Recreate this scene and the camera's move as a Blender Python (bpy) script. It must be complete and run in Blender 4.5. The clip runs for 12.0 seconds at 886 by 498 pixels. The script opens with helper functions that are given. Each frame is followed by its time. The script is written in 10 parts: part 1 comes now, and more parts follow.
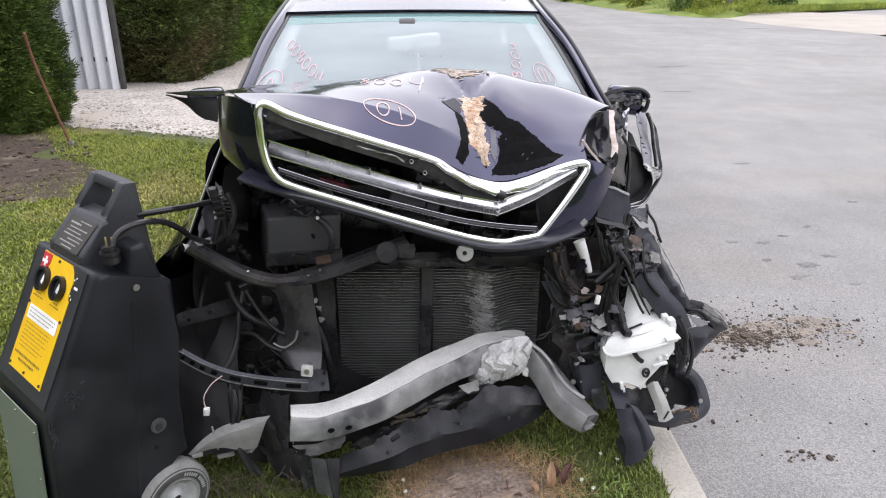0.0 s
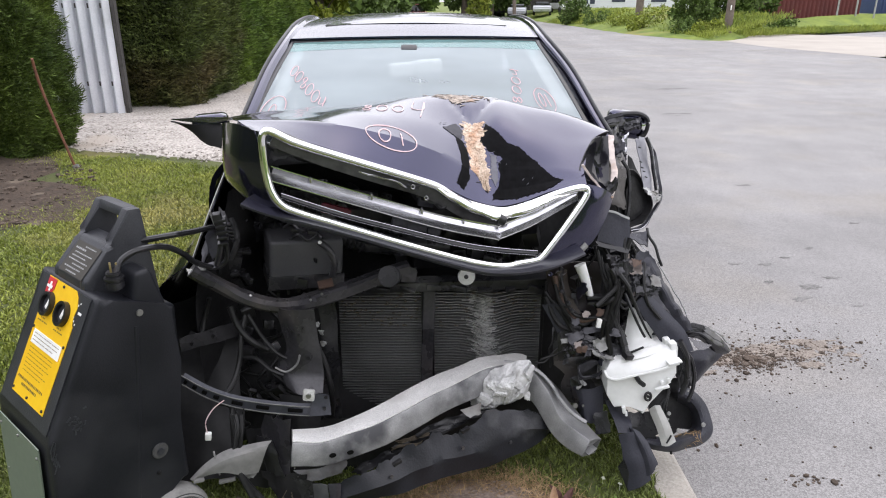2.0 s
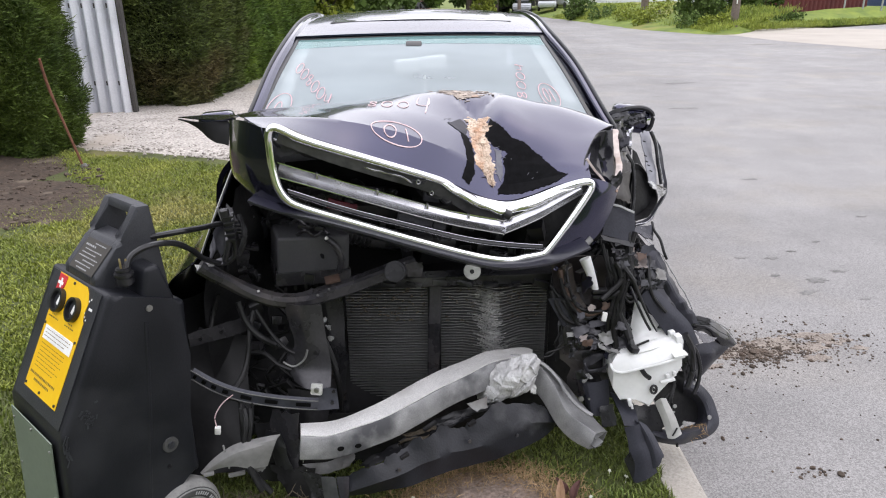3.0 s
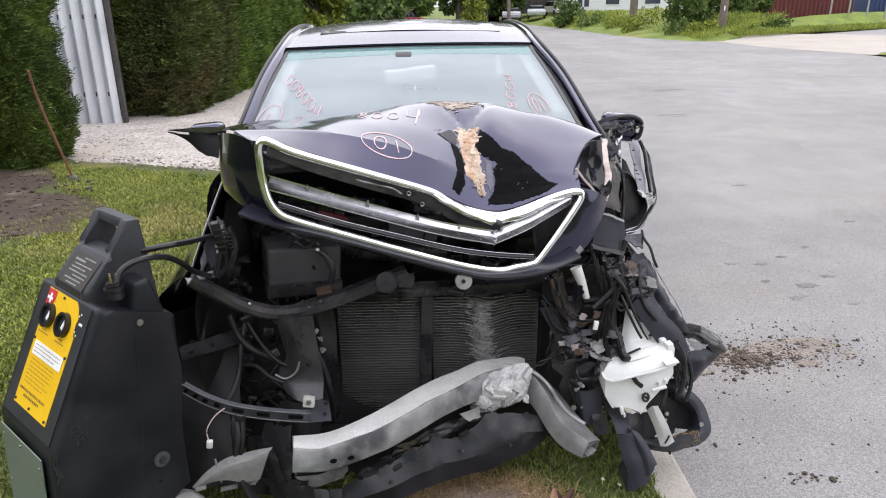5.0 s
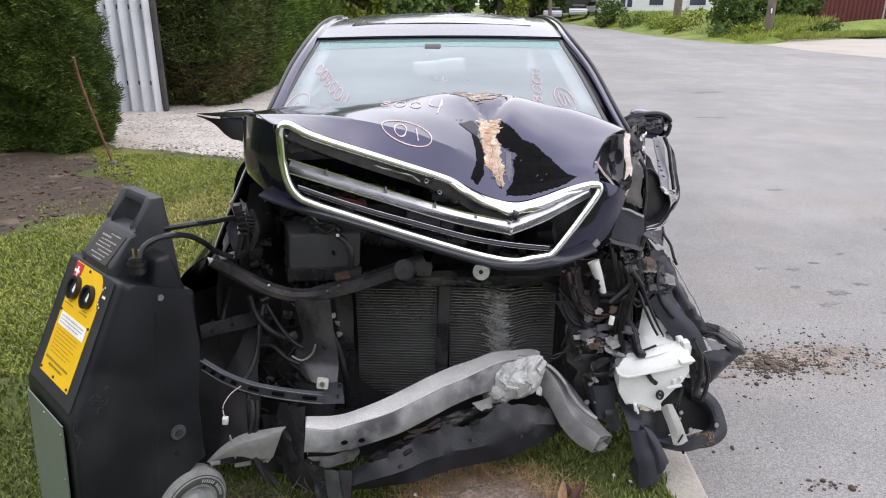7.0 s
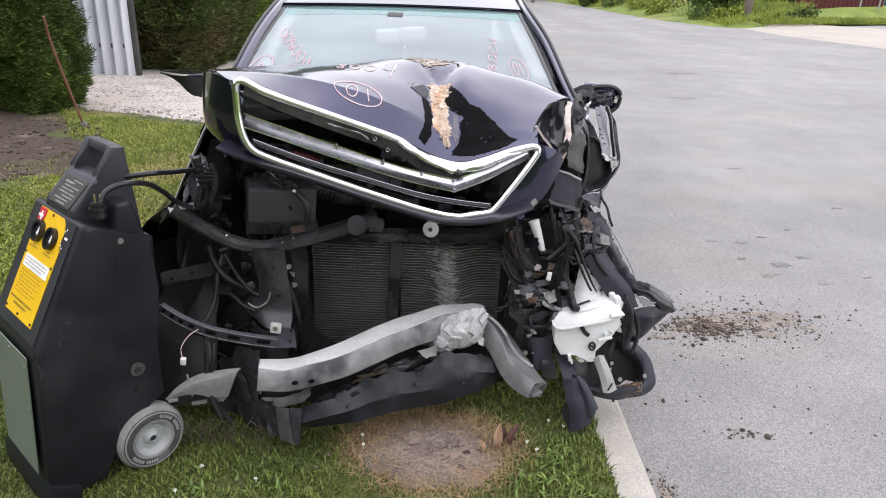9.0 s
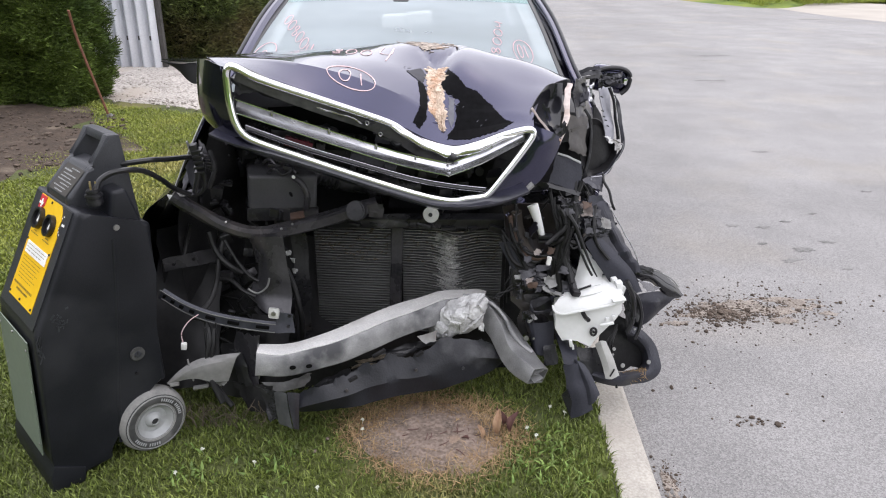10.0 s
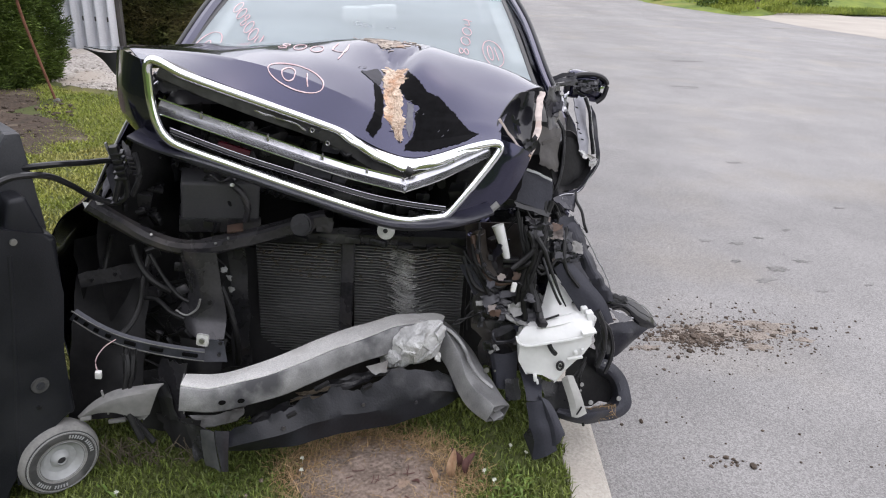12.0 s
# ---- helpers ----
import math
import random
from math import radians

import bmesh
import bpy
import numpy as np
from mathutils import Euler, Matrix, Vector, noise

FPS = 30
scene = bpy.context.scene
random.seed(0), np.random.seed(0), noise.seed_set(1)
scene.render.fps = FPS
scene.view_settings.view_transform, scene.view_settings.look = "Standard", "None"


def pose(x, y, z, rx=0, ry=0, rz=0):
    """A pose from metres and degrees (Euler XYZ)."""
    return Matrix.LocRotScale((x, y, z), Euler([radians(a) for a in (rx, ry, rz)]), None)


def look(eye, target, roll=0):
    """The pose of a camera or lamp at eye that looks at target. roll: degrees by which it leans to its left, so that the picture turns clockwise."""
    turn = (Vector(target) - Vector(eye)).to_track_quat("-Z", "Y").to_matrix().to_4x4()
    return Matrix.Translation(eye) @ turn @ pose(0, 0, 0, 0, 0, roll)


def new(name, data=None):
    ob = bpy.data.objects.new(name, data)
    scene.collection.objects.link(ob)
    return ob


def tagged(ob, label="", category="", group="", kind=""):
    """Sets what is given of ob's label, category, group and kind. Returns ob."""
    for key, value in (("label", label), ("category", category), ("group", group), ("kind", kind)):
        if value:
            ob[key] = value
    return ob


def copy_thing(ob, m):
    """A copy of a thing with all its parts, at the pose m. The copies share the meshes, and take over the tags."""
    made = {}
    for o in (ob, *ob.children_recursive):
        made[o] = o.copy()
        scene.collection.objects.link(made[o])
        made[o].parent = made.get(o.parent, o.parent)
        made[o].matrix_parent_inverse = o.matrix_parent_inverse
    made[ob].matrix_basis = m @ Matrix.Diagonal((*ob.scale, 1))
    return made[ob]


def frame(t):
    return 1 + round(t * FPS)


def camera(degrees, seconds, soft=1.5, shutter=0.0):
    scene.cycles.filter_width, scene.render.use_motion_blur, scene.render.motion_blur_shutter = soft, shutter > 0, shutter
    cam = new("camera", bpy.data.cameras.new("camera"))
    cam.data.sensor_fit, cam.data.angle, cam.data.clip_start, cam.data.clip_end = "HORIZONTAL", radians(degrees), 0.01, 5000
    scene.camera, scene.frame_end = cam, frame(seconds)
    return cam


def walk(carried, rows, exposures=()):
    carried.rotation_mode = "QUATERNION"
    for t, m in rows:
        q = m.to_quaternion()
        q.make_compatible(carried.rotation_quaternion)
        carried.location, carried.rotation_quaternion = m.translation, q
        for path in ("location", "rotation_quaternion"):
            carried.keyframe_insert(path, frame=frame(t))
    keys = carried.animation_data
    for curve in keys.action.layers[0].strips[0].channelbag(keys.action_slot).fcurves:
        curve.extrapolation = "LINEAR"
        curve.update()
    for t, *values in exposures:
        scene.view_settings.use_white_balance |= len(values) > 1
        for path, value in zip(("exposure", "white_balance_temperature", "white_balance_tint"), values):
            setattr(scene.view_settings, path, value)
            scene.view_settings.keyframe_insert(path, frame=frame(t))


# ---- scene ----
cam = camera(65.6, 12.0, 1.1)
PATH = [
    (0, (-0.013, -0.003, 1.546), (0.005, 1.857, 0.811), 0.3),
    (0.5, (-0.014, -0.005, 1.55), (-0.003, 1.862, 0.833), 0.2),
    (1, (-0.01, -0.008, 1.552), (-0.014, 1.864, 0.848), -0.1),
    (1.5, (-0.011, -0.008, 1.552), (-0.009, 1.863, 0.844), 0.2),
    (2, (-0.009, -0.012, 1.56), (0.001, 1.87, 0.882), 0.1),
    (2.5, (-0.006, -0.02, 1.558), (-0.009, 1.85, 0.849), -0.0),
    (2.7, (-0.007, -0.028, 1.558), (-0.019, 1.847, 0.863), -0.4),
    (4.5, (-0.007, -0.027, 1.566), (-0.001, 1.857, 0.893), -0.5),
    (5, (-0.003, -0.029, 1.569), (0.011, 1.857, 0.903), -0.8),
    (5.5, (-0.003, -0.022, 1.572), (-0.009, 1.869, 0.922), -1.5),
    (6, (0.003, -0.03, 1.578), (0.011, 1.866, 0.939), -1.5),
    (6.5, (0.006, -0.029, 1.57), (0.004, 1.861, 0.915), -1.5),
    (7, (0.048, -0.053, 1.547), (-0.034, 1.829, 0.876), 0.2),
    (7.2, (0.069, -0.012, 1.517), (0.034, 1.847, 0.78), 0.6),
    (7.5, (0.077, -0.059, 1.51), (0.187, 1.757, 0.68), 2.6),
    (7.7, (0.053, -0.098, 1.508), (0.114, 1.75, 0.746), 1.8),
    (9.3, (0.193, -0.212, 1.537), (0.162, 1.649, 0.803), 2.6),
    (9.5, (0.217, -0.202, 1.527), (0.178, 1.647, 0.765), 2.9),
    (10, (0.275, -0.196, 1.521), (0.166, 1.648, 0.754), 0.8),
    (10.5, (0.283, -0.162, 1.528), (0.194, 1.685, 0.765), -1.0),
    (11, (0.21, -0.092, 1.553), (0.308, 1.774, 0.839), 4.3),
    (11.5, (0.172, -0.02, 1.538), (0.342, 1.8, 0.727), 5.3),
    (12, (0.304, 0.061, 1.513), (0.285, 1.903, 0.734), 3.5),
]
EXPOSURES = [(0.0, 0.55), (2.0, 0.51), (4.5, 0.49), (6.0, 0.44), (6.5, 0.40), (7.0, 0.43), (7.5, 0.46), (9.5, 0.55), (10.5, 0.56), (11.0, 0.50), (11.5, 0.42), (12.0, 0.39)]
walk(cam, [(t, look(eye, target, roll)) for t, eye, target, roll in PATH], EXPOSURES)

# ---- light ----
world = bpy.data.worlds.new("overcast_sky")
scene.world = world
world.use_nodes = True
wn, wl = world.node_tree.nodes, world.node_tree.links
wn.clear()
sky = wn.new("ShaderNodeTexSky")
sky.sky_type, sky.sun_disc = "NISHITA", False
sky.sun_elevation, sky.sun_rotation = radians(60), radians(45)
sky.air_density, sky.dust_density, sky.ozone_density = 1.0, 3.0, 1.0
grey = wn.new("ShaderNodeMixRGB")
grey.inputs[0].default_value = 0.75
tc = wn.new("ShaderNodeTexCoord")
sep = wn.new("ShaderNodeSeparateXYZ")
lift = wn.new("ShaderNodeMapRange")
lift.inputs[1].default_value, lift.inputs[2].default_value = 0.0, 0.9
lift.inputs[3].default_value, lift.inputs[4].default_value = 0.66, 1.36
cloud = wn.new("ShaderNodeVectorMath")
cloud.operation = "SCALE"
cloud.inputs[0].default_value = (12.75, 12.6, 13.8)
wl.new(tc.outputs["Generated"], sep.inputs[0])
wl.new(sep.outputs[2], lift.inputs[0])
wl.new(lift.outputs[0], cloud.inputs["Scale"])
wl.new(cloud.outputs[0], grey.inputs[2])
bg = wn.new("ShaderNodeBackground")
bg.inputs[1].default_value = 0.105
wout = wn.new("ShaderNodeOutputWorld")
wl.new(sky.outputs[0], grey.inputs[1])
wl.new(grey.outputs[0], bg.inputs[0])
wl.new(bg.outputs[0], wout.inputs[0])
sun = new("sun", bpy.data.lights.new("sun", "SUN"))
sun.data.energy, sun.data.angle, sun.data.color = 1.0, radians(150), (1.0, 0.96, 0.91)
sun.matrix_world = look((4, 3, 11), (0, 2, 0))


# ---- materials ----
def mat(name, c1, c2=None, rough=0.5, metal=0.0, scale=6.0, bump=0.0, bscale=60.0, coat=0.0, rvar=0.1, c3=None, c3at=0.62, spec=0.5, island=0.0, grain=0.35, tight=0.16):
    m = bpy.data.materials.new(name)
    m.use_nodes = True
    nt = m.node_tree
    N, L = nt.nodes, nt.links
    b = N["Principled BSDF"]
    c2 = c2 or tuple(min(1, v * 1.25 + 0.004) for v in c1)
    co = N.new("ShaderNodeTexCoord")
    n1 = N.new("ShaderNodeTexNoise")
    n1.inputs["Scale"].default_value, n1.inputs["Detail"].default_value = scale, 8
    n2 = N.new("ShaderNodeTexNoise")
    n2.inputs["Scale"].default_value, n2.inputs["Detail"].default_value = bscale, 4
    L.new(co.outputs["Object"], n1.inputs["Vector"])
    L.new(co.outputs["Object"], n2.inputs["Vector"])
    ramp = N.new("ShaderNodeValToRGB")
    ramp.color_ramp.elements[0].position, ramp.color_ramp.elements[1].position = 0.5 - tight, 0.5 + tight
    ramp.color_ramp.elements[0].color, ramp.color_ramp.elements[1].color = (*c1, 1), (*c2, 1)
    mixf = N.new("ShaderNodeMath")
    mixf.operation = "MULTIPLY_ADD"
    mixf.inputs[1].default_value = grain
    half = N.new("ShaderNodeMath")
    half.operation = "MULTIPLY"
    half.inputs[1].default_value = 1 - grain
    L.new(n1.outputs[0], half.inputs[0])
    L.new(n2.outputs[0], mixf.inputs[0])
    L.new(half.outputs[0], mixf.inputs[2])
    L.new(mixf.outputs[0], ramp.inputs[0])
    col = ramp.outputs[0]
    if c3:
        n3 = N.new("ShaderNodeTexNoise")
        n3.inputs["Scale"].default_value, n3.inputs["Detail"].default_value = scale * 0.37, 9
        L.new(co.outputs["Object"], n3.inputs["Vector"])
        r3 = N.new("ShaderNodeValToRGB")
        r3.color_ramp.elements[0].position, r3.color_ramp.elements[1].position = c3at - 0.05, c3at + 0.06
        mx = N.new("ShaderNodeMixRGB")
        mx.inputs[2].default_value = (*c3, 1)
        L.new(n3.outputs[0], r3.inputs[0])
        L.new(r3.outputs[0], mx.inputs[0])
        L.new(col, mx.inputs[1])
        col = mx.outputs[0]
    if island:
        geo = N.new("ShaderNodeNewGeometry")
        hsv = N.new("ShaderNodeHueSaturation")
        ma = N.new("ShaderNodeMapRange")
        ma.inputs[3].default_value, ma.inputs[4].default_value = 1 - island, 1 + island
        L.new(geo.outputs["Random Per Island"], ma.inputs[0])
        L.new(ma.outputs[0], hsv.inputs["Value"])
        L.new(col, hsv.inputs["Color"])
        col = hsv.outputs[0]
    L.new(col, b.inputs["Base Color"])
    rr = N.new("ShaderNodeMapRange")
    rr.inputs[3].default_value, rr.inputs[4].default_value = max(0.0, rough - rvar), min(1.0, rough + rvar)
    L.new(n1.outputs[0], rr.inputs[0])
    L.new(rr.outputs[0], b.inputs["Roughness"])
    b.inputs["Metallic"].default_value = metal
    b.inputs["Specular IOR Level"].default_value = spec
    if coat:
        b.inputs["Coat Weight"].default_value, b.inputs["Coat Roughness"].default_value = coat, 0.03
    if bump:
        bp = N.new("ShaderNodeBump")
        bp.inputs["Strength"].default_value, bp.inputs["Distance"].default_value = bump, 0.01 if bump > 0.55 else 0.003
        L.new(n2.outputs[0], bp.inputs["Height"])
        L.new(bp.outputs[0], b.inputs["Normal"])
    return m


def glass_mat(name, colour=(0.93, 0.97, 0.97), dust=0.0, film=(0.75, 0.77, 0.78)):
    """Thin sheet glass: clear, mirroring by Fresnel, with a pale film in place of sky glare."""
    m = bpy.data.materials.new(name)
    m.use_nodes = True
    N, L = m.node_tree.nodes, m.node_tree.links
    N.remove(N["Principled BSDF"])
    clear = N.new("ShaderNodeBsdfTransparent")
    clear.inputs[0].default_value = (*colour, 1)
    gloss = N.new("ShaderNodeBsdfGlossy")
    gloss.inputs["Roughness"].default_value = 0.02
    fr = N.new("ShaderNodeFresnel")
    fr.inputs[0].default_value = 1.55
    pane = N.new("ShaderNodeMixShader")
    L.new(fr.outputs[0], pane.inputs[0])
    L.new(clear.outputs[0], pane.inputs[1])
    L.new(gloss.outputs[0], pane.inputs[2])
    # Diffuse film paints sky haze onto the pane; dust is its weight.
    d = N.new("ShaderNodeBsdfDiffuse")
    d.inputs[0].default_value = (*film, 1)
    n = N.new("ShaderNodeTexNoise")
    n.inputs["Scale"].default_value = 3.0
    r = N.new("ShaderNodeMapRange")
    r.inputs[3].default_value, r.inputs[4].default_value = dust * 0.7, dust * 1.3
    mx = N.new("ShaderNodeMixShader")
    L.new(n.outputs[0], r.inputs[0])
    L.new(r.outputs[0], mx.inputs[0])
    L.new(pane.outputs[0], mx.inputs[1])
    L.new(d.outputs[0], mx.inputs[2])
    L.new(mx.outputs[0], N["Material Output"].inputs[0])
    return m


def asphalt_mat(name):
    """Worn asphalt: stones, patches, pale wheel tracks and small dark spots."""
    m = bpy.data.materials.new(name)
    m.use_nodes = True
    N, L = m.node_tree.nodes, m.node_tree.links
    b = N["Principled BSDF"]
    co = N.new("ShaderNodeTexCoord")

    def noise_tex(scale, detail, stretch=None):
        n = N.new("ShaderNodeTexNoise")
        n.inputs["Scale"].default_value, n.inputs["Detail"].default_value = scale, detail
        src = co.outputs["Object"]
        if stretch:
            mp = N.new("ShaderNodeMapping")
            mp.inputs["Scale"].default_value = stretch
            L.new(src, mp.inputs["Vector"])
            src = mp.outputs[0]
        L.new(src, n.inputs["Vector"])
        return n.outputs[0]

    def span(src, a, c, lo, hi):
        r = N.new("ShaderNodeMapRange")
        for k, v in zip((1, 2, 3, 4), (a, c, lo, hi)):
            r.inputs[k].default_value = v
        L.new(src, r.inputs[0])
        return r.outputs[0]

    def times(p, q):
        k = N.new("ShaderNodeMath")
        k.operation = "MULTIPLY"
        L.new(p, k.inputs[0])
        L.new(q, k.inputs[1])
        return k.outputs[0]

    cells = N.new("ShaderNodeTexVoronoi")
    cells.inputs["Scale"].default_value = 210
    L.new(co.outputs["Object"], cells.inputs["Vector"])
    sep = N.new("ShaderNodeSeparateColor")
    L.new(cells.outputs["Color"], sep.inputs[0])
    stones = span(sep.outputs[0], 0, 1, 0.66, 1.36)
    fine = span(noise_tex(420, 3), 0.3, 0.7, 0.82, 1.18)
    patch = span(noise_tex(2.2, 6), 0.35, 0.68, 0.90, 1.07)
    broad = span(noise_tex(0.34, 6), 0.35, 0.66, 0.87, 1.10)
    track = span(noise_tex(1.0, 4, (0.55, 0.045, 1)), 0.38, 0.62, 0.93, 1.07)
    spots = N.new("ShaderNodeTexVoronoi")
    spots.inputs["Scale"].default_value = 3.1
    L.new(co.outputs["Object"], spots.inputs["Vector"])
    spot = span(spots.outputs["Distance"], 0.020, 0.045, 0.62, 1.0)
    k = times(times(times(stones, fine), times(patch, broad)), times(track, spot))
    tint = N.new("ShaderNodeMixRGB")
    tint.inputs[1].default_value, tint.inputs[2].default_value = (0.221, 0.215, 0.212, 1), (0.246, 0.230, 0.210, 1)
    L.new(span(noise_tex(0.8, 6), 0.52, 0.70, 0, 1), tint.inputs[0])
    sc = N.new("ShaderNodeVectorMath")
    sc.operation = "SCALE"
    L.new(tint.outputs[0], sc.inputs[0])
    L.new(k, sc.inputs["Scale"])
    L.new(sc.outputs[0], b.inputs["Base Color"])
    b.inputs["Roughness"].default_value = 0.72
    b.inputs["Specular IOR Level"].default_value = 0.5
    bp = N.new("ShaderNodeBump")
    bp.inputs["Strength"].default_value, bp.inputs["Distance"].default_value = 0.25, 0.002
    L.new(cells.outputs["Distance"], bp.inputs["Height"])
    L.new(bp.outputs[0], b.inputs["Normal"])
    return m


M_PAINT = mat("midnight_paint", (0.031, 0.031, 0.064), (0.041, 0.041, 0.083), rough=0.19, metal=0.92, scale=3, coat=0.9, rvar=0.04, bscale=400)
# Copy of the midnight paint, dulled so the roof mirrors less sky.
M_ROOFPAINT = mat("dulled_roof_paint", (0.034, 0.034, 0.062), (0.046, 0.046, 0.078), rough=0.22, metal=0.9, scale=3, coat=0.6, rvar=0.05, bscale=400)
M_PAINT_SCRAPED = mat("scraped_paint", (0.007, 0.007, 0.014), (0.016, 0.016, 0.026), rough=0.35, scale=14, c3=(0.16, 0.16, 0.17), c3at=0.72, coat=0.4, bump=0.2, bscale=90)
M_CHROME = mat("chrome", (0.86, 0.87, 0.89), (0.93, 0.94, 0.95), rough=0.06, metal=1.0, scale=30, rvar=0.03)
M_SATIN = mat("satin_grille", (0.42, 0.42, 0.45), (0.54, 0.54, 0.57), rough=0.24, metal=0.85, scale=20, bump=0.03)
M_BLACK = mat("black_plastic", (0.009, 0.009, 0.0105), (0.019, 0.019, 0.022), rough=0.32, scale=12, bump=0.15, bscale=180, spec=0.5)
M_BLACK_WORN = mat("worn_black_plastic", (0.009, 0.009, 0.0105), (0.026, 0.026, 0.029), rough=0.28, scale=9, c3=(0.09, 0.09, 0.09), c3at=0.68, bump=0.3, bscale=120, spec=0.45)
M_GREY_PLASTIC = mat("grey_plastic_tray", (0.026, 0.027, 0.035), (0.046, 0.047, 0.060), rough=0.45, scale=7, c3=(0.09, 0.085, 0.08), c3at=0.66, bump=0.2, bscale=150, spec=0.25)
M_BLACK_METAL = mat("black_metal", (0.024, 0.0240, 0.0275), (0.064, 0.062, 0.068), rough=0.28, scale=10, c3=(0.100, 0.090, 0.086), c3at=0.63, bump=0.2, bscale=90, metal=0.2)
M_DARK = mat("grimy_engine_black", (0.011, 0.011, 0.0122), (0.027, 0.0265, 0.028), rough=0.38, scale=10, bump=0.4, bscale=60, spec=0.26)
M_RUBBER = mat("black_rubber_hose", (0.009, 0.009, 0.0095), (0.020, 0.020, 0.021), rough=0.42, scale=14, spec=0.3)
# Near-black colour for the shade inside slots and holes that aren't cut.
M_HOLESHADE = mat("painted_hole_shade", (0.002, 0.002, 0.002), (0.004, 0.004, 0.004), rough=0.8, spec=0.1)
M_ALU = mat("scuffed_aluminium", (0.175, 0.175, 0.180), (0.36, 0.36, 0.362), rough=0.40, metal=0.4, scale=13, c3=(0.075, 0.075, 0.082), c3at=0.62, bump=0.12, bscale=320)
M_ALU_TORN = mat("torn_aluminium", (0.46, 0.46, 0.46), (0.72, 0.72, 0.72), rough=0.5, metal=0.25, scale=30, c3=(0.22, 0.21, 0.19), c3at=0.64, bump=0.6, bscale=90)
M_FIN = mat("radiator_fins", (0.135, 0.135, 0.138), (0.285, 0.285, 0.287), rough=0.42, metal=0.5, scale=5, c3=(0.30, 0.30, 0.31), c3at=0.68, bump=0.3, bscale=220)
# Brighter copy of the fin metal; the sky's glint is in its colour.
M_FINSKYLIT = mat("bent_skylit_fins", (0.40, 0.40, 0.395), (0.76, 0.76, 0.75), rough=0.3, metal=0.5, scale=30, c3=(0.16, 0.16, 0.16), c3at=0.62, bump=0.2, bscale=200)
M_WHITE_PLASTIC = mat("white_tank_plastic", (0.70, 0.71, 0.70), (0.80, 0.81, 0.80), rough=0.4, scale=9, c3=(0.50, 0.49, 0.46), c3at=0.70, bump=0.08, bscale=60)
M_GREY_METAL = mat("pale_grey_casting", (0.17, 0.17, 0.17), (0.33, 0.33, 0.32), rough=0.5, metal=0.3, scale=12, c3=(0.12, 0.11, 0.10), c3at=0.6, bump=0.4)
M_WOOD = mat("splintered_wood", (0.52, 0.38, 0.285), (0.84, 0.71, 0.58), rough=0.85, scale=34, c3=(0.60, 0.37, 0.24), c3at=0.56, bump=0.7, bscale=220)
M_SMEAR = mat("smeared_wood", (0.22, 0.185, 0.165), (0.56, 0.48, 0.41), rough=0.85, scale=40, c3=(0.44, 0.29, 0.2), c3at=0.6, bump=0.3, bscale=220)
M_NAVY = mat("scraped_navy_paint", (0.012, 0.012, 0.018), (0.030, 0.030, 0.042), rough=0.32, scale=16, c3=(0.10, 0.10, 0.11), c3at=0.70, bump=0.2, bscale=110, metal=0.3)
M_CRUSHED = mat("crushed_dark_metal", (0.014, 0.014, 0.016), (0.060, 0.060, 0.065), rough=0.2, scale=30, metal=0.7, c3=(0.36, 0.36, 0.37), c3at=0.70)
# Lit copy of the beam's aluminium: sky light put into the colour.
M_ALU_SKYLIT = mat("speckled_skylit_aluminium", (0.60, 0.595, 0.585), (0.90, 0.89, 0.87), rough=0.6, metal=0.15, scale=14, c3=(0.66, 0.65, 0.63), c3at=0.54, bump=0.1, bscale=230, grain=0.62, tight=0.14)
M_RUST = mat("rusty_metal", (0.13, 0.052, 0.032), (0.23, 0.10, 0.06), rough=0.85, scale=18, bump=0.5, c3=(0.08, 0.04, 0.03))
M_BROWN = mat("brown_plastic", (0.06, 0.036, 0.027), (0.11, 0.068, 0.05), rough=0.6, scale=14)
M_SEAT = mat("grey_seat_cloth", (0.16, 0.16, 0.165), (0.24, 0.24, 0.245), rough=0.9, scale=15, bump=0.3, bscale=300)
# The film's pale colour stands in for reflected sky.
M_GLASS = glass_mat("windscreen_glass", dust=0.36, film=(0.62, 0.72, 0.76))
M_TINT = glass_mat("tinted_glass", (0.62, 0.88, 0.86), dust=0.10, film=(0.50, 0.74, 0.72))
M_DARKGLASS = mat("dark_glass", (0.004, 0.004, 0.005), rough=0.03, rvar=0.02)
M_BLACKGLOSS = mat("bare_black_gloss", (0.008, 0.008, 0.010), (0.014, 0.014, 0.018), rough=0.12, scale=8, rvar=0.05)
M_BRACKET = mat("dull_grey_bracket", (0.024, 0.024, 0.030), (0.056, 0.056, 0.066), rough=0.34, scale=14, metal=0.3, bump=0.2, bscale=120)
M_SLATE = mat("slate_black_steel", (0.034, 0.036, 0.047), (0.068, 0.071, 0.088), rough=0.36, scale=16, metal=0.2, bump=0.1, bscale=120)
M_PALE = mat("milky_plastic", (0.30, 0.30, 0.285), (0.44, 0.44, 0.42), rough=0.45, scale=12, c3=(0.30, 0.28, 0.25), c3at=0.64)
M_RED = mat("red_lens", (0.07, 0.008, 0.014), rough=0.25)
M_CHALK = mat("paint_marker", (0.62, 0.44, 0.46), (0.76, 0.60, 0.60), rough=0.9, scale=60, bump=0.2)
M_CHALKPINK = mat("pink_paint_marker", (0.54, 0.32, 0.36), (0.68, 0.48, 0.50), rough=0.9, scale=60)
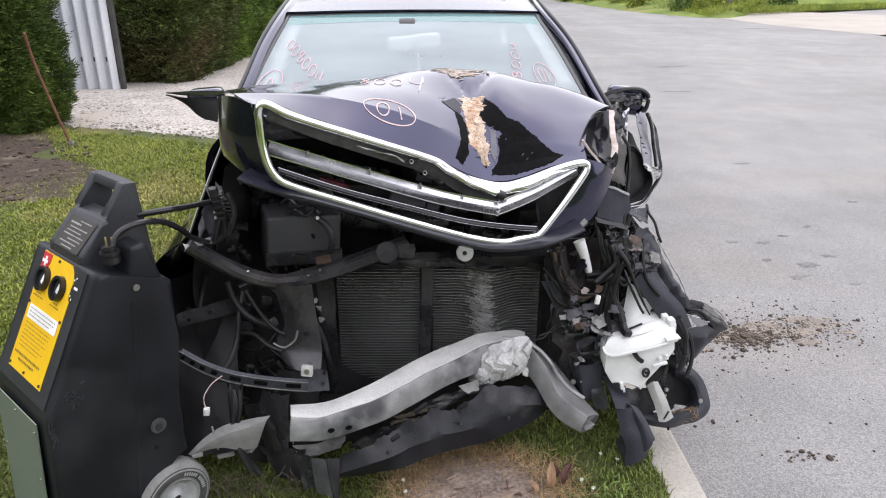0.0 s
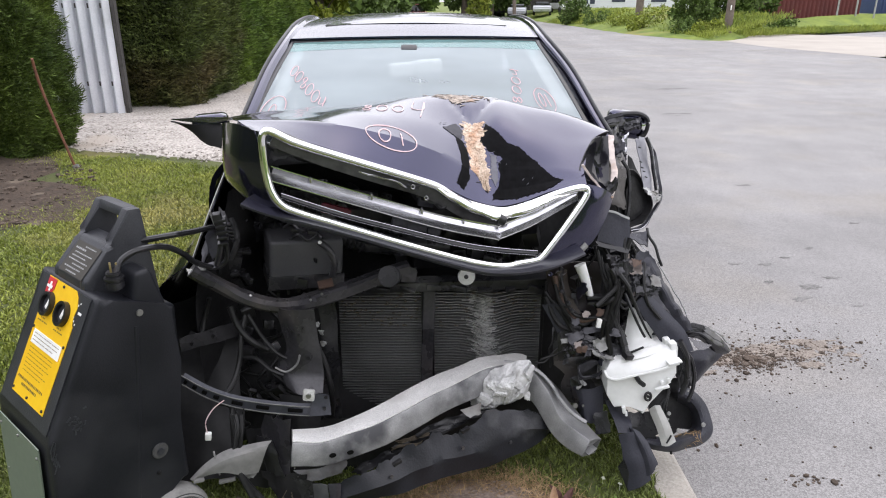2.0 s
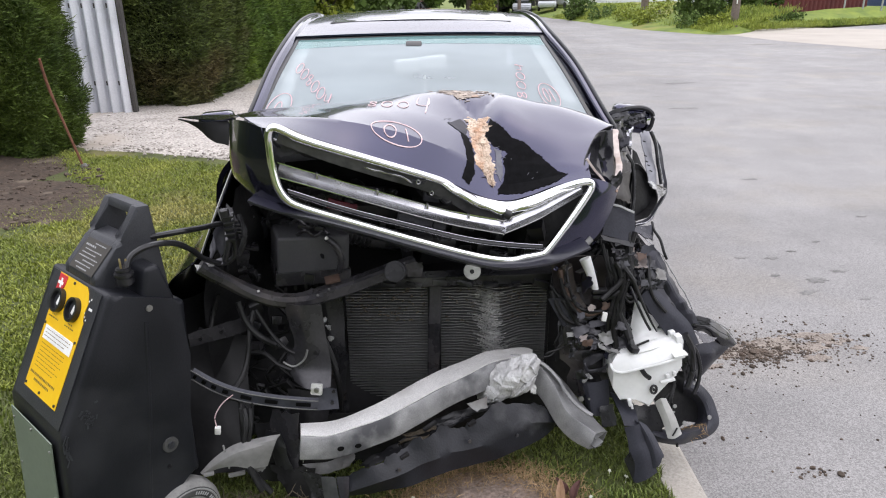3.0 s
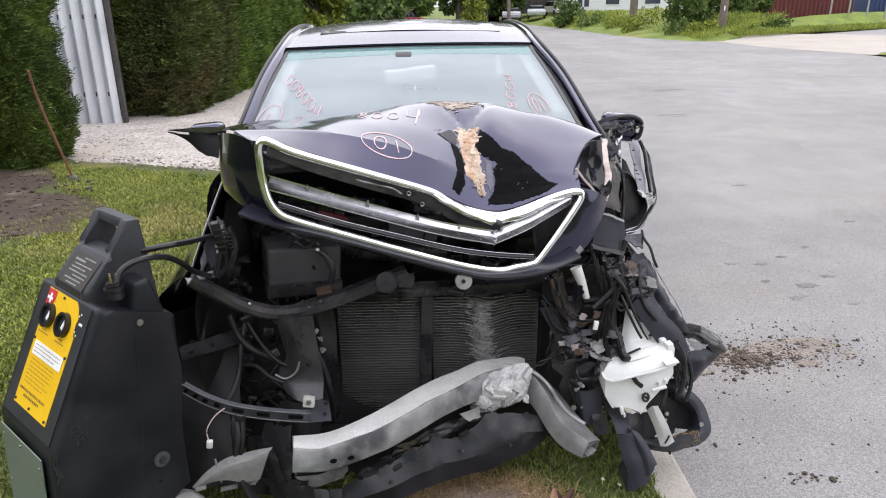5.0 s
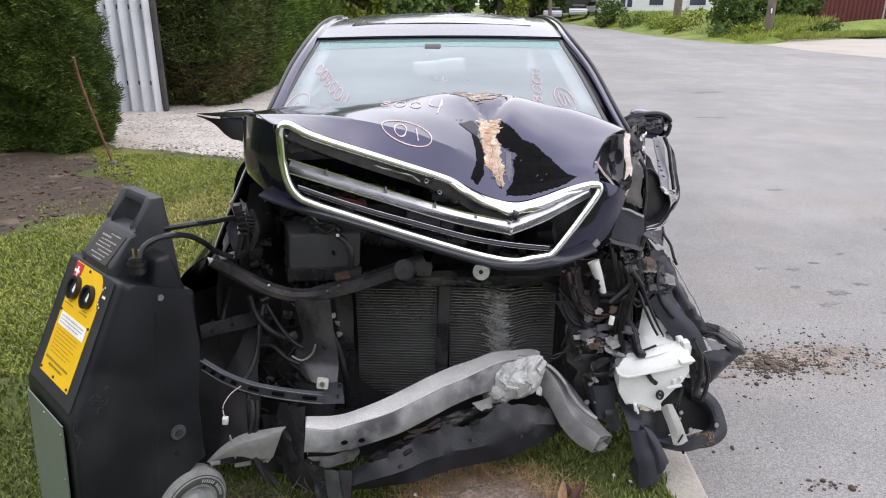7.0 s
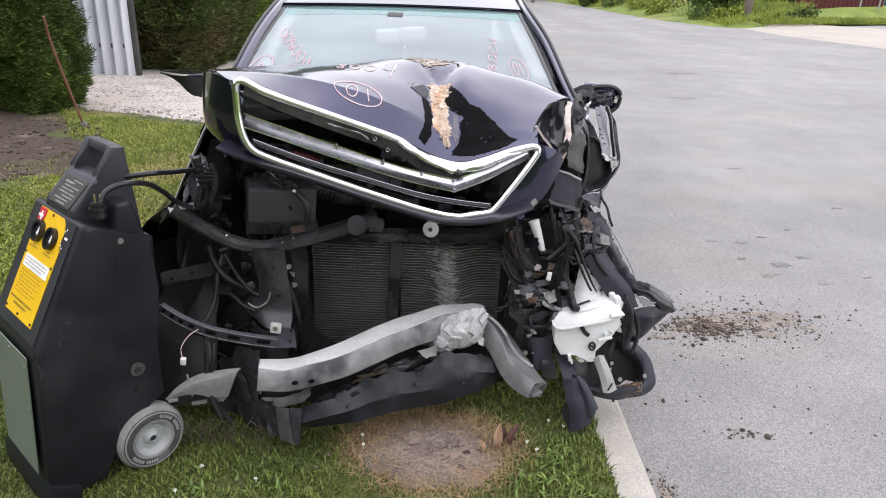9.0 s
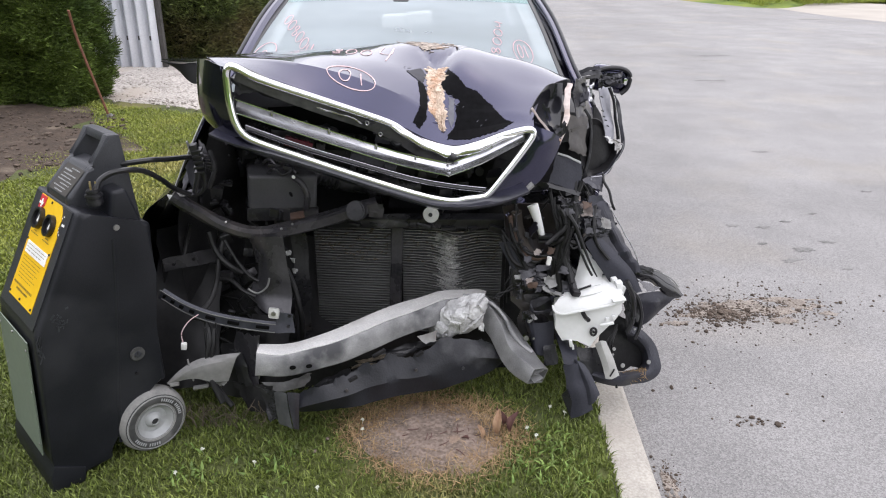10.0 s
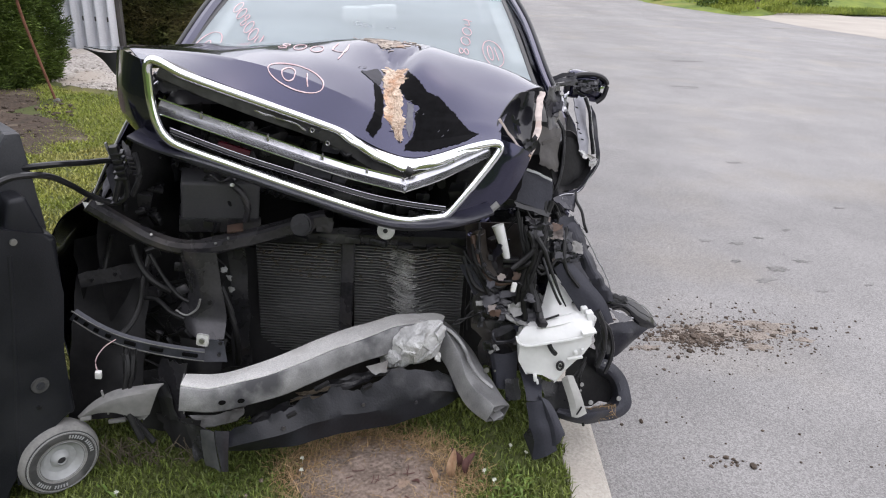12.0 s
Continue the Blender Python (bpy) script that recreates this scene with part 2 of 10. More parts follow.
M_CART = mat("black_moulded_polythene", (0.0078, 0.0086, 0.0112), (0.0175, 0.0185, 0.0228), rough=0.38, scale=5, c3=(0.030, 0.031, 0.035), c3at=0.60, bump=0.15, bscale=260, spec=0.27)
# Greyer than the body, raised further for sky light on the upper parts.
M_CARTTOP = mat("grey_moulded_face", (0.019, 0.0203, 0.0248), (0.041, 0.0430, 0.049), rough=0.42, scale=9, c3=(0.085, 0.085, 0.09), c3at=0.66, bump=0.2, bscale=220, spec=0.4)
M_TRAY = mat("slate_tray_plastic", (0.007, 0.0075, 0.010), (0.017, 0.018, 0.024), rough=0.36, scale=12, c3=(0.07, 0.07, 0.075), c3at=0.66, bump=0.2, bscale=150, spec=0.4)
M_DUSTY = mat("dusty_grey_plastic", (0.17, 0.17, 0.166), (0.27, 0.266, 0.258), rough=0.7, scale=10, c3=(0.14, 0.125, 0.11), c3at=0.62, bump=0.2)
M_SOILED = mat("soiled_plastic", (0.06, 0.05, 0.035), (0.13, 0.105, 0.075), rough=0.85, scale=20, bump=0.4)
M_PILLARTRIM = mat("pale_pillar_trim", (0.42, 0.43, 0.43), (0.52, 0.53, 0.53), rough=0.7, scale=20)
M_MIRRORBACK = mat("grey_mirror_shell", (0.84, 0.86, 0.84), (0.90, 0.92, 0.90), rough=0.5, scale=6)
M_YELLOW = mat("yellow_sticker", (0.80, 0.47, 0.008), (0.86, 0.54, 0.012), rough=0.45, scale=5)
M_REDST = mat("red_sticker", (0.50, 0.03, 0.04), rough=0.45)
M_WHITE = mat("white_print", (0.78, 0.78, 0.76), rough=0.5)
M_FAINT = mat("faded_print", (0.16, 0.11, 0.03), rough=0.6)
M_INK = mat("dark_print", (0.03, 0.026, 0.02), rough=0.6)
M_GREENPLATE = mat("green_grey_plate", (0.16, 0.20, 0.16), (0.21, 0.25, 0.20), rough=0.5, scale=4, metal=0.2)
M_TYRE = mat("grey_dusty_tyre", (0.17, 0.17, 0.166), (0.30, 0.295, 0.28), rough=0.85, scale=14, bump=0.4, bscale=120)
M_TYREDARK = mat("dark_tyre", (0.025, 0.025, 0.025), (0.05, 0.05, 0.05), rough=0.8, scale=14, bump=0.3)
M_SIDEWALL = mat("dark_dusty_sidewall", (0.035, 0.036, 0.036), (0.075, 0.075, 0.073), rough=0.8, scale=24, c3=(0.13, 0.13, 0.125), c3at=0.64, bump=0.2)
M_RIM = mat("grey_plastic_rim", (0.30, 0.31, 0.31), (0.42, 0.43, 0.43), rough=0.5, scale=10, c3=(0.2, 0.19, 0.17))
M_HORN = mat("bright_zinc_disc", (0.55, 0.55, 0.54), (0.72, 0.72, 0.70), rough=0.4, scale=30, metal=0.3)
M_STEEL = mat("steel_bolt", (0.28, 0.28, 0.27), rough=0.35, metal=0.9)
M_BRASS = mat("brass_prong", (0.45, 0.36, 0.2), rough=0.4, metal=0.9)
M_LAWN = mat("lawn_soil", (0.048, 0.062, 0.016), (0.105, 0.118, 0.034), rough=0.95, scale=3.2, c3=(0.15, 0.14, 0.05), c3at=0.60, bump=0.9, bscale=45)
M_BLADE = mat("grass_blades", (0.086, 0.122, 0.022), (0.180, 0.216, 0.046), rough=0.6, scale=2.6, c3=(0.24, 0.22, 0.08), c3at=0.58, island=0.55)
# Lighter copy of the verge colour, offsetting the shade on upright blades.
M_VERGEBLADE = mat("verge_blades", (0.125, 0.185, 0.022), (0.33, 0.37, 0.060), rough=0.7, scale=0.6, island=0.35)
M_BLADEDRY = mat("yellowing_grass_blades", (0.150, 0.200, 0.026), (0.32, 0.345, 0.060), rough=0.6, scale=2.0, c3=(0.38, 0.35, 0.11), c3at=0.58, island=0.35)
M_STRAW = mat("dry_grass", (0.25, 0.155, 0.078), (0.45, 0.32, 0.175), rough=0.85, scale=12, island=0.4)
M_MUD = mat("damp_mud", (0.150, 0.113, 0.092), (0.295, 0.230, 0.190), rough=0.9, scale=14, c3=(0.070, 0.054, 0.044), c3at=0.66, bump=1.0, bscale=70, grain=0.6, tight=0.10)
M_SOIL = mat("bare_soil", (0.110, 0.085, 0.070), (0.290, 0.232, 0.192), rough=0.95, scale=9, c3=(0.33, 0.24, 0.18), c3at=0.6, bump=1.0, bscale=110, grain=0.6, tight=0.11)
M_CLOD = mat("dark_soil_clods", (0.055, 0.040, 0.030), (0.13, 0.10, 0.078), rough=0.95, scale=20, bump=0.8, island=0.4)
M_BED = mat("dark_garden_soil", (0.028, 0.019, 0.013), (0.088, 0.062, 0.044), rough=0.95, scale=9, c3=(0.15, 0.12, 0.09), c3at=0.63, grain=0.6, bump=1.0, bscale=40)
M_GRAVEL = mat("pale_gravel", (0.25, 0.225, 0.20), (0.56, 0.52, 0.48), rough=0.95, scale=3, c3=(0.42, 0.37, 0.32), bump=1.0, bscale=34, grain=0.75, tight=0.11)
M_ROAD = asphalt_mat("worn_asphalt")
M_STAIN = mat("asphalt_stain", (0.10, 0.098, 0.094), (0.215, 0.21, 0.204), rough=0.85, scale=12, bscale=150, grain=0.7, tight=0.10)
M_CONC = mat("kerb_concrete", (0.25, 0.232, 0.205), (0.50, 0.47, 0.42), rough=0.9, scale=6, c3=(0.30, 0.27, 0.235), c3at=0.60, bump=0.5, bscale=120, grain=0.55, tight=0.20)
M_HEDGE = mat("conifer_foliage", (0.025, 0.056, 0.008), (0.135, 0.190, 0.028), rough=0.75, scale=1.3, c3=(0.13, 0.12, 0.035), c3at=0.63, island=0.6)
# Near-black green stands for the deep shade inside a hedge.
M_HEDGESHADE = mat("hedge_inner_shade", (0.008, 0.012, 0.004), (0.018, 0.022, 0.008), rough=0.95)
M_GOLD = mat("golden_shrub", (0.14, 0.19, 0.02), (0.26, 0.29, 0.035), rough=0.8, scale=1.5, island=0.4)
M_LEAF = mat("tree_leaves", (0.045, 0.085, 0.016), (0.115, 0.175, 0.034), rough=0.8, scale=0.4, island=0.5)
M_BARK = mat("bark", (0.07, 0.055, 0.042), (0.14, 0.115, 0.09), rough=0.95, scale=6, bump=0.6, bscale=14)
M_POLE = mat("weathered_pole", (0.11, 0.088, 0.072), (0.2, 0.165, 0.14), rough=0.95, scale=4, bump=0.4, bscale=20)
M_ZINC = mat("galvanised_sheet", (0.58, 0.605, 0.66), (0.78, 0.80, 0.85), rough=0.34, metal=0.6, scale=1.2, c3=(0.42, 0.42, 0.43), c3at=0.62)
M_DARKPOST = mat("dark_timber_post", (0.045, 0.042, 0.040), (0.11, 0.105, 0.10), rough=0.9, scale=5, bump=0.3)
M_TALLGRASS = mat("rough_verge", (0.060, 0.098, 0.012), (0.155, 0.195, 0.028), rough=0.9, scale=0.9, c3=(0.19, 0.18, 0.05), c3at=0.6, island=0.4, bump=0.6, bscale=3)
M_DRIVE = mat("pale_driveway", (0.33, 0.300, 0.262), (0.43, 0.395, 0.350), rough=0.9, scale=0.6)
M_REDFENCE = mat("red_fence", (0.085, 0.020, 0.018), (0.13, 0.030, 0.025), rough=0.8, scale=1.0)
M_BLUE = mat("blue_board", (0.03, 0.05, 0.13), rough=0.7)
M_WALLWHITE = mat("white_weatherboard", (0.70, 0.72, 0.75), (0.78, 0.80, 0.82), rough=0.8, scale=0.4)
M_WINDOW = mat("window_pane", (0.05, 0.06, 0.08), rough=0.1)
M_DARKLEAF = mat("dry_leaf", (0.10, 0.045, 0.03), (0.30, 0.19, 0.11), rough=0.8, scale=30)
M_TANLEAF = mat("tan_dry_leaf", (0.27, 0.165, 0.10), (0.44, 0.30, 0.19), rough=0.8, scale=30)
M_CLOVER = mat("clover_flower", (0.62, 0.64, 0.55), (0.75, 0.76, 0.68), rough=0.9, scale=80)


# ---- building helpers ----
V = Vector


def part(name, bm, material, parent, label="", smooth=True, sharp=None):
    me = bpy.data.meshes.new(name)
    bmesh.ops.recalc_face_normals(bm, faces=bm.faces)
    bm.to_mesh(me)
    bm.free()
    me.materials.append(material)
    if smooth:
        me.polygons.foreach_set("use_smooth", [True] * len(me.polygons))
        me.set_sharp_from_angle(angle=radians(sharp if sharp else 38))
    ob = new(name, me)
    if parent:
        ob.parent = parent
        ob.matrix_parent_inverse = parent.matrix_world.inverted()
    if label:
        ob["label"] = label
    return ob


def raw(name, verts, faces, material, parent=None, label="", smooth=False):
    me = bpy.data.meshes.new(name)
    me.from_pydata(verts, [], faces)
    me.materials.append(material)
    if smooth:
        me.polygons.foreach_set("use_smooth", [True] * len(me.polygons))
    ob = new(name, me)
    if parent:
        ob.parent = parent
        ob.matrix_parent_inverse = parent.matrix_world.inverted()
    if label:
        ob["label"] = label
    return ob


def thing(name, at, label, category, group="", kind=""):
    ob = new(name)
    ob.empty_display_size = 0.1
    ob.matrix_world = Matrix.Translation(at)
    bpy.context.view_layer.update()
    return tagged(ob, label, category, group, kind)


def spline(pts, per=6, closed=False):
    """Points of a smooth curve through pts."""
    P = [V(p) for p in pts]
    n = len(P)
    out = []
    for i in range(n if closed else n - 1):
        if closed:
            a, b, c, d = P[(i - 1) % n], P[i], P[(i + 1) % n], P[(i + 2) % n]
        else:
            a, b, c, d = P[max(i - 1, 0)], P[i], P[i + 1], P[min(i + 2, n - 1)]
        for k in range(per):
            t = k / per
            out.append(0.5 * ((2 * b) + (c - a) * t + (2 * a - 5 * b + 4 * c - d) * t * t + (3 * b - a - 3 * c + d) * t ** 3))
    if not closed:
        out.append(P[-1])
    return out


def sweep(bm, path, profile, up=(0, 0, 1), closed=False, caps=True, scale=None):
    """Carries a 2D profile (side, up) along a path."""
    up = V(up)
    rings = []
    n = len(path)
    for i, p in enumerate(path):
        a = path[(i - 1) % n] if closed or i > 0 else p
        b = path[(i + 1) % n] if closed or i < n - 1 else p
        d = (b - a).normalized()
        s = d.cross(up)
        s = s.normalized() if s.length > 1e-5 else V((1, 0, 0))
        u = s.cross(d).normalized()
        k = scale(i / max(1, n - 1)) if scale else 1.0
        rings.append([bm.verts.new(p + s * (x * k) + u * (y * k)) for x, y in profile])
    m = len(profile)
    for i in range(n if closed else n - 1):
        r, q = rings[i], rings[(i + 1) % n]
        for j in range(m):
            bm.faces.new((r[j], r[(j + 1) % m], q[(j + 1) % m], q[j]))
    if caps and not closed:
        bm.faces.new(rings[0])
        bm.faces.new(rings[-1][::-1])
    return rings


def ring(rx, ry=None, n=10, turn=0.0):
    ry = ry or rx
    c, s = math.cos(turn), math.sin(turn)
    out = []
    for i in range(n):
        a = 2 * math.pi * i / n
        x, y = rx * math.cos(a), ry * math.sin(a)
        out.append((x * c - y * s, x * s + y * c))
    return out


def rect(w, h, r=0.0, turn=0.0):
    """A rectangle with cut corners."""
    a, b = w / 2, h / 2
    p = [(-a + r, -b), (a - r, -b), (a, -b + r), (a, b - r), (a - r, b), (-a + r, b), (-a, b - r), (-a, -b + r)] if r else [(-a, -b), (a, -b), (a, b), (-a, b)]
    c, s = math.cos(turn), math.sin(turn)
    return [(x * c - y * s, x * s + y * c) for x, y in p]


def tube(bm, pts, r, n=8, per=6, taper=None):
    sweep(bm, spline(pts, per), ring(r, n=n), up=(0.03, 0.2, 1), scale=taper)


def box(bm, size, m=None, bevel=0.0, seg=2):
    m = m or Matrix.Identity(4)
    g = bmesh.ops.create_cube(bm, size=1.0, matrix=m @ Matrix.Diagonal((*size, 1)))
    if bevel:
        es = list({e for v in g["verts"] for e in v.link_edges})
        bmesh.ops.bevel(bm, geom=es, offset=bevel, segments=seg, profile=0.6, affect="EDGES")


def disc(bm, r, h, m, n=24, bevel=0.0):
    g = bmesh.ops.create_cone(bm, cap_ends=True, segments=n, radius1=r, radius2=r, depth=h, matrix=m)
    if bevel:
        es = [e for v in g["verts"] for e in v.link_edges if len(e.link_faces) == 2 and min(len(f.verts) for f in e.link_faces) == 4 and max(len(f.verts) for f in e.link_faces) > 4]
        bmesh.ops.bevel(bm, geom=list(set(es)), offset=bevel, segments=2, affect="EDGES")


def grid(bm, rows, wrap=False):
    g = [[bm.verts.new(p) for p in r] for r in rows]
    for a, b in zip(g, g[1:]):
        for j in range(len(a) - 1):
            bm.faces.new((a[j], a[j + 1], b[j + 1], b[j]))
    return g


def loft(bm, curves, per_u=8, per_v=5, amp=0.0, freq=6.0, seed=0):
    """A smooth surface through curves of equally many points."""
    rows = [spline(c, per_u) for c in curves]
    cols = [spline([r[j] for r in rows], per_v) for j in range(len(rows[0]))]
    out = []
    for i in range(len(cols[0])):
        row = []
        for j in range(len(cols)):
            p = cols[j][i].copy()
            if amp:
                p += noise.noise_vector(p * freq + V((seed * 7.3, 0, 0))) * amp
            row.append(p)
        out.append(row)
    return grid(bm, out)


def thicken(bm, t):
    bmesh.ops.recalc_face_normals(bm, faces=bm.faces)
    bmesh.ops.solidify(bm, geom=list(bm.faces), thickness=t)


def crumple(bm, a, b, c, d, nx=8, ny=8, amp=0.02, freq=9.0, seed=0, ragged=0.0, thick=0.003):
    """A bent sheet between four corners, with buckles and torn edges."""
    a, b, c, d = V(a), V(b), V(c), V(d)
    rnd = random.Random(seed)
    size = max((b - a).length, (d - a).length)
    sub = bmesh.new()
    rows = []
    for i in range(ny + 1):
        row = []
        for j in range(nx + 1):
            u, v = j / nx, i / ny
            if ragged:
                if j in (0, nx):
                    u += rnd.uniform(-1, 1) * ragged
                if i in (0, ny):
                    v += rnd.uniform(-1, 1) * ragged
            p = (a * (1 - u) + b * u) * (1 - v) + (d * (1 - u) + c * u) * v
            k = noise.noise_vector(p * freq + V((seed * 3.1, seed, 0)))
            k += V(tuple(abs(x) - 0.25 for x in noise.noise_vector(p * freq * 2.3 + V((0, seed * 2.7, 5))))) * 0.8
            row.append(p + k * amp)
        rows.append(row)
    grid(sub, rows)
    thicken(sub, thick)
    me = bpy.data.meshes.new("tmp")
    sub.to_mesh(me)
    sub.free()
    bm.from_mesh(me)
    bpy.data.meshes.remove(me)


def spray(points, normals, size, seed, droop=0.3, blades=3, width=0.3, flat=1.0):
    """Fans of small leaves that stand out from points of a surface."""
    r = np.random.RandomState(seed)
    P, Nn = np.asarray(points, float), np.asarray(normals, float)
    n = len(P)
    verts, faces = [], []
    base = 0
    for k in range(blades):
        d = Nn + r.normal(0, 0.55, (n, 3)) * np.array([1, 1, flat]) + np.array([0, 0, droop])
        d /= np.linalg.norm(d, axis=1)[:, None]
        s = np.cross(d, r.normal(0, 1, (n, 3)))
        s /= np.linalg.norm(s, axis=1)[:, None] + 1e-9
        L = size * r.uniform(0.55, 1.3, (n, 1))
        w = L * width
        o = P + r.normal(0, size * 0.3, (n, 3))
        q = np.stack([o - s * w * 0.15, o + d * L * 0.55 - s * w * 0.5, o + d * L, o + d * L * 0.5 + s * w * 0.5], 1)
        verts.append(q.reshape(-1, 3))
        idx = base + np.arange(n * 4).reshape(n, 4)
        faces.append(idx)
        base += n * 4
    return np.concatenate(verts).tolist(), np.concatenate(faces).tolist()


# ---- ground, road and kerb ----
def lawn_z(x, y):
    return 0.012 * max(0.0, min(y, 11) - 2.0) + 0.006 * noise.noise(V((x * 1.7, y * 1.7, 0)))


def road_z(x, y):
    return -0.10 + 0.0012 * noise.noise(V((x * 0.5, y * 0.5, 3)))


def sheet(name, xs, ys, zf, material, label, category="ground", kind="structure"):
    nx, ny = len(xs), len(ys)
    verts = [(x, y, zf(x, y)) for y in ys for x in xs]
    faces = [(j * nx + i, j * nx + i + 1, (j + 1) * nx + i + 1, (j + 1) * nx + i) for j in range(ny - 1) for i in range(nx - 1)]
    return tagged(raw(name, verts, faces, material, smooth=True), label, category, "", kind)


def steps(*spans):
    out = []
    for a, b, n in spans:
        out += [a + (b - a) * i / n for i in range(n)]
    return out + [spans[-1][1]]


sheet("ground", [-2500, -60, 60, 2500], [-2500, -60, 120, 2500], lambda x, y: -0.2, M_TALLGRASS, "flat rough grassland reaching to the horizon")
sheet("road", steps((0.8, 4, 16), (4, 14, 20)), steps((-30, 0, 10), (0, 8, 40), (8, 95, 60)), road_z, M_ROAD, "worn pale grey asphalt street with faint stains", "road")
sheet("lawn", steps((-60, -6, 8), (-6, 0.725, 60)), steps((-30, 0, 10), (0, 8, 70), (8, 95, 40)), lawn_z, M_LAWN, "patchy green lawn beside the street", "lawn")

bm = bmesh.new()
sweep(bm, [V((0.772 - 0.022 * (min(y, 3.5) - 1.6) + 0.004 * math.sin(y), y, -0.07)) for y in steps((-30, 0, 8), (0, 6, 24), (6, 95, 20))], [(-0.046, -0.1), (0.114, -0.1), (0.106, 0.020), (0.092, 0.052), (0.074, 0.065), (-0.040, 0.068), (-0.046, 0.06)])
for v in bm.verts:
    v.co += noise.noise_vector(v.co * 9) * 0.004
tagged(part("kerb", bm, M_CONC, None), "weathered pale concrete kerb between lawn and street", "kerb", "", "structure")


def blob_sheet(name, cx, cy, rx, ry, zf, lift, material, label, category, seed, rag=0.25, turn=0.0, kind="structure", rings=9, n=48):
    """A thin patch with an uneven outline that lies on the ground."""
    verts, faces = [(cx, cy, zf(cx, cy) + lift)], []
    for k in range(1, rings + 1):
        for i in range(n):
            a = 2 * math.pi * i / n
            r = k / rings * (1 + rag * noise.noise(V((math.cos(a) * 2.2, math.sin(a) * 2.2, seed * 3.7))) + rag * 0.5 * noise.noise(V((math.cos(a) * 7, math.sin(a) * 7, seed))))
            x, y = rx * r * math.cos(a), ry * r * math.sin(a)
            x, y = x * math.cos(turn) - y * math.sin(turn), x * math.sin(turn) + y * math.cos(turn)
            edge = lift if k < rings else -0.01
            verts.append((cx + x, cy + y, zf(cx + x, cy + y) + edge * (1 if k < rings else 1) + (0.006 * noise.noise(V((x * 14, y * 14, seed))) if k < rings else 0)))
    for i in range(n):
        faces.append((0, 1 + i, 1 + (i + 1) % n))
    for k in range(rings - 1):
        for i in range(n):
            a, b = 1 + k * n + i, 1 + k * n + (i + 1) % n
            faces.append((a, a + n, b + n, b))
    return tagged(raw(name, verts, faces, material, smooth=True), label, category, "", kind)


SPOT = (0.13, 1.76, 0.27, 0.21)
blob_sheet("bare_patch", *SPOT, lawn_z, 0.008, M_SOIL, "bare trodden patch of dry soil in the lawn", "soil", 4, 0.18)
blob_sheet("mud_patch", 0.160, 1.745, 0.185, 0.135, lawn_z, 0.0115, M_MUD, "damp grey-brown mud in the bare patch", "soil", 9, 0.45)
blob_sheet("soil_bed", -4.35, 5.25, 1.45, 1.75, lawn_z, 0.014, M_BED, "bare brown soil bed at the foot of the hedge", "soil", 9, 0.42, 0.5)
gx = steps((-14, -6, 8), (-6, 0.3, 40))


def gravel_front(x):
    return 6.95 - 0.33 * (x + 3.2) + 0.16 * noise.noise(V((x * 2.1, 0, 0))) + 0.07 * noise.noise(V((x * 8, 1, 0)))


rows_g = []
for k in range(22):
    f = k / 21
    rows_g.append([(x, gravel_front(x) * (1 - f) + 14.5 * f, 0) for x in gx])
verts = [(x, y, lawn_z(x, y) + (0.02 if k else -0.01)) for k, r in enumerate(rows_g) for x, y, _ in r]
ng = len(gx)
faces = [(k * ng + i, k * ng + i + 1, (k + 1) * ng + i + 1, (k + 1) * ng + i) for k in range(21) for i in range(ng - 1)]
tagged(raw("gravel_drive", verts, faces, M_GRAVEL, smooth=True), "pale crushed gravel driveway leading to a metal gate", "driveway", "", "structure")

# far side of the street
vb = bmesh.new()
loft(vb, [[(6.6, 92, -0.12), (8.3, 66, -0.12), (9.5, 52, -0.12), (10.2, 39, -0.12), (12.2, 32.4, -0.12), (14.2, 33.8, -0.1), (17.5, 38, -0.06), (28, 43.5, -0.05), (60, 58, 0)],
          [(8.4, 92, 0.1), (9.9, 66.5, 0.15), (10.6, 52.5, 0.2), (11.6, 40.5, 0.2), (13.2, 34.6, 0.1), (15, 35.6, 0.1), (18, 39.6, 0.12), (28, 45, 0.2), (60, 60, 0.3)],
          [(15, 92, 0.9), (14, 72, 1.0), (14.5, 58, 1.1), (15.5, 48, 1.2), (16, 44, 0.9), (18, 44, 0.5), (21, 45.5, 0.5), (30, 48, 0.9), (60, 66, 1.0)]], 8, 6, 0.08, 0.6)
tagged(part("verge", vb, M_TALLGRASS, None), "rough overgrown grass verge across the street", "grass", "", "structure")
raw_apron = raw("driveway_apron", [(12.7, 33.0, -0.096), (12.9, 27.6, -0.096), (14.1, 22.8, -0.096), (21, 26.5, -0.07), (23, 34, -0.06), (18, 39.4, -0.06)], [(0, 1, 2, 3, 4, 5)], M_DRIVE)
tagged(raw_apron, "pale concrete driveway crossing to a yard", "driveway", "", "structure")
tagged(raw("yard", [(19, 24, -0.08), (60, 24, -0.05), (60, 57, -0.05), (28, 43.3, -0.05), (19, 37, -0.08)], [(0, 1, 2, 3, 4)], M_ROAD), "grey asphalt yard beyond the driveway", "yard", "", "structure")

blob_sheet("verge_patch", 16.6, 23.6, 1.9, 0.8, road_z, 0.05, M_TALLGRASS, "small grassy strip with dirt beside the driveway", "grass", 61, 0.4, 0.4)

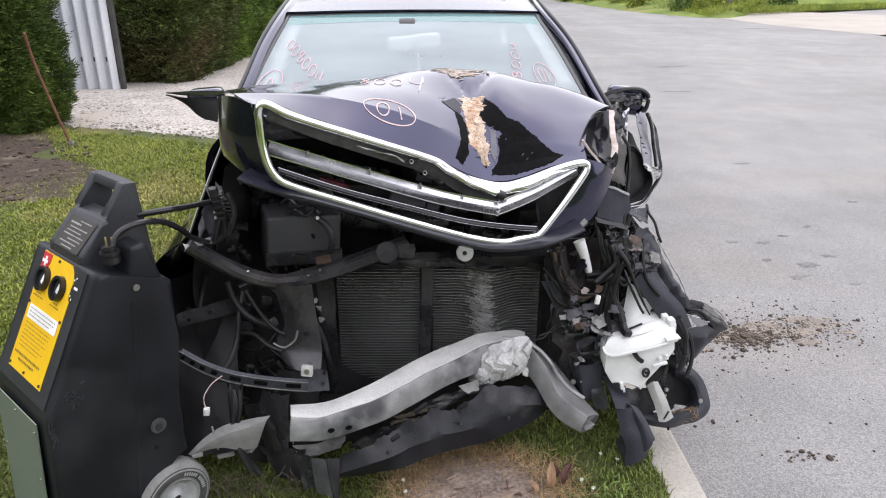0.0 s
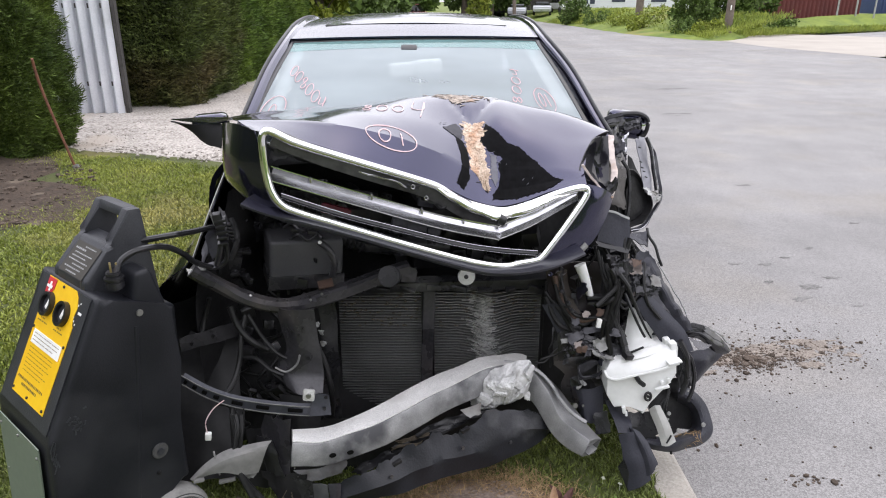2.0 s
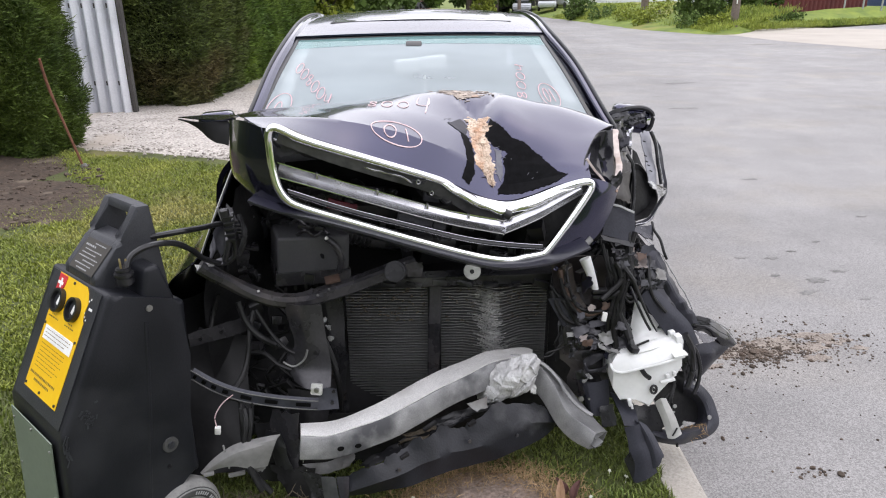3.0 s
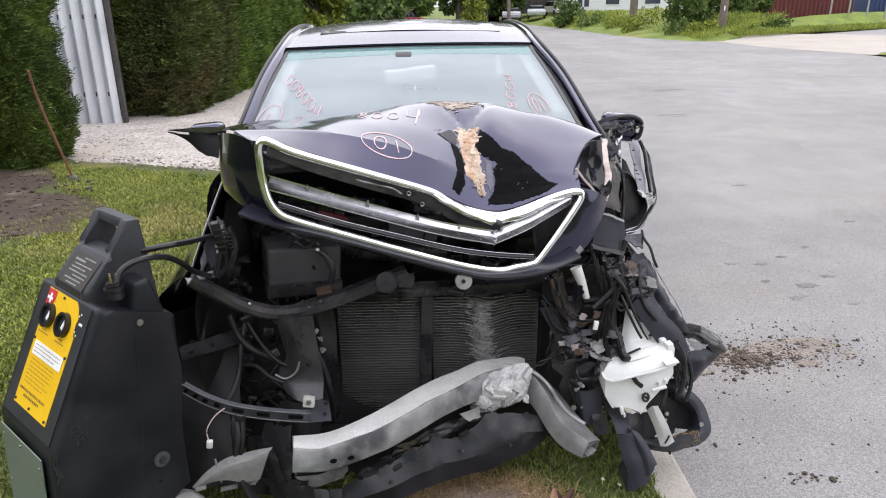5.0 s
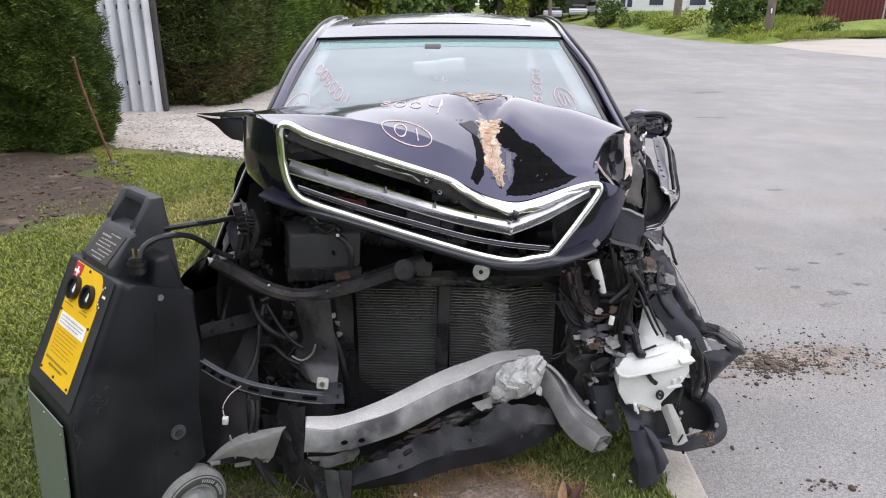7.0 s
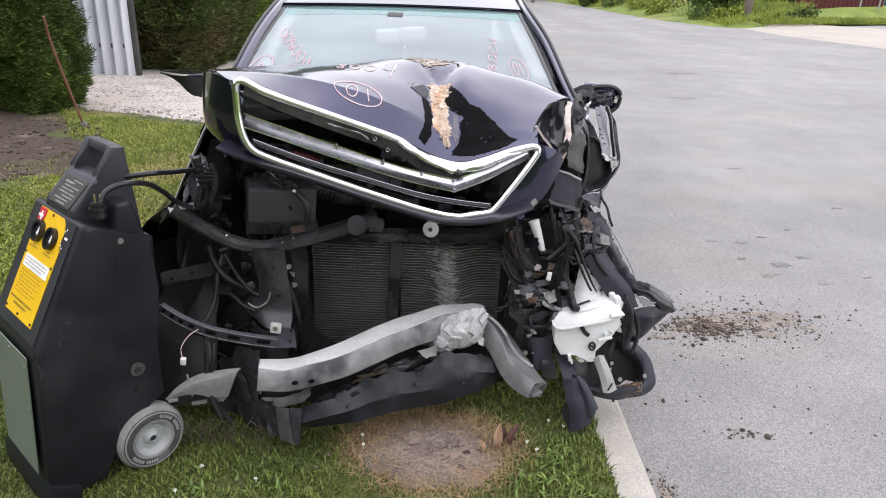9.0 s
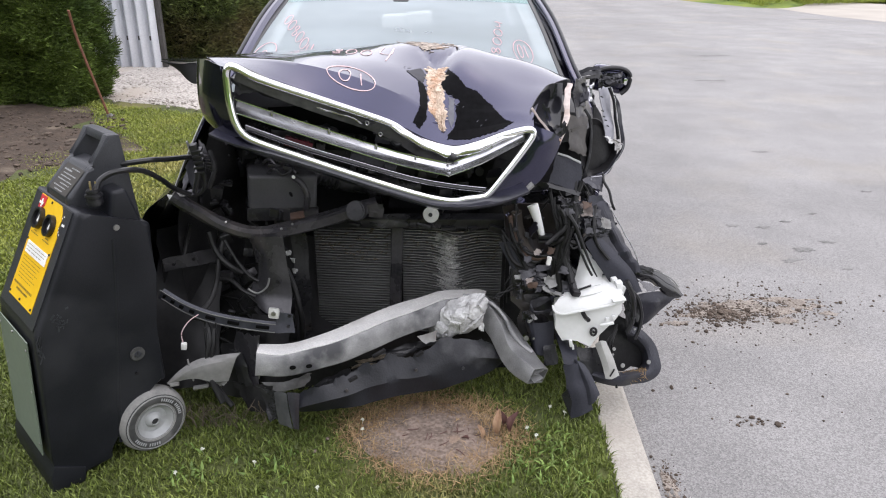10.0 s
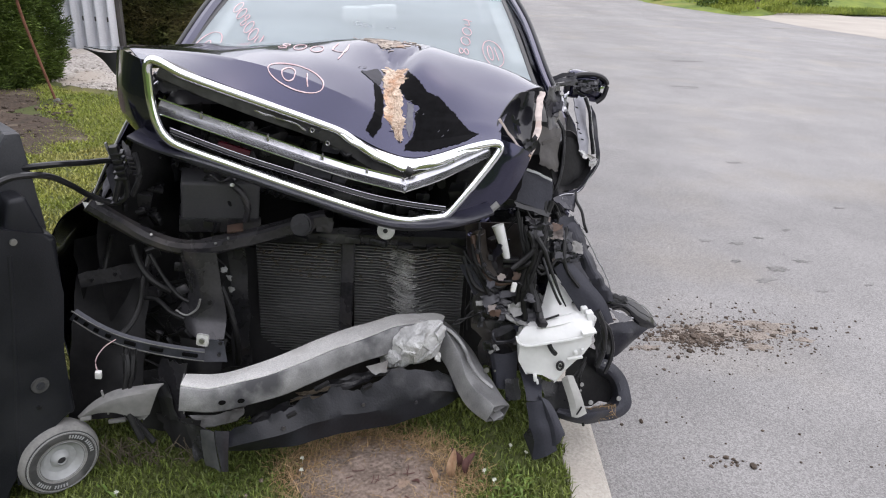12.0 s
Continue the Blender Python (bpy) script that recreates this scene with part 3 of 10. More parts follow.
# stains and cracks on the asphalt
for i, (x, y, rx, ry, tn) in enumerate([(2.29, 3.9, 0.09, 0.05, 0.2), (2.18, 4.29, 0.07, 0.035, 0.1), (2.15, 3.72, 0.08, 0.03, 0.4), (2.5, 4.05, 0.07, 0.03, 0), (1.98, 4.3, 0.06, 0.03, 0.2),
                                    (3.8, 10.9, 0.30, 0.10, 0.1), (4.7, 14.2, 0.45, 0.16, 0.3), (11.4, 25.6, 0.7, 0.3, 0.1), (2.9, 6.4, 0.10, 0.03, 0.1), (0.95, 1.62, 0.02, 0.07, 0.1), (2.06, 3.98, 0.05, 0.025, 0.3), (2.38, 4.42, 0.05, 0.022, 0.1), (2.62, 4.6, 0.05, 0.02, 0.5), (2.42, 3.62, 0.045, 0.02, 0.2), (3.3, 5.2, 0.06, 0.02, 0.1), (2.75, 3.75, 0.05, 0.02, 0.6)]):
    tagged(blob_sheet("asphalt_stain", x, y, rx, ry, road_z, 0.0025, M_STAIN, "dark worn stain on pale asphalt", "stain", 20 + i, 0.9, tn, "structure", 3, 22))
rc = random.Random(17)
for x, y, length, turn in [(7.0, 10.3, 0.9, -14), (3.55, 10.7, 0.4, -4), (4.1, 13.3, 0.7, 18), (3.6, 12.4, 0.5, -50)]:
    n = 16
    px, py, a = x, y, radians(turn)
    vs = []
    for k in range(n + 1):
        w = 0.008 * (0.3 + rc.random()) * (1 + y * 0.10) * math.sin(math.pi * (k + 0.3) / (n + 0.6))
        z = road_z(px, py) + 0.003
        vs += [(px, py - w, z), (px, py + w, z)]
        a = radians(turn) + rc.uniform(-0.6, 0.6)
        px, py = px + length / n * math.cos(a), py + length / n * math.sin(a)
    tagged(raw("asphalt_crack", vs, [(2 * k, 2 * k + 2, 2 * k + 3, 2 * k + 1) for k in range(n)], M_STAIN), "thin dark crack in pale asphalt", "crack", "", "structure")


# ---- grass, soil crumbs, leaves ----
def inside(x, y, s, grow=1.0):
    return ((x - s[0]) / (s[2] * grow)) ** 2 + ((y - s[1]) / (s[3] * grow)) ** 2


def blades(name, spots, heights, material, label, seed, wide=0.0035, lean=0.5):
    r = np.random.RandomState(seed)
    n = len(spots)
    p = np.asarray(spots)
    a = r.uniform(0, 2 * np.pi, n)
    s = np.stack([np.cos(a), np.sin(a), np.zeros(n)], 1)
    b = r.uniform(0, 2 * np.pi, n)
    d = np.stack([np.cos(b) * lean * r.uniform(0.1, 1, n), np.sin(b) * lean * r.uniform(0.1, 1, n), np.ones(n)], 1)
    h = np.asarray(heights)[:, None]
    w = wide * r.uniform(0.6, 1.3, (n, 1))
    mid = p + d * h * np.array([0.5, 0.5, 0.62])
    q = np.stack([p - s * w, p + s * w, mid + s * w * 0.8, mid - s * w * 0.8, p + d * h * np.array([1.5, 1.5, 1.0])], 1).reshape(-1, 3)
    i = np.arange(n)[:, None] * 5
    f4, f3 = (i + np.array([0, 1, 2, 3])).tolist(), (i + np.array([3, 2, 4])).tolist()
    return tagged(raw(name, q.tolist(), f4 + f3, material), label, "grass", "", "stuff")


rg = random.Random(3)
near, nh = [], []
while len(near) < 105000:
    x, y = rg.uniform(-1.7, 0.738), rg.uniform(0.95, 2.9)
    k = inside(x, y, SPOT)
    if k < 0.75 or (k < 1.25 and rg.random() < 0.75):
        continue
    if noise.noise(V((x * 5, y * 5, 2))) < -0.35 and rg.random() < 0.6:
        continue
    near.append((x, y, lawn_z(x, y) - 0.002))
    nh.append(rg.uniform(0.010, 0.028) * (1.35 if x > 0.55 else 1.0))
blades("grass", near, nh, M_BLADE, "short green lawn grass with clover", 1, 0.0024, 0.8)
wide, wh = [], []
while len(wide) < 26000:
    x, y = rg.uniform(-4.2, 0.67), rg.uniform(-1.2, 2.95)
    if -1.7 < x and y > 0.95 or rg.random() < 0.35 * (abs(x + 1.2) + abs(y - 1.5)) - 0.3:
        continue
    wide.append((x, y, lawn_z(x, y) - 0.002))
    wh.append(rg.uniform(0.018, 0.042))
blades("grass", wide, wh, M_BLADE, "short green lawn grass round the viewer", 4, 0.005)
far, fh = [], []
while len(far) < 80000:
    y = 2.5 + 4.8 * rg.random() ** 1.3
    x = rg.uniform(-4.2, -0.9)
    if y > gravel_front(x) - 0.05 - 0.12 * rg.random() or inside(x, y, (-4.35, 5.25, 1.45, 1.72)) < 0.62 + 0.30 * rg.random() + 0.55 * noise.noise(V((x * 1.9, y * 1.9, 5))) or x < -1.1 - 0.62 * y:
        continue
    far.append((x, y, lawn_z(x, y) - 0.003))
    fh.append(rg.uniform(0.012, 0.030))
blades("grass", far, fh, M_BLADEDRY, "patchy yellow-green lawn grass beside the driveway", 2, 0.0042, 0.9)
dry, dh = [], []
while len(dry) < 4600:
    a, k = rg.uniform(0, 6.283), rg.gauss(0.98, 0.19)
    if math.sin(a) < -0.2 and rg.random() < 0.5:
        continue
    x, y = SPOT[0] + SPOT[2] * k * math.cos(a), SPOT[1] + SPOT[3] * k * math.sin(a)
    dry.append((x, y, lawn_z(x, y) + 0.004))
    dh.append(rg.uniform(0.008, 0.026))
blades("dry_grass", dry, dh, M_STRAW, "dry straw-coloured grass round the bare patch", 3, 0.0013, 2.4)


def crumbs(name, spots, material, label, category, seed, kind="stuff"):
    """Small lumps: (x, y, z, size)."""
    r = random.Random(seed)
    verts, faces = [], []
    ico = bmesh.new()
    bmesh.ops.create_icosphere(ico, subdivisions=1, radius=1.0)
    vs = [v.co.copy() for v in ico.verts]
    fs = [[v.index for v in f.verts] for f in ico.faces]
    ico.free()
    for x, y, z, s in spots:
        b = len(verts)
        o = V((r.uniform(0, 50), 0, 0))
        sx, sy, sz = r.uniform(0.7, 1.3), r.uniform(0.7, 1.3), r.uniform(0.45, 0.8)
        for v in vs:
            q = v * (1 + 0.45 * noise.noise(v * 1.7 + o))
            verts.append((x + q.x * s * sx, y + q.y * s * sy, z + s * sz * 0.5 + q.z * s * sz))
        faces += [[b + i for i in f] for f in fs]
    return tagged(raw(name, verts, faces, material), label, category, "", kind)


sp = []
for i in range(2600):
    x = rg.gauss(1.66, 0.24)
    y = 3.0 + 0.20 * (x - 1.47) + rg.gauss(0, 0.085) * (1 if rg.random() < 0.7 else 2.0)
    if rg.random() < 0.42:
        x, y = rg.gauss(1.49, 0.090), rg.gauss(2.985, 0.050)
    sp.append((x, y, road_z(x, y), abs(rg.gauss(0, 0.0034)) * (1.9 if rg.random() < 0.06 else 1.0) + 0.0009))
for i in range(60):
    x, y = rg.uniform(1.0, 2.2), rg.uniform(2.1, 3.2)
    sp.append((x, y, road_z(x, y), abs(rg.gauss(0, 0.003)) + 0.0015))
for i in range(240):
    x, y = rg.gauss(0.945, 0.02), rg.gauss(1.69, 0.07)
    sp.append((x, y, road_z(x, y), abs(rg.gauss(0, 0.0022)) + 0.0008))
for i in range(34):
    x, y = rg.gauss(1.36, 0.06), rg.gauss(2.085, 0.022)
    sp.append((x, y, road_z(x, y), abs(rg.gauss(0, 0.0036)) + 0.0015))
sp += [(1.44, 2.065, -0.1, 0.017), (1.385, 2.08, -0.1, 0.008), (1.09, 2.285, -0.1, 0.011), (1.19, 2.29, -0.1, 0.007), (1.5, 2.98, -0.1, 0.020), (1.44, 2.96, -0.1, 0.016), (1.57, 2.99, -0.1, 0.015), (1.75, 2.9, -0.1, 0.011)]
crumbs("soil_clods", sp, M_CLOD, "dark clods of spilled soil scattered on the asphalt", "soil", 8)
sp = []
while len(sp) < 2600:
    x, y = 0.83 + 3.4 * rg.random() ** 1.2, 1.2 + 5.5 * rg.random() ** 1.6
    sp.append((x, y, road_z(x, y) - 0.0006, 0.0010 + 0.0022 * rg.random() ** 3))
M_GRIT = mat("asphalt_grit", (0.10, 0.098, 0.095), (0.52, 0.50, 0.47), rough=0.9, scale=300, island=0.5)
crumbs("road_grit", sp, M_GRIT, "loose pale and dark grit on the asphalt", "grit", 31)
DUST = mat("dusty_asphalt", (0.165, 0.140, 0.120), (0.315, 0.275, 0.238), rough=0.95, scale=14, bump=0.6, bscale=150, grain=0.7, tight=0.1)
for k, (x, y, rx, ry) in enumerate([(1.52, 2.99, 0.13, 0.05), (1.75, 3.05, 0.16, 0.06), (1.95, 3.12, 0.10, 0.05), (1.66, 3.12, 0.10, 0.035), (2.06, 3.03, 0.05, 0.02), (1.36, 2.95, 0.10, 0.03), (1.80, 2.93, 0.07, 0.03), (1.25, 2.86, 0.07, 0.025), (1.60, 3.08, 0.16, 0.035), (1.88, 3.17, 0.14, 0.03), (0.945, 1.69, 0.024, 0.07), (0.955, 1.58, 0.02, 0.06)]):
    blob_sheet("soil_dust", x, y, rx, ry, road_z, 0.0022, DUST, "brown dust of spilled soil on the street", "soil", 14 + k, 0.9, 0.05)
sp = [(rg.gauss(SPOT[0], 0.14), rg.gauss(SPOT[1], 0.1), 0.006, abs(rg.gauss(0, 0.003)) + 0.0015) for i in range(160)]
crumbs("soil_crumbs", sp, M_SOIL, "small crumbs of dry brown soil", "soil", 5)
sp = []
while len(sp) < 1500:
    x, y = rg.uniform(-5.2, -2.2), rg.uniform(3.6, 6.6)
    if inside(x, y, (-4.35, 5.25, 1.45, 1.75)) < 0.95:
        sp.append((x, y, lawn_z(x, y) + 0.012, abs(rg.gauss(0, 0.009)) + 0.003))
crumbs("bed_clods", sp, M_CLOD, "dark clods and litter on the garden bed", "soil", 12)
sp = []
for i in range(900):
    x = rg.uniform(-4.8, -1.2)
    y = gravel_front(x) + abs(rg.gauss(0, 0.9))
    sp.append((x, y, lawn_z(x, y) + 0.012, rg.uniform(0.008, 0.022)))
crumbs("gravel_stones", sp, M_GRAVEL, "loose pale gravel stones on the driveway", "gravel", 6)


M_REDLEAF = mat("dark_red_leaf", (0.07, 0.03, 0.028), (0.14, 0.07, 0.06), rough=0.8, scale=30)


def dry_leaf(x, y, z, size, rx, rz, label, mtl=M_DARKLEAF):
    b = bmesh.new()
    rows = []
    for k in range(7):
        t = k / 6
        w = size * 0.17 * math.sin(math.pi * min(1, t * 0.9 + 0.06)) ** 0.8
        rows.append([V((sx * w, size * t, size * (0.30 * abs(sx) ** 1.5 * math.sin(3 * t) + 0.16 * math.sin(4.5 * t)))) for sx in (-1, -0.5, 0, 0.5, 1)])
    grid(b, rows)
    thicken(b, 0.0008)
    o = part("dead_leaf", b, mtl, None)
    o.matrix_world = pose(x, y, z, rx, 0, rz)
    tagged(o, label, "leaf", "dead leaves on the bare patch")


dry_leaf(0.355, 1.775, 0.012, 0.085, 65, -8, "upright curled tan dead leaf on the lawn", M_TANLEAF)
dry_leaf(0.305, 1.745, 0.012, 0.050, 45, 25, "small curled tan dead leaf on the bare patch", M_TANLEAF)
dry_leaf(0.40, 1.79, 0.012, 0.075, 50, -30, "dark reddish dead leaf on the lawn", M_REDLEAF)
dry_leaf(0.375, 1.82, 0.012, 0.065, 60, 35, "dark reddish dead leaf on the lawn", M_REDLEAF)
dry_leaf(0.26, 1.735, 0.012, 0.028, 15, 75, "flat brown dead leaf on the bare patch", M_REDLEAF)

broad, bh = [], []
while len(broad) < 420:
    x, y = rg.choice([(0.60, 1.58), (0.55, 1.72), (0.47, 1.62), (-0.35, 1.55), (-0.62, 1.5), (-0.9, 1.75)])
    x, y = x + rg.gauss(0, 0.05), y + rg.gauss(0, 0.06)
    if x < 0.715:
        broad.append((x, y, lawn_z(x, y) + 0.012))
        bh.append(rg.uniform(0.012, 0.022))
M_BROAD = mat("clover_leaves", (0.09, 0.155, 0.03), (0.18, 0.26, 0.06), rough=0.6, scale=9, island=0.3)
blades("clover_leaves", broad, bh, M_BROAD, "low clumps of pale green broad clover leaves", 7, 0.005, 1.5)

for x, y in [(-0.11, 1.745), (-0.43, 1.55), (-0.62, 1.60), (-0.12, 1.80), (0.55, 1.93), (0.60, 1.90), (-0.66, 1.48), (0.46, 1.80), (-0.2, 1.45), (0.49, 1.76)]:
    b = bmesh.new()
    disc(b, 0.0009, 0.024, pose(0, 0, 0.012), 5)
    for k in range(26):
        a, e = rg.uniform(0, 6.28), rg.uniform(-0.3, 1.5)
        d = V((math.cos(a) * math.cos(e), math.sin(a) * math.cos(e), math.sin(e)))
        bmesh.ops.create_cone(b, cap_ends=False, segments=4, radius1=0.0022, radius2=0.0005, depth=0.007, matrix=Matrix.Translation(V((0, 0, 0.026)) + d * 0.004) @ d.to_track_quat("Z", "Y").to_matrix().to_4x4())
    o = part("clover_flower", b, M_CLOVER, None, smooth=False)
    o.matrix_world = pose(x, y, lawn_z(x, y))
    tagged(o, "small white clover flower in the lawn", "flower", "clover flowers in the lawn")


RT = random.Random(77)
for k in range(14):
    a, r = RT.uniform(0, 6.28), RT.uniform(0.02, 0.14)
    x, y, t = 0.16 + r * math.cos(a), 1.745 + 0.7 * r * math.sin(a), RT.uniform(0, 3.14)
    L = RT.uniform(0.012, 0.045)
    b = bmesh.new()
    tube(b, [(x + L * f * math.cos(t + 0.3 * f), y + L * f * math.sin(t + 0.3 * f), lawn_z(x, y) + 0.014) for f in (-0.5, -0.1, 0.25, 0.5)], 0.0014, 5, 3)
    tagged(part("twig", b, M_REDLEAF, None), "small dark dry twig on the bare soil", "twig", "twigs on the bare patch")

# ---- hedges, gate and rod ----
def hedge(label, x0, x1, y0, y1, h, n, size, seed, mtl=None, flare=0.0, sides="fr"):
    t = thing("hedge", ((x0 + x1) / 2, (y0 + y1) / 2, lawn_z(x1, y0)), label, "hedge", "clipped conifer hedges")
    r = np.random.RandomState(seed)
    z0 = lawn_z(x1, y0)
    areas = {"f": (x1 - x0) * h, "r": (y1 - y0) * h, "t": (x1 - x0) * (y1 - y0) * 0.25}
    P, Nn = [], []
    tot = sum(areas[s] for s in sides + "t")
    for s in sides + "t":
        m = int(n * areas[s] / tot)
        a, b = r.uniform(0, 1, m), r.uniform(0, 1, m)
        if s == "f":
            p = np.stack([x0 + (x1 - x0) * a, np.full(m, y0), z0 + h * b], 1)
            q = np.tile([0, -1.0, 0.1], (m, 1))
        elif s == "r":
            p = np.stack([np.full(m, x1), y0 + (y1 - y0) * a, z0 + h * b], 1)
            q = np.tile([1.0, 0, 0.1], (m, 1))
        else:
            p = np.stack([x0 + (x1 - x0) * a, y0 + (y1 - y0) * b, np.full(m, z0 + h)], 1)
            q = np.tile([0, 0, 1.0], (m, 1))
        P.append(p)
        Nn.append(q)
    P, Nn = np.concatenate(P), np.concatenate(Nn)
    cx, cy = (x0 + x1) / 2, (y0 + y1) / 2
    rad = 0.42
    out = []
    for p, q in zip(P, Nn):
        k = noise.noise(V(p) * 1.3) * 0.17 + noise.noise(V(p) * 4.2) * 0.14 + noise.noise(V(p) * 9.0) * 0.05 - abs(r.normal(0, 0.07))
        ex = max(0.0, p[0] - (x1 - rad)) / rad
        ey = max(0.0, (y0 + rad) - p[1]) / rad
        pull = rad * (1 - 1 / math.sqrt(1 + min(ex, ey) ** 2 * 0.9)) * 1.1
        zz = (p[2] - z0) / h
        inn = flare * (zz - 0.3) * h + 0.26 * max(0, 0.22 - zz) * 4
        out.append((p[0] + q[0] * (k - inn) - pull * 0.7, p[1] + q[1] * (k - inn) + pull * 0.7, max(z0 + 0.02, p[2] + q[2] * k)))
    v, f = spray(out, Nn, size, seed, 0.22, 4, 0.15, 0.75)
    # Dark box behind the sprays, painting the shade between the fronds.
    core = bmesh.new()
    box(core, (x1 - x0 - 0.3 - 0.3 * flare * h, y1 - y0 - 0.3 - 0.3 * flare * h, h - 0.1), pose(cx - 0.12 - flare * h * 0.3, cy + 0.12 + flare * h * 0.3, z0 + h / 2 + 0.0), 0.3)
    part("core", core, M_HEDGESHADE, t)
    raw("foliage", v, f, mtl or M_HEDGE, t)
    return t


hedge("tall dark green conifer hedge at the lawn's corner", -5.7, -3.93, 6.7, 7.6, 2.9, 72000, 0.060, 11)
hedge("tall browning conifer hedge beside the gate", -5.9, -3.42, 9.95, 12.4, 3.1, 42000, 0.085, 12, mat("browning_conifer", (0.034, 0.056, 0.010), (0.105, 0.135, 0.026), rough=0.8, scale=1.6, c3=(0.11, 0.09, 0.034), c3at=0.60, island=0.7))
# Side facing the light: its sunlit brightness is in the foliage colour.
hedge("long clipped green conifer hedge along the driveway", -5.4, -3.45, 12.3, 21.0, 3.2, 46000, 0.11, 13, mat("sunlit_conifer", (0.050, 0.100, 0.011), (0.145, 0.215, 0.027), rough=0.75, scale=1.0, island=0.6))

gate = thing("metal_gate", (-5.0, 9.52, 0.08), "silver corrugated metal gate between the hedges", "gate")
b = bmesh.new()
rows = []
for z in (0.075, 1.2, 2.3, 3.2):
    rows.append([V((-6.32 + 0.0165 * i, 9.52 + 0.040 * math.sin(i * math.pi / 5) - 0.012 * math.sin(i * math.pi / 2.5), z)) for i in range(122)])
grid(b, rows)
thicken(b, 0.002)
part("sheet", b, M_ZINC, gate, sharp=20)
b = bmesh.new()
box(b, (0.055, 0.08, 3.2), pose(-4.282, 9.56, 1.65), 0.008)
part("post", b, M_DARKPOST, gate, "dark weathered timber post")
b = bmesh.new()
for k in range(3):
    box(b, (1.9, 0.03, 0.06), pose(-5.25, 9.57, 0.5 + k), 0.003)
part("rail", b, M_DARKPOST, gate)

rod = thing("rusty_rod", (-3.465, 6.5, lawn_z(-3.465, 6.5)), "thin rusty steel rod leaning from the lawn to the hedge", "rod")
b = bmesh.new()
tube(b, [(-3.481, 6.45, 0.03), (-3.621, 6.38, 0.763), (-3.618, 6.3, 1.076)], 0.0125, 8, 4)
part("shaft", b, M_RUST, rod)
b = bmesh.new()
disc(b, 0.03, 0.05, pose(-3.481, 6.45, 0.065, 0, -14, 0), 10, 0.006)
part("collar", b, M_GREY_METAL, rod, "pale grey collar")


# ---- distance ----
def tree(at, height, spread, seed, n=2600, leaf=0.42, mtl=None, label="broad leafy green tree across the street", low=0.12):
    t = thing("tree", at, label, "tree", "trees in the distance")
    r = random.Random(seed)
    b = bmesh.new()
    base = V(at)
    tube(b, [base, base + V((0.1, 0, height * 0.3)), base + V((r.uniform(-0.3, 0.3), 0, height * 0.75))], height * 0.028, 8, 3, lambda k: 1 - 0.75 * k)
    for k in range(6):
        a, z = r.uniform(0, 6.28), height * r.uniform(0.25, 0.6)
        tube(b, [base + V((0, 0, z)), base + V((math.cos(a) * spread * 0.4, math.sin(a) * spread * 0.4, z + height * 0.15)), base + V((math.cos(a) * spread * 0.75, math.sin(a) * spread * 0.75, z + height * 0.22))], height * 0.012, 6, 3, lambda k: 1 - 0.8 * k)
    part("trunk", b, M_BARK, t)
    clumps = []
    for k in range(26):
        a, f = r.uniform(0, 6.28), r.random() ** 0.5
        z = r.uniform(low, 1.0)
        w = spread * math.sin(math.pi * min(0.93, max(0.16, z * 0.85 + 0.06))) ** 0.7
        clumps.append((V((math.cos(a) * f * w, math.sin(a) * f * w, z * height)), spread * r.uniform(0.2, 0.36)))
    P, Nn = [], []
    for k in range(n):
        c, s = clumps[k % 26]
        d = V((r.gauss(0, 1), r.gauss(0, 1), r.gauss(0, 0.8))).normalized()
        P.append(base + c + d * s * (0.7 + 0.4 * r.random()))
        Nn.append(d)
    v, f = spray([tuple(p) for p in P], [tuple(q) for q in Nn], leaf, seed, 0.0, 3, 0.8)
    raw("crown", v, f, mtl or M_LEAF, t)
    return t


trees = [tree((-6.2, 62, -0.1), 11, 4.2, 31), tree((2.2, 66, -0.1), 12, 3.4, 32), tree((9.5, 84, 0), 13, 5.0, 33, mtl=M_LEAF)]
for k, (x, y, a, s) in enumerate([(-10, 50, 40, 1.0), (-7.5, 38, 100, 0.8), (-12, 72, 10, 1.2), (-7.5, 80, 300, 0.9)]):
    copy_thing(trees[0], pose(x, y, -0.1, 0, 0, a) @ Matrix.Scale(s, 4))
for k, (x, y, a, s) in enumerate([(5.2, 74, 60, 1.0), (7.6, 78, 200, 1.05), (13.5, 92, 90, 1.3), (18, 95, 20, 1.2), (23, 96, 150, 1.2)]):
    copy_thing(trees[1], pose(x, y, -0.1, 0, 0, a) @ Matrix.Scale(s, 4))
# Unseen trees added behind the viewer for reflections; the copies keep their label.
for x, y, a, s in [(-30, -26, 0, 1.2), (-18, -30, 80, 1.1), (-6, -28, 160, 1.2), (6, -30, 30, 1.1), (18, -27, 220, 1.2), (30, -30, 100, 1.1)]:
    copy_thing(trees[2], pose(x, y, -0.1, 0, 0, a) @ Matrix.Scale(s, 4))
tree((-3.1, 19.3, 0.1), 2.45, 0.85, 41, 1600, 0.13, M_GOLD, "bright golden-green shrub at the hedge's end", 0.0)
tree((-3.4, 140, 0.0), 3.2, 3.6, 51, 2600, 0.5, M_LEAF, "low far tree at the end of the street", 0.0)
tree((4.8, 82, 0.0), 8, 3.6, 52, 3400, 0.4, M_LEAF, "broad leafy green tree across the street", 0.0)
tree((-4.9, 56, 0.0), 7.5, 2.6, 53, 2600, 0.35)
tree((13.5, 100, 0.0), 12, 6.0, 54, 2600, 0.5)
tree((-3.4, 42, 0.0), 5.5, 1.7, 55, 2400, 0.28, M_LEAF, "dark green bushy tree beyond the hedge", 0.0)
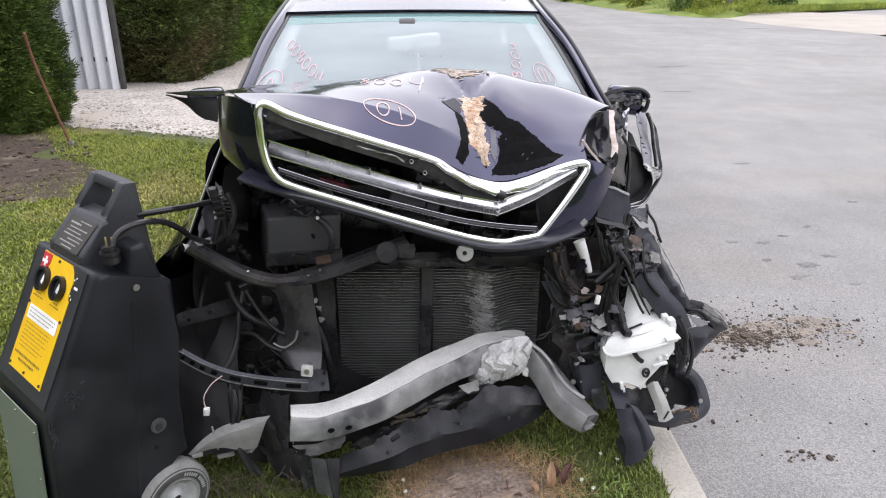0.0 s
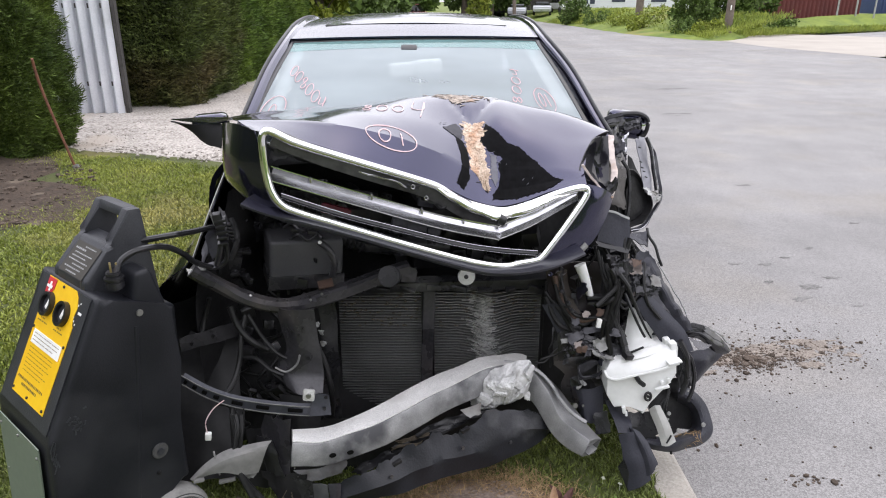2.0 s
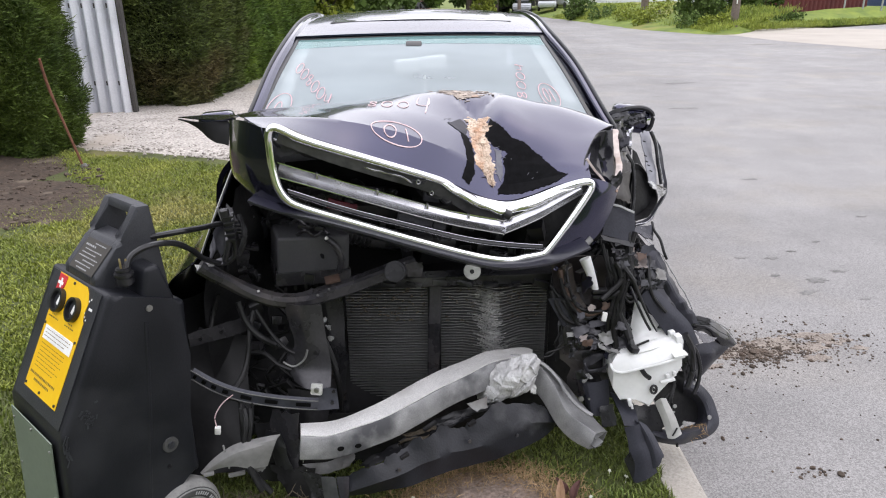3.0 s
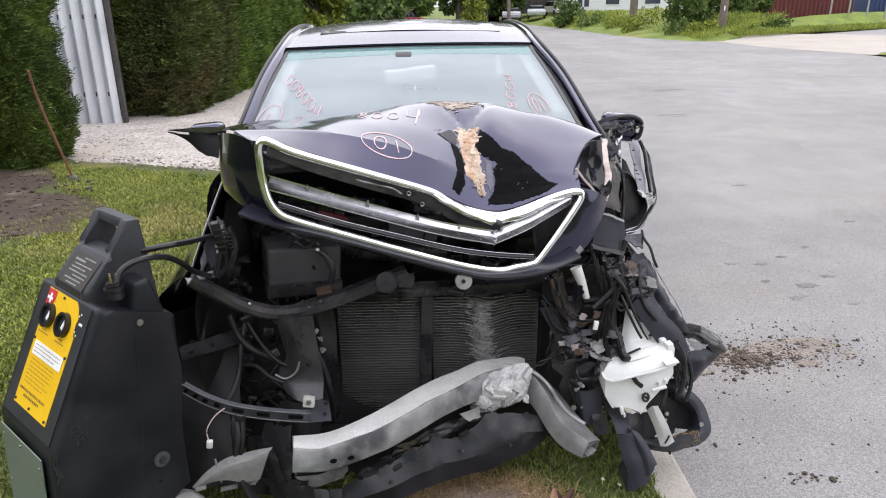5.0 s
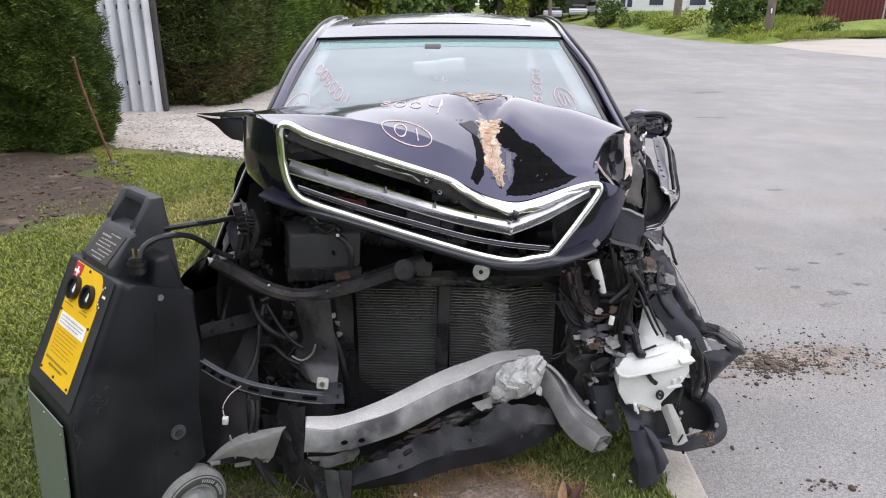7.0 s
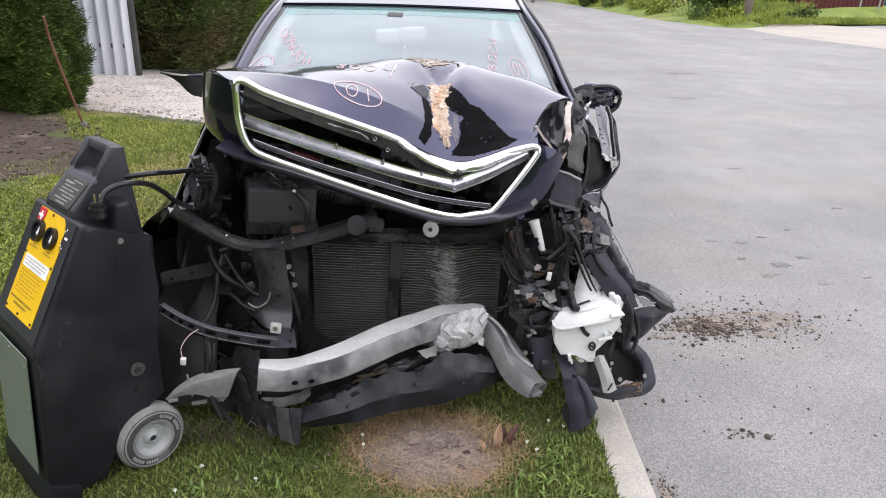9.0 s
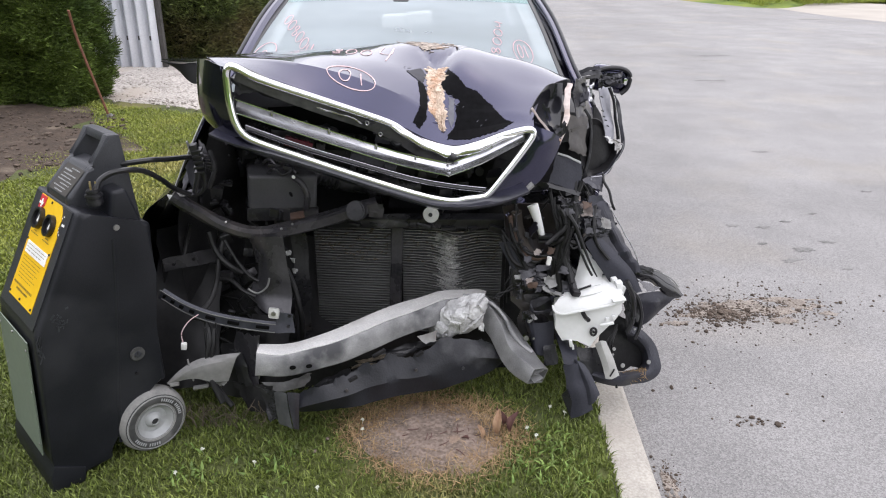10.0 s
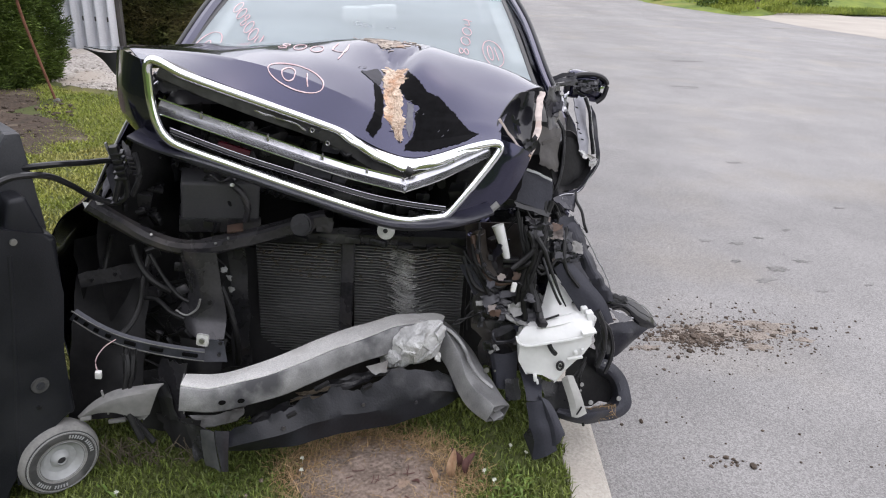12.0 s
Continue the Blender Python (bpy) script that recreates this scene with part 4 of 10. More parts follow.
tree((-4.6, 24.5, 0.1), 4.2, 1.9, 42, 2600, 0.22, M_LEAF, "dark green bushy tree beyond the hedge", 0.0)
tree((-4.2, 31.0, 0.1), 5.0, 2.0, 43, 2600, 0.25, M_LEAF, "dark green bushy tree beyond the hedge", 0.0)
tree((13.5, 38.5, 0.1), 2.7, 1.25, 44, 2200, 0.16, M_LEAF, "dense green bush on the grass verge", 0.0)
tree((16.3, 41.5, 0.3), 3.0, 2.0, 45, 2600, 0.18, M_LEAF, "dark green bush before the red fence", 0.0)
tree((18.9, 43.5, 0.4), 2.6, 1.3, 46, 1500, 0.18, M_LEAF, "dark green bush before the red fence", 0.0)
tree((9.9, 54, 0.2), 1.5, 1.0, 47, 900, 0.16, M_LEAF, "low green bush on the grass verge", 0.0)
tree((3.3, 58, -0.1), 2.2, 1.0, 48, 900, 0.2, M_GOLD, "yellow-green bush by the far kerb", 0.0)
for k, (x, y, h, r) in enumerate(((11.3, 40.5, 0.75, 0.9), (12.3, 36.4, 0.6, 0.9), (13.1, 35.0, 0.5, 0.8), (11.2, 45.0, 0.9, 1.0), (10.6, 50.0, 0.9, 1.1), (12.6, 42.5, 1.1, 1.0), (16.6, 38.6, 0.5, 0.8), (19.4, 41.2, 0.5, 0.9))):
    tree((x, y, 0.0 + 0.02 * k), h, r, 60 + k, 420, 0.11, (M_GOLD, M_LEAF)[k % 3 == 1], "low clump of yellow-green weeds on the verge", 0.0)
P, Nn = [], []
for i in range(16000):
    f = rg.random()
    x0, y0 = 9.0 + 3.4 * f, 60 - 27 * f
    d = rg.random() ** 1.4 * 4.5
    if rg.random() < 0.3:
        x0, y0, d = rg.uniform(14.5, 30), 0, 0
        y0 = 34.2 + (x0 - 14.2) * 0.66 + abs(rg.gauss(0, 1.2))
    P.append((x0 + d, y0 + d * 0.3, -0.05 + d * 0.22 + (0.1 if not d else 0)))
    Nn.append((0, 0, 1.0))
v, f = spray(P, Nn, 0.19, 9, 0.4, 3, 0.16)
tagged(raw("verge_grass", v, f, M_VERGEBLADE), "long yellow-green grass on the verge across the street", "grass", "", "stuff")


def pole(x, y, z, r, h, lean, label):
    t = thing("utility_pole", (x, y, z), label, "pole", "utility poles")
    b = bmesh.new()
    tube(b, [(x, y, z - 0.1), (x + lean * 0.5, y, z + h * 0.5), (x + lean, y, z + h)], r, 12, 4, lambda k: 1 - 0.25 * k)
    part("shaft", b, M_POLE, t)
    return t


p = pole(14.0, 35.0, -0.02, 0.2, 9, 0.05, "weathered brown timber utility pole on the verge")
b = bmesh.new()
box(b, (0.05, 0.02, 0.22), pose(13.95, 34.79, 1.3), 0.003)
part("tag", b, M_WHITE, p, "small white tag")
pole(13.2, 48.0, 0.8, 0.26, 8, 0.0, "thick dark timber pole on the verge")
pole(2.9, 60.0, -0.1, 0.11, 9, -0.25, "slim far timber pole beside the trees")
pole(6.2, 60.0, 0.0, 0.16, 9, -0.35, "slim far timber pole beside the trees")

fence = thing("red_fence", (19.2, 46, 0.4), "long dark red corrugated fence behind the verge", "fence")
b = bmesh.new()
rows = []
for k in range(2):
    rows.append([V((19.0 + 0.08 * i, 46 + 0.02 * i + (0.03 if i % 4 < 2 else -0.03), 0.25 + 0.003 * i + 2.4 * k)) for i in range(112)])
grid(b, rows)
thicken(b, 0.02)
part("sheet", b, M_REDFENCE, fence, sharp=20)
for k in range(4):
    b = bmesh.new()
    box(b, (0.08, 0.08, 2.5), pose(25.2 + 1.2 * k, 45.95 + 0.03 * k, 1.6), 0.006)
    part("post", b, M_RIM, fence, "pale grey post")
bl = thing("blue_container", (33, 50, 0.5), "blue steel container at the yard's end", "container")
b = bmesh.new()
box(b, (6, 2.4, 2.6), pose(33.2, 51, 2.1), 0.05)
part("shell", b, M_BLUE, bl)
for k in range(20):
    b = bmesh.new()
    box(b, (0.1, 0.06, 2.3), pose(30.4 + 0.3 * k, 49.77, 2.1))
    part("rib", b, M_BLUE, bl)
gf = thing("grey_fence", (9, 79, 0.3), "dull grey boarded fence behind parked cars", "fence")
for k in range(34):
    b = bmesh.new()
    box(b, (0.36, 0.05, 2.0), pose(4.0 + 0.38 * k, 79 + 0.01 * k, 1.2 + 0.03 * k), 0.01)
    part("board", b, M_DARKPOST, gf)

house = thing("white_building", (21, 78, 0.8), "long white weatherboard building with a pale roof", "building")
b = bmesh.new()
box(b, (17, 6, 3.2), pose(22.2, 79, 2.3))
part("wall", b, M_WALLWHITE, house)
for k in range(12):
    b = bmesh.new()
    box(b, (17.04, 0.03, 0.22), pose(22.2, 75.982, 0.95 + 0.25 * k, 4))
    part("weatherboard", b, M_WALLWHITE, house)
b = bmesh.new()
sweep(b, [V((13.3, 79, 3.9)), V((31.0, 79, 3.9))], [(-3.5, 0), (3.5, 0), (0, 1.5)])
part("roof", b, M_ZINC, house)
for x, w, z in [(15.2, 0.5, 2.0), (15.9, 0.5, 2.0), (18.6, 1.4, 2.2), (22.8, 1.6, 2.2), (26.5, 1.6, 2.2)]:
    wnd = part("window", (lambda q: (box(q, (w + 0.14, 0.08, 1.5), pose(x, 75.96, z), 0.01), q)[1])(bmesh.new()), M_WALLWHITE, house)
    q = bmesh.new()
    box(q, (w, 0.05, 1.34), pose(x, 75.93, z))
    part("pane", q, M_WINDOW, wnd)


def far_car(x, y, z, turn, paint, label, tall=1.0):
    t = thing("parked_car", (x, y, z), label, "car", "parked cars in the distance")
    b = bmesh.new()
    prof = [(-2.1, 0.35), (2.1, 0.35), (2.15, 0.7), (2.0, 0.88), (1.1, 0.95), (-1.9, 0.98 * tall), (-2.15, 0.75)]
    vs = [[b.verts.new((sx * 0.85, py, pz)) for py, pz in prof] for sx in (-1, 1)]
    b.faces.new(vs[0]), b.faces.new(vs[1][::-1])
    for i in range(len(prof)):
        b.faces.new((vs[0][i], vs[0][(i + 1) % 7], vs[1][(i + 1) % 7], vs[1][i]))
    bmesh.ops.bevel(b, geom=list(b.edges), offset=0.07, segments=2, affect="EDGES")
    body = part("body", b, paint, t)
    c = bmesh.new()
    prof = [(-1.8, 0.95), (1.1, 0.95), (0.45, 1.45 * tall), (-1.3, 1.48 * tall)]
    vs = [[c.verts.new((sx * (0.78 if pz < 1 else 0.62), py, pz)) for py, pz in prof] for sx in (-1, 1)]
    c.faces.new(vs[0]), c.faces.new(vs[1][::-1])
    for i in range(4):
        c.faces.new((vs[0][i], vs[0][(i + 1) % 4], vs[1][(i + 1) % 4], vs[1][i]))
    bmesh.ops.bevel(c, geom=list(c.edges), offset=0.05, segments=2, affect="EDGES")
    cab = part("cabin", c, M_DARKGLASS, t, "dark glazed cabin")
    r = bmesh.new()
    box(r, (1.22, 1.8, 0.05), pose(0, -0.42, 1.475 * tall), 0.02)
    part("roof_panel", r, paint, t)
    for sx in (-1, 1):
        for py in (-1.3, 1.3):
            w = bmesh.new()
            disc(w, 0.32, 0.2, pose(sx * 0.78, py, 0.32, 0, 90, 0), 20, 0.03)
            part("wheel", w, M_TYREDARK, t)
    for o in t.children:
        o.matrix_parent_inverse = Matrix.Identity(4)
    t.matrix_world = pose(x, y, z, 0, 0, turn)
    return t


M_SILVER = mat("silver_paint", (0.42, 0.44, 0.47), (0.5, 0.52, 0.55), rough=0.3, metal=0.4, scale=2, coat=0.6)
M_WHITECAR = mat("white_paint", (0.7, 0.71, 0.72), rough=0.3, coat=0.6)
M_REDCAR = mat("red_paint", (0.24, 0.03, 0.025), rough=0.3, coat=0.6)
far_car(7.5, 70, 0.12, 172, M_SILVER, "silver car parked by the grey fence", 0.8)
far_car(10.0, 71, 0.3, 172, M_SILVER, "silver hatchback parked by the grey fence", 0.82)
far_car(12.4, 73, 0.5, 190, M_WHITECAR, "white van parked by the grey fence", 0.95)
far_car(-2.9, 52, -0.12, 80, M_REDCAR, "red car parked far along the lawn", 1.0)

# tall clipped hedge, unseen, added behind the viewer to close the lawn and shape reflections
b = bmesh.new()
rows = []
for z in (-0.1, 0.6, 1.2, 1.8, 2.2, 2.4):
    rows.append([V((-24 + 0.5 * i, -15 + 0.5 * noise.noise(V((i * 0.6, z, 3))) - 0.35 * max(0, z - 2.6), z + 0.5 * noise.noise(V((i * 0.3, 1, z))) * (z > 1))) for i in range(100)])
grid(b, rows)
thicken(b, -0.4)
tagged(part("boundary_hedge", b, M_LEAF, None), "tall dark green unseen hedge added behind the viewer", "hedge", "", "structure")


# Unseen hedge added on the left, so the car's nose mirrors something dark.
b = bmesh.new()
grid(b, [[V((-7.4 + 0.35 * noise.noise(V((i * 0.7, z, 8))), -15 + 0.5 * i, z + 0.25 * noise.noise(V((i * 0.4, 2, z))) * (z > 1))) for i in range(43)] for z in (-0.1, 0.6, 1.2, 1.8, 2.4, 2.9)])
thicken(b, -0.4)
tagged(part("boundary_hedge", b, M_HEDGE, None), "tall dark green unseen hedge added left for paint reflections", "hedge", "", "structure")

# ---- the wrecked car ----
car = thing("wrecked_car", (-0.1, 3.2, 0.0), "black sedan with a crushed front, standing half on the lawn", "car")


def cpart(name, b, m, label="", parent=None, smooth=True, sharp=None):
    return part(name, b, m, parent or car, label, smooth, sharp)


from mathutils.bvhtree import BVHTree

# hood: five lines across, from the grille's lip over the ridge to the windscreen
H_LIP = [(-0.50, 1.80, 1.235), (-0.40, 1.815, 1.21), (-0.28, 1.855, 1.165), (-0.15, 1.90, 1.112), (-0.06, 1.935, 1.072), (0.01, 1.96, 1.04), (0.09, 1.99, 0.995), (0.175, 2.0, 0.972), (0.25, 1.995, 0.99), (0.34, 1.985, 1.028), (0.43, 1.97, 1.045)]
H_LOW = [(-0.57, 1.90, 1.245), (-0.42, 1.93, 1.240), (-0.28, 1.95, 1.222), (-0.14, 1.97, 1.190), (-0.05, 2.00, 1.150), (0.03, 2.04, 1.105), (0.10, 2.06, 1.060), (0.168, 2.090, 1.062), (0.262, 2.085, 1.062), (0.355, 2.055, 1.072), (0.430, 2.03, 1.068)]
H_MID = [(-0.65, 2.10, 1.222), (-0.48, 2.15, 1.230), (-0.30, 2.16, 1.235), (-0.15, 2.16, 1.225), (-0.04, 2.20, 1.200), (0.045, 2.24, 1.175), (0.11, 2.22, 1.160), (0.18, 2.24, 1.198), (0.28, 2.22, 1.160), (0.39, 2.20, 1.136), (0.481, 2.20, 1.131)]
H_TOP = [(-0.70, 2.38, 1.178), (-0.56, 2.42, 1.195), (-0.36, 2.46, 1.211), (-0.18, 2.49, 1.227), (-0.04, 2.50, 1.240), (0.04, 2.50, 1.242), (0.11, 2.50, 1.240), (0.20, 2.49, 1.230), (0.30, 2.46, 1.210), (0.44, 2.42, 1.182), (0.575, 2.35, 1.138)]
H_BACK = [(-0.74, 2.60, 1.08), (-0.60, 2.68, 1.10), (-0.40, 2.72, 1.11), (-0.20, 2.74, 1.11), (-0.06, 2.75, 1.11), (0.03, 2.75, 1.11), (0.11, 2.75, 1.11), (0.20, 2.74, 1.10), (0.32, 2.72, 1.08), (0.46, 2.70, 1.06), (0.60, 2.66, 1.03)]
H_VAL = [tuple((p + q) / 2 for p, q in zip(a, c)) for a, c in zip(H_LIP, H_LOW)]
H_VAL[7:10] = [(0.172, 2.046, 1.010), (0.256, 2.042, 1.020), (0.348, 2.020, 1.046)]
NU = 8


def hood_rows():
    lines = [spline(c, NU) for c in (H_LIP, H_LOW, H_MID, H_TOP, H_BACK)]
    valley = spline(H_VAL, NU)
    rows = [[a.lerp(b, k / 3) for a, b in zip(lines[0], valley)] for k in range(3)]
    rows += [[a.lerp(b, k / 4) for a, b in zip(valley, lines[1])] for k in range(4)]
    upper = [spline([ln[j] for ln in lines[1:]], 8) for j in range(len(lines[0]))]
    rows += [[u[i] for u in upper] for i in range(len(upper[0]))]
    for r in rows:
        for p in r:
            d = abs(abs(p.x - 0.098) - 0.55 * (p.y - 2.285))
            if 2.285 < p.y < 2.43:
                p.z -= 0.009 * math.exp(-(d / 0.014) ** 2)
            p.z += 0.005 * noise.noise(p * 4.0) + 0.0012 * noise.noise(p * 14.0)
    return rows


HOOD = hood_rows()


HOOD_TREE = BVHTree.FromPolygons([p for r in HOOD for p in r], [(i * len(HOOD[0]) + j, i * len(HOOD[0]) + j + 1, (i + 1) * len(HOOD[0]) + j + 1, (i + 1) * len(HOOD[0]) + j) for i in range(len(HOOD) - 1) for j in range(len(HOOD[0]) - 1)])


def on_hood(x, y):
    """The place on the hood above a point of the plan, and its normal."""
    p, n, _, _ = HOOD_TREE.ray_cast(V((x, y, 3.0)), V((0, 0, -1)))
    if p is None:
        p, n, _, _ = HOOD_TREE.find_nearest(V((x, y, 1.0)))
    return p, (n if n.z > 0 else -n)


def on_slope(x, k):
    """A place on the hood's broken front: x across, k from the ridge (0) to the lip (1)."""
    o = V((x, 2.25 - 0.23 * k - 0.3 * 0.66, 1.195 - 0.195 * k + 0.3 * 0.75))
    p, n, _, _ = HOOD_TREE.ray_cast(o, V((0, 0.66, -0.75)))
    if p is None:
        p, n, _, _ = HOOD_TREE.find_nearest(o + V((0, 0.3 * 0.66, -0.3 * 0.75)))
    return p, (n if n.dot(V((0, -0.66, 0.75))) > 0 else -n)


b = bmesh.new()
g = grid(b, HOOD)
b.edges.ensure_lookup_table()
thicken(b, -0.003)
cpart("hood", b, M_PAINT, "black hood buckled into a ridge, scuffed and torn", sharp=24)

# nose panel round the grille
b = bmesh.new()
loft(b, [[(-0.492, 1.795, 1.238), (-0.485, 1.785, 1.17), (-0.475, 1.782, 1.09), (-0.445, 1.785, 1.04)],
         [(-0.555, 1.84, 1.25), (-0.55, 1.815, 1.17), (-0.535, 1.81, 1.09), (-0.49, 1.80, 1.03)],
         [(-0.625, 1.95, 1.235), (-0.612, 1.90, 1.165), (-0.592, 1.87, 1.085), (-0.525, 1.825, 1.032)],
         [(-0.68, 2.12, 1.20), (-0.665, 2.05, 1.13), (-0.63, 1.96, 1.06), (-0.54, 1.87, 1.025)]], 6, 5, 0.004, 9)
thicken(b, -0.003)
cpart("nose_panel", b, M_PAINT)
b = bmesh.new()
sweep(b, spline([(-0.535, 1.835, 1.036), (-0.43, 1.805, 1.006), (-0.285, 1.832, 0.954), (-0.13, 1.862, 0.896), (0.065, 1.888, 0.829), (0.174, 1.890, 0.811), (0.30, 1.905, 0.821), (0.41, 1.935, 0.856)], 8), [(-0.012, -0.014), (0.012, -0.018), (0.05, 0.0), (0.05, 0.006), (0.0, 0.022), (-0.014, 0.018)])
cpart("nose_panel", b, M_PAINT_SCRAPED)
b = bmesh.new()
loft(b, [[(0.43, 1.968, 1.05), (0.415, 1.952, 1.0), (0.345, 1.922, 0.905), (0.295, 1.905, 0.838)],
         [(0.475, 1.985, 1.035), (0.465, 1.962, 0.98), (0.40, 1.935, 0.885), (0.36, 1.92, 0.835)],
         [(0.525, 2.03, 1.0), (0.505, 2.0, 0.935), (0.46, 1.965, 0.875), (0.42, 1.94, 0.848)]], 6, 6, 0.006, 10)
thicken(b, -0.003)
cpart("nose_panel", b, M_PAINT)
b = bmesh.new()
sweep(b, spline([(0.29, 1.905, 0.81), (0.34, 1.915, 0.822), (0.40, 1.935, 0.842), (0.435, 1.95, 0.868)], 5), ring(0.008, 0.012, 6))
cpart("torn_edge", b, M_GREY_METAL, "bare torn metal edge")

# grille
b = bmesh.new()
frame_line = [(-0.455, 1.785, 1.24), (-0.40, 1.797, 1.21), (-0.333, 1.817, 1.182), (-0.204, 1.855, 1.133), (-0.066, 1.895, 1.08), (-0.01, 1.92, 1.053), (0.03, 1.94, 1.022), (0.081, 1.952, 0.994), (0.174, 1.958, 0.972), (0.249, 1.958, 0.988), (0.339, 1.958, 1.023), (0.41, 1.962, 1.041), (0.428, 1.962, 1.03), (0.41, 1.95, 0.995), (0.345, 1.92, 0.908), (0.295, 1.902, 0.846), (0.27, 1.895, 0.836), (0.231, 1.887, 0.832), (0.172, 1.877, 0.826), (0.064, 1.872, 0.847), (-0.13, 1.84, 0.914), (-0.283, 1.81, 0.973), (-0.399, 1.785, 1.020), (-0.437, 1.776, 1.044), (-0.459, 1.774, 1.08), (-0.470, 1.776, 1.13), (-0.474, 1.78, 1.19), (-0.473, 1.782, 1.226)]
sweep(b, spline(frame_line, 5, True), ring(0.0115, 0.0135, 16), up=(0.1, -1, 0.1), closed=True)
gf = cpart("grille_frame", b, M_CHROME, "bright chrome grille surround bent into a dip")
b = bmesh.new()
sweep(b, spline([(-0.45, 1.80, 1.222), (-0.333, 1.832, 1.165), (-0.204, 1.868, 1.112), (-0.066, 1.91, 1.058), (0.0, 1.94, 1.02), (0.08, 1.965, 0.965), (0.16, 1.97, 0.94), (0.18, 1.968, 0.942)], 6), [(-0.012, -0.022), (0.008, -0.024), (0.012, 0.02), (-0.012, 0.02)], up=(0.1, -0.3, 1))
cpart("grille_bar", b, mat("dull_grey_lip", (0.055, 0.055, 0.058), (0.13, 0.13, 0.135), rough=0.4, scale=14, metal=0.3, c3=(0.02, 0.02, 0.02), c3at=0.6), "broken dull grey grille bar", gf)
b = bmesh.new()
sweep(b, spline([(0.18, 1.955, 0.945), (0.25, 1.958, 0.968), (0.33, 1.965, 1.0), (0.40, 1.97, 1.02)], 5), [(-0.01, -0.016), (0.01, -0.018), (0.012, 0.018), (-0.01, 0.02)], up=(0.1, -0.5, 1))
cpart("grille_bar", b, M_SATIN, "creased grey grille bar", gf)
b = bmesh.new()
sweep(b, spline([(-0.02, 1.915, 1.052), (0.03, 1.935, 1.018), (0.08, 1.945, 0.988), (0.14, 1.945, 0.966), (0.19, 1.945, 0.962), (0.26, 1.948, 0.985), (0.33, 1.955, 1.012), (0.40, 1.962, 1.034)], 8), ring(0.023, 0.014, 16, 0.5), up=(0.1, -0.5, 1), scale=lambda k: 0.5 + 0.62 * math.sin(math.pi * min(1, k * 1.05)))
for v in b.verts:
    v.co += noise.noise_vector(v.co * 22) * 0.006
cpart("creased_trim", b, M_CHROME, "crumpled bright chrome trim", gf, sharp=50)
b = bmesh.new()
sweep(b, [V((0.165, 1.925, 0.957)), V((0.183, 1.927, 0.950))], ring(0.017, 0.017, 10))
cpart("trim_end", b, M_BLACK, "dark open trim end", gf)
b = bmesh.new()
sweep(b, spline([V(q) for q in ((-0.467, 1.800, 1.208), (-0.421, 1.810, 1.189), (-0.367, 1.830, 1.161), (-0.334, 1.835, 1.160), (-0.279, 1.845, 1.134), (-0.205, 1.860, 1.106), (-0.129, 1.875, 1.080), (-0.098, 1.885, 1.064))], 6), rect(0.004, 0.006, 0.001), up=(0.1, -0.3, 1))
for v in b.verts:
    v.co += noise.noise_vector(v.co * 40) * 0.004
cpart("grille_bar", b, M_SATIN, "torn bright lower lip of a grille bar", gf)
for k, (c0, c1, c2, c3) in enumerate([((-0.464, 1.810, 1.207), (-0.395, 1.825, 1.178), (-0.403, 1.830, 1.161), (-0.473, 1.820, 1.157)), ((-0.399, 1.820, 1.185), (-0.338, 1.840, 1.166), (-0.345, 1.845, 1.152), (-0.396, 1.830, 1.167)), ((-0.334, 1.835, 1.170), (-0.219, 1.855, 1.126), (-0.227, 1.860, 1.109), (-0.333, 1.840, 1.147)), ((-0.104, 1.880, 1.072), (-0.063, 1.885, 1.068), (-0.069, 1.885, 1.055), (-0.101, 1.880, 1.059))]):
    b = bmesh.new()
    crumple(b, c0, c1, c2, c3, 9, 4, 0.006, 40, 780 + k, 0.12)
    cpart("bracket", b, M_BRACKET, "torn grille bracket", gf, sharp=12)
for c in ((-0.444, 1.800, 1.206), (-0.084, 1.870, 1.068), (-0.047, 1.890, 1.030)):
    b = bmesh.new()
    sweep(b, [V(c) + V((0.005 * math.cos(a * 0.6283), 0, 0.006 * math.sin(a * 0.6283))) for a in range(10)], ring(0.002, n=5), closed=True, up=(0, 1, 0.1))
    cpart("eyelet", b, M_SATIN, "", gf)
for c, sz in (((-0.048, 1.950, 1.007), (0.05, 0.01, 0.04)), ((-0.126, 1.930, 0.944), (0.05, 0.02, 0.025)), ((-0.077, 1.940, 0.927), (0.06, 0.02, 0.025)), ((-0.027, 1.950, 0.914), (0.04, 0.02, 0.03))):
    b = bmesh.new()
    box(b, sz, pose(*c, 0, 12, 14), 0.004)
    cpart("bracket", b, M_BRACKET, "", gf)
for off, prof, m, lab in [(0.0, [(-0.012, -0.014), (0.008, -0.016), (0.012, 0.012), (-0.006, 0.017)], M_SATIN, "wide satin grey grille bar"), (0.021, ring(0.002, n=6), M_CHROME, "thin chrome grille strip"), (-0.020, ring(0.002, n=6), M_CHROME, "thin chrome grille strip")]:
    b = bmesh.new()
    sweep(b, spline([(-0.462, 1.80, 1.122 + off), (-0.208, 1.86, 1.026 + off), (-0.002, 1.90, 0.954 + off), (0.155, 1.918, 0.917 + off), (0.172, 1.92, 0.917 + off), (0.281, 1.94, 0.959 + off), (0.395, 1.965, 1.018 + off * 0.5)], 6), prof, up=(0.05, -0.4, 1))
    cpart("grille_bar", b, m, lab, gf)
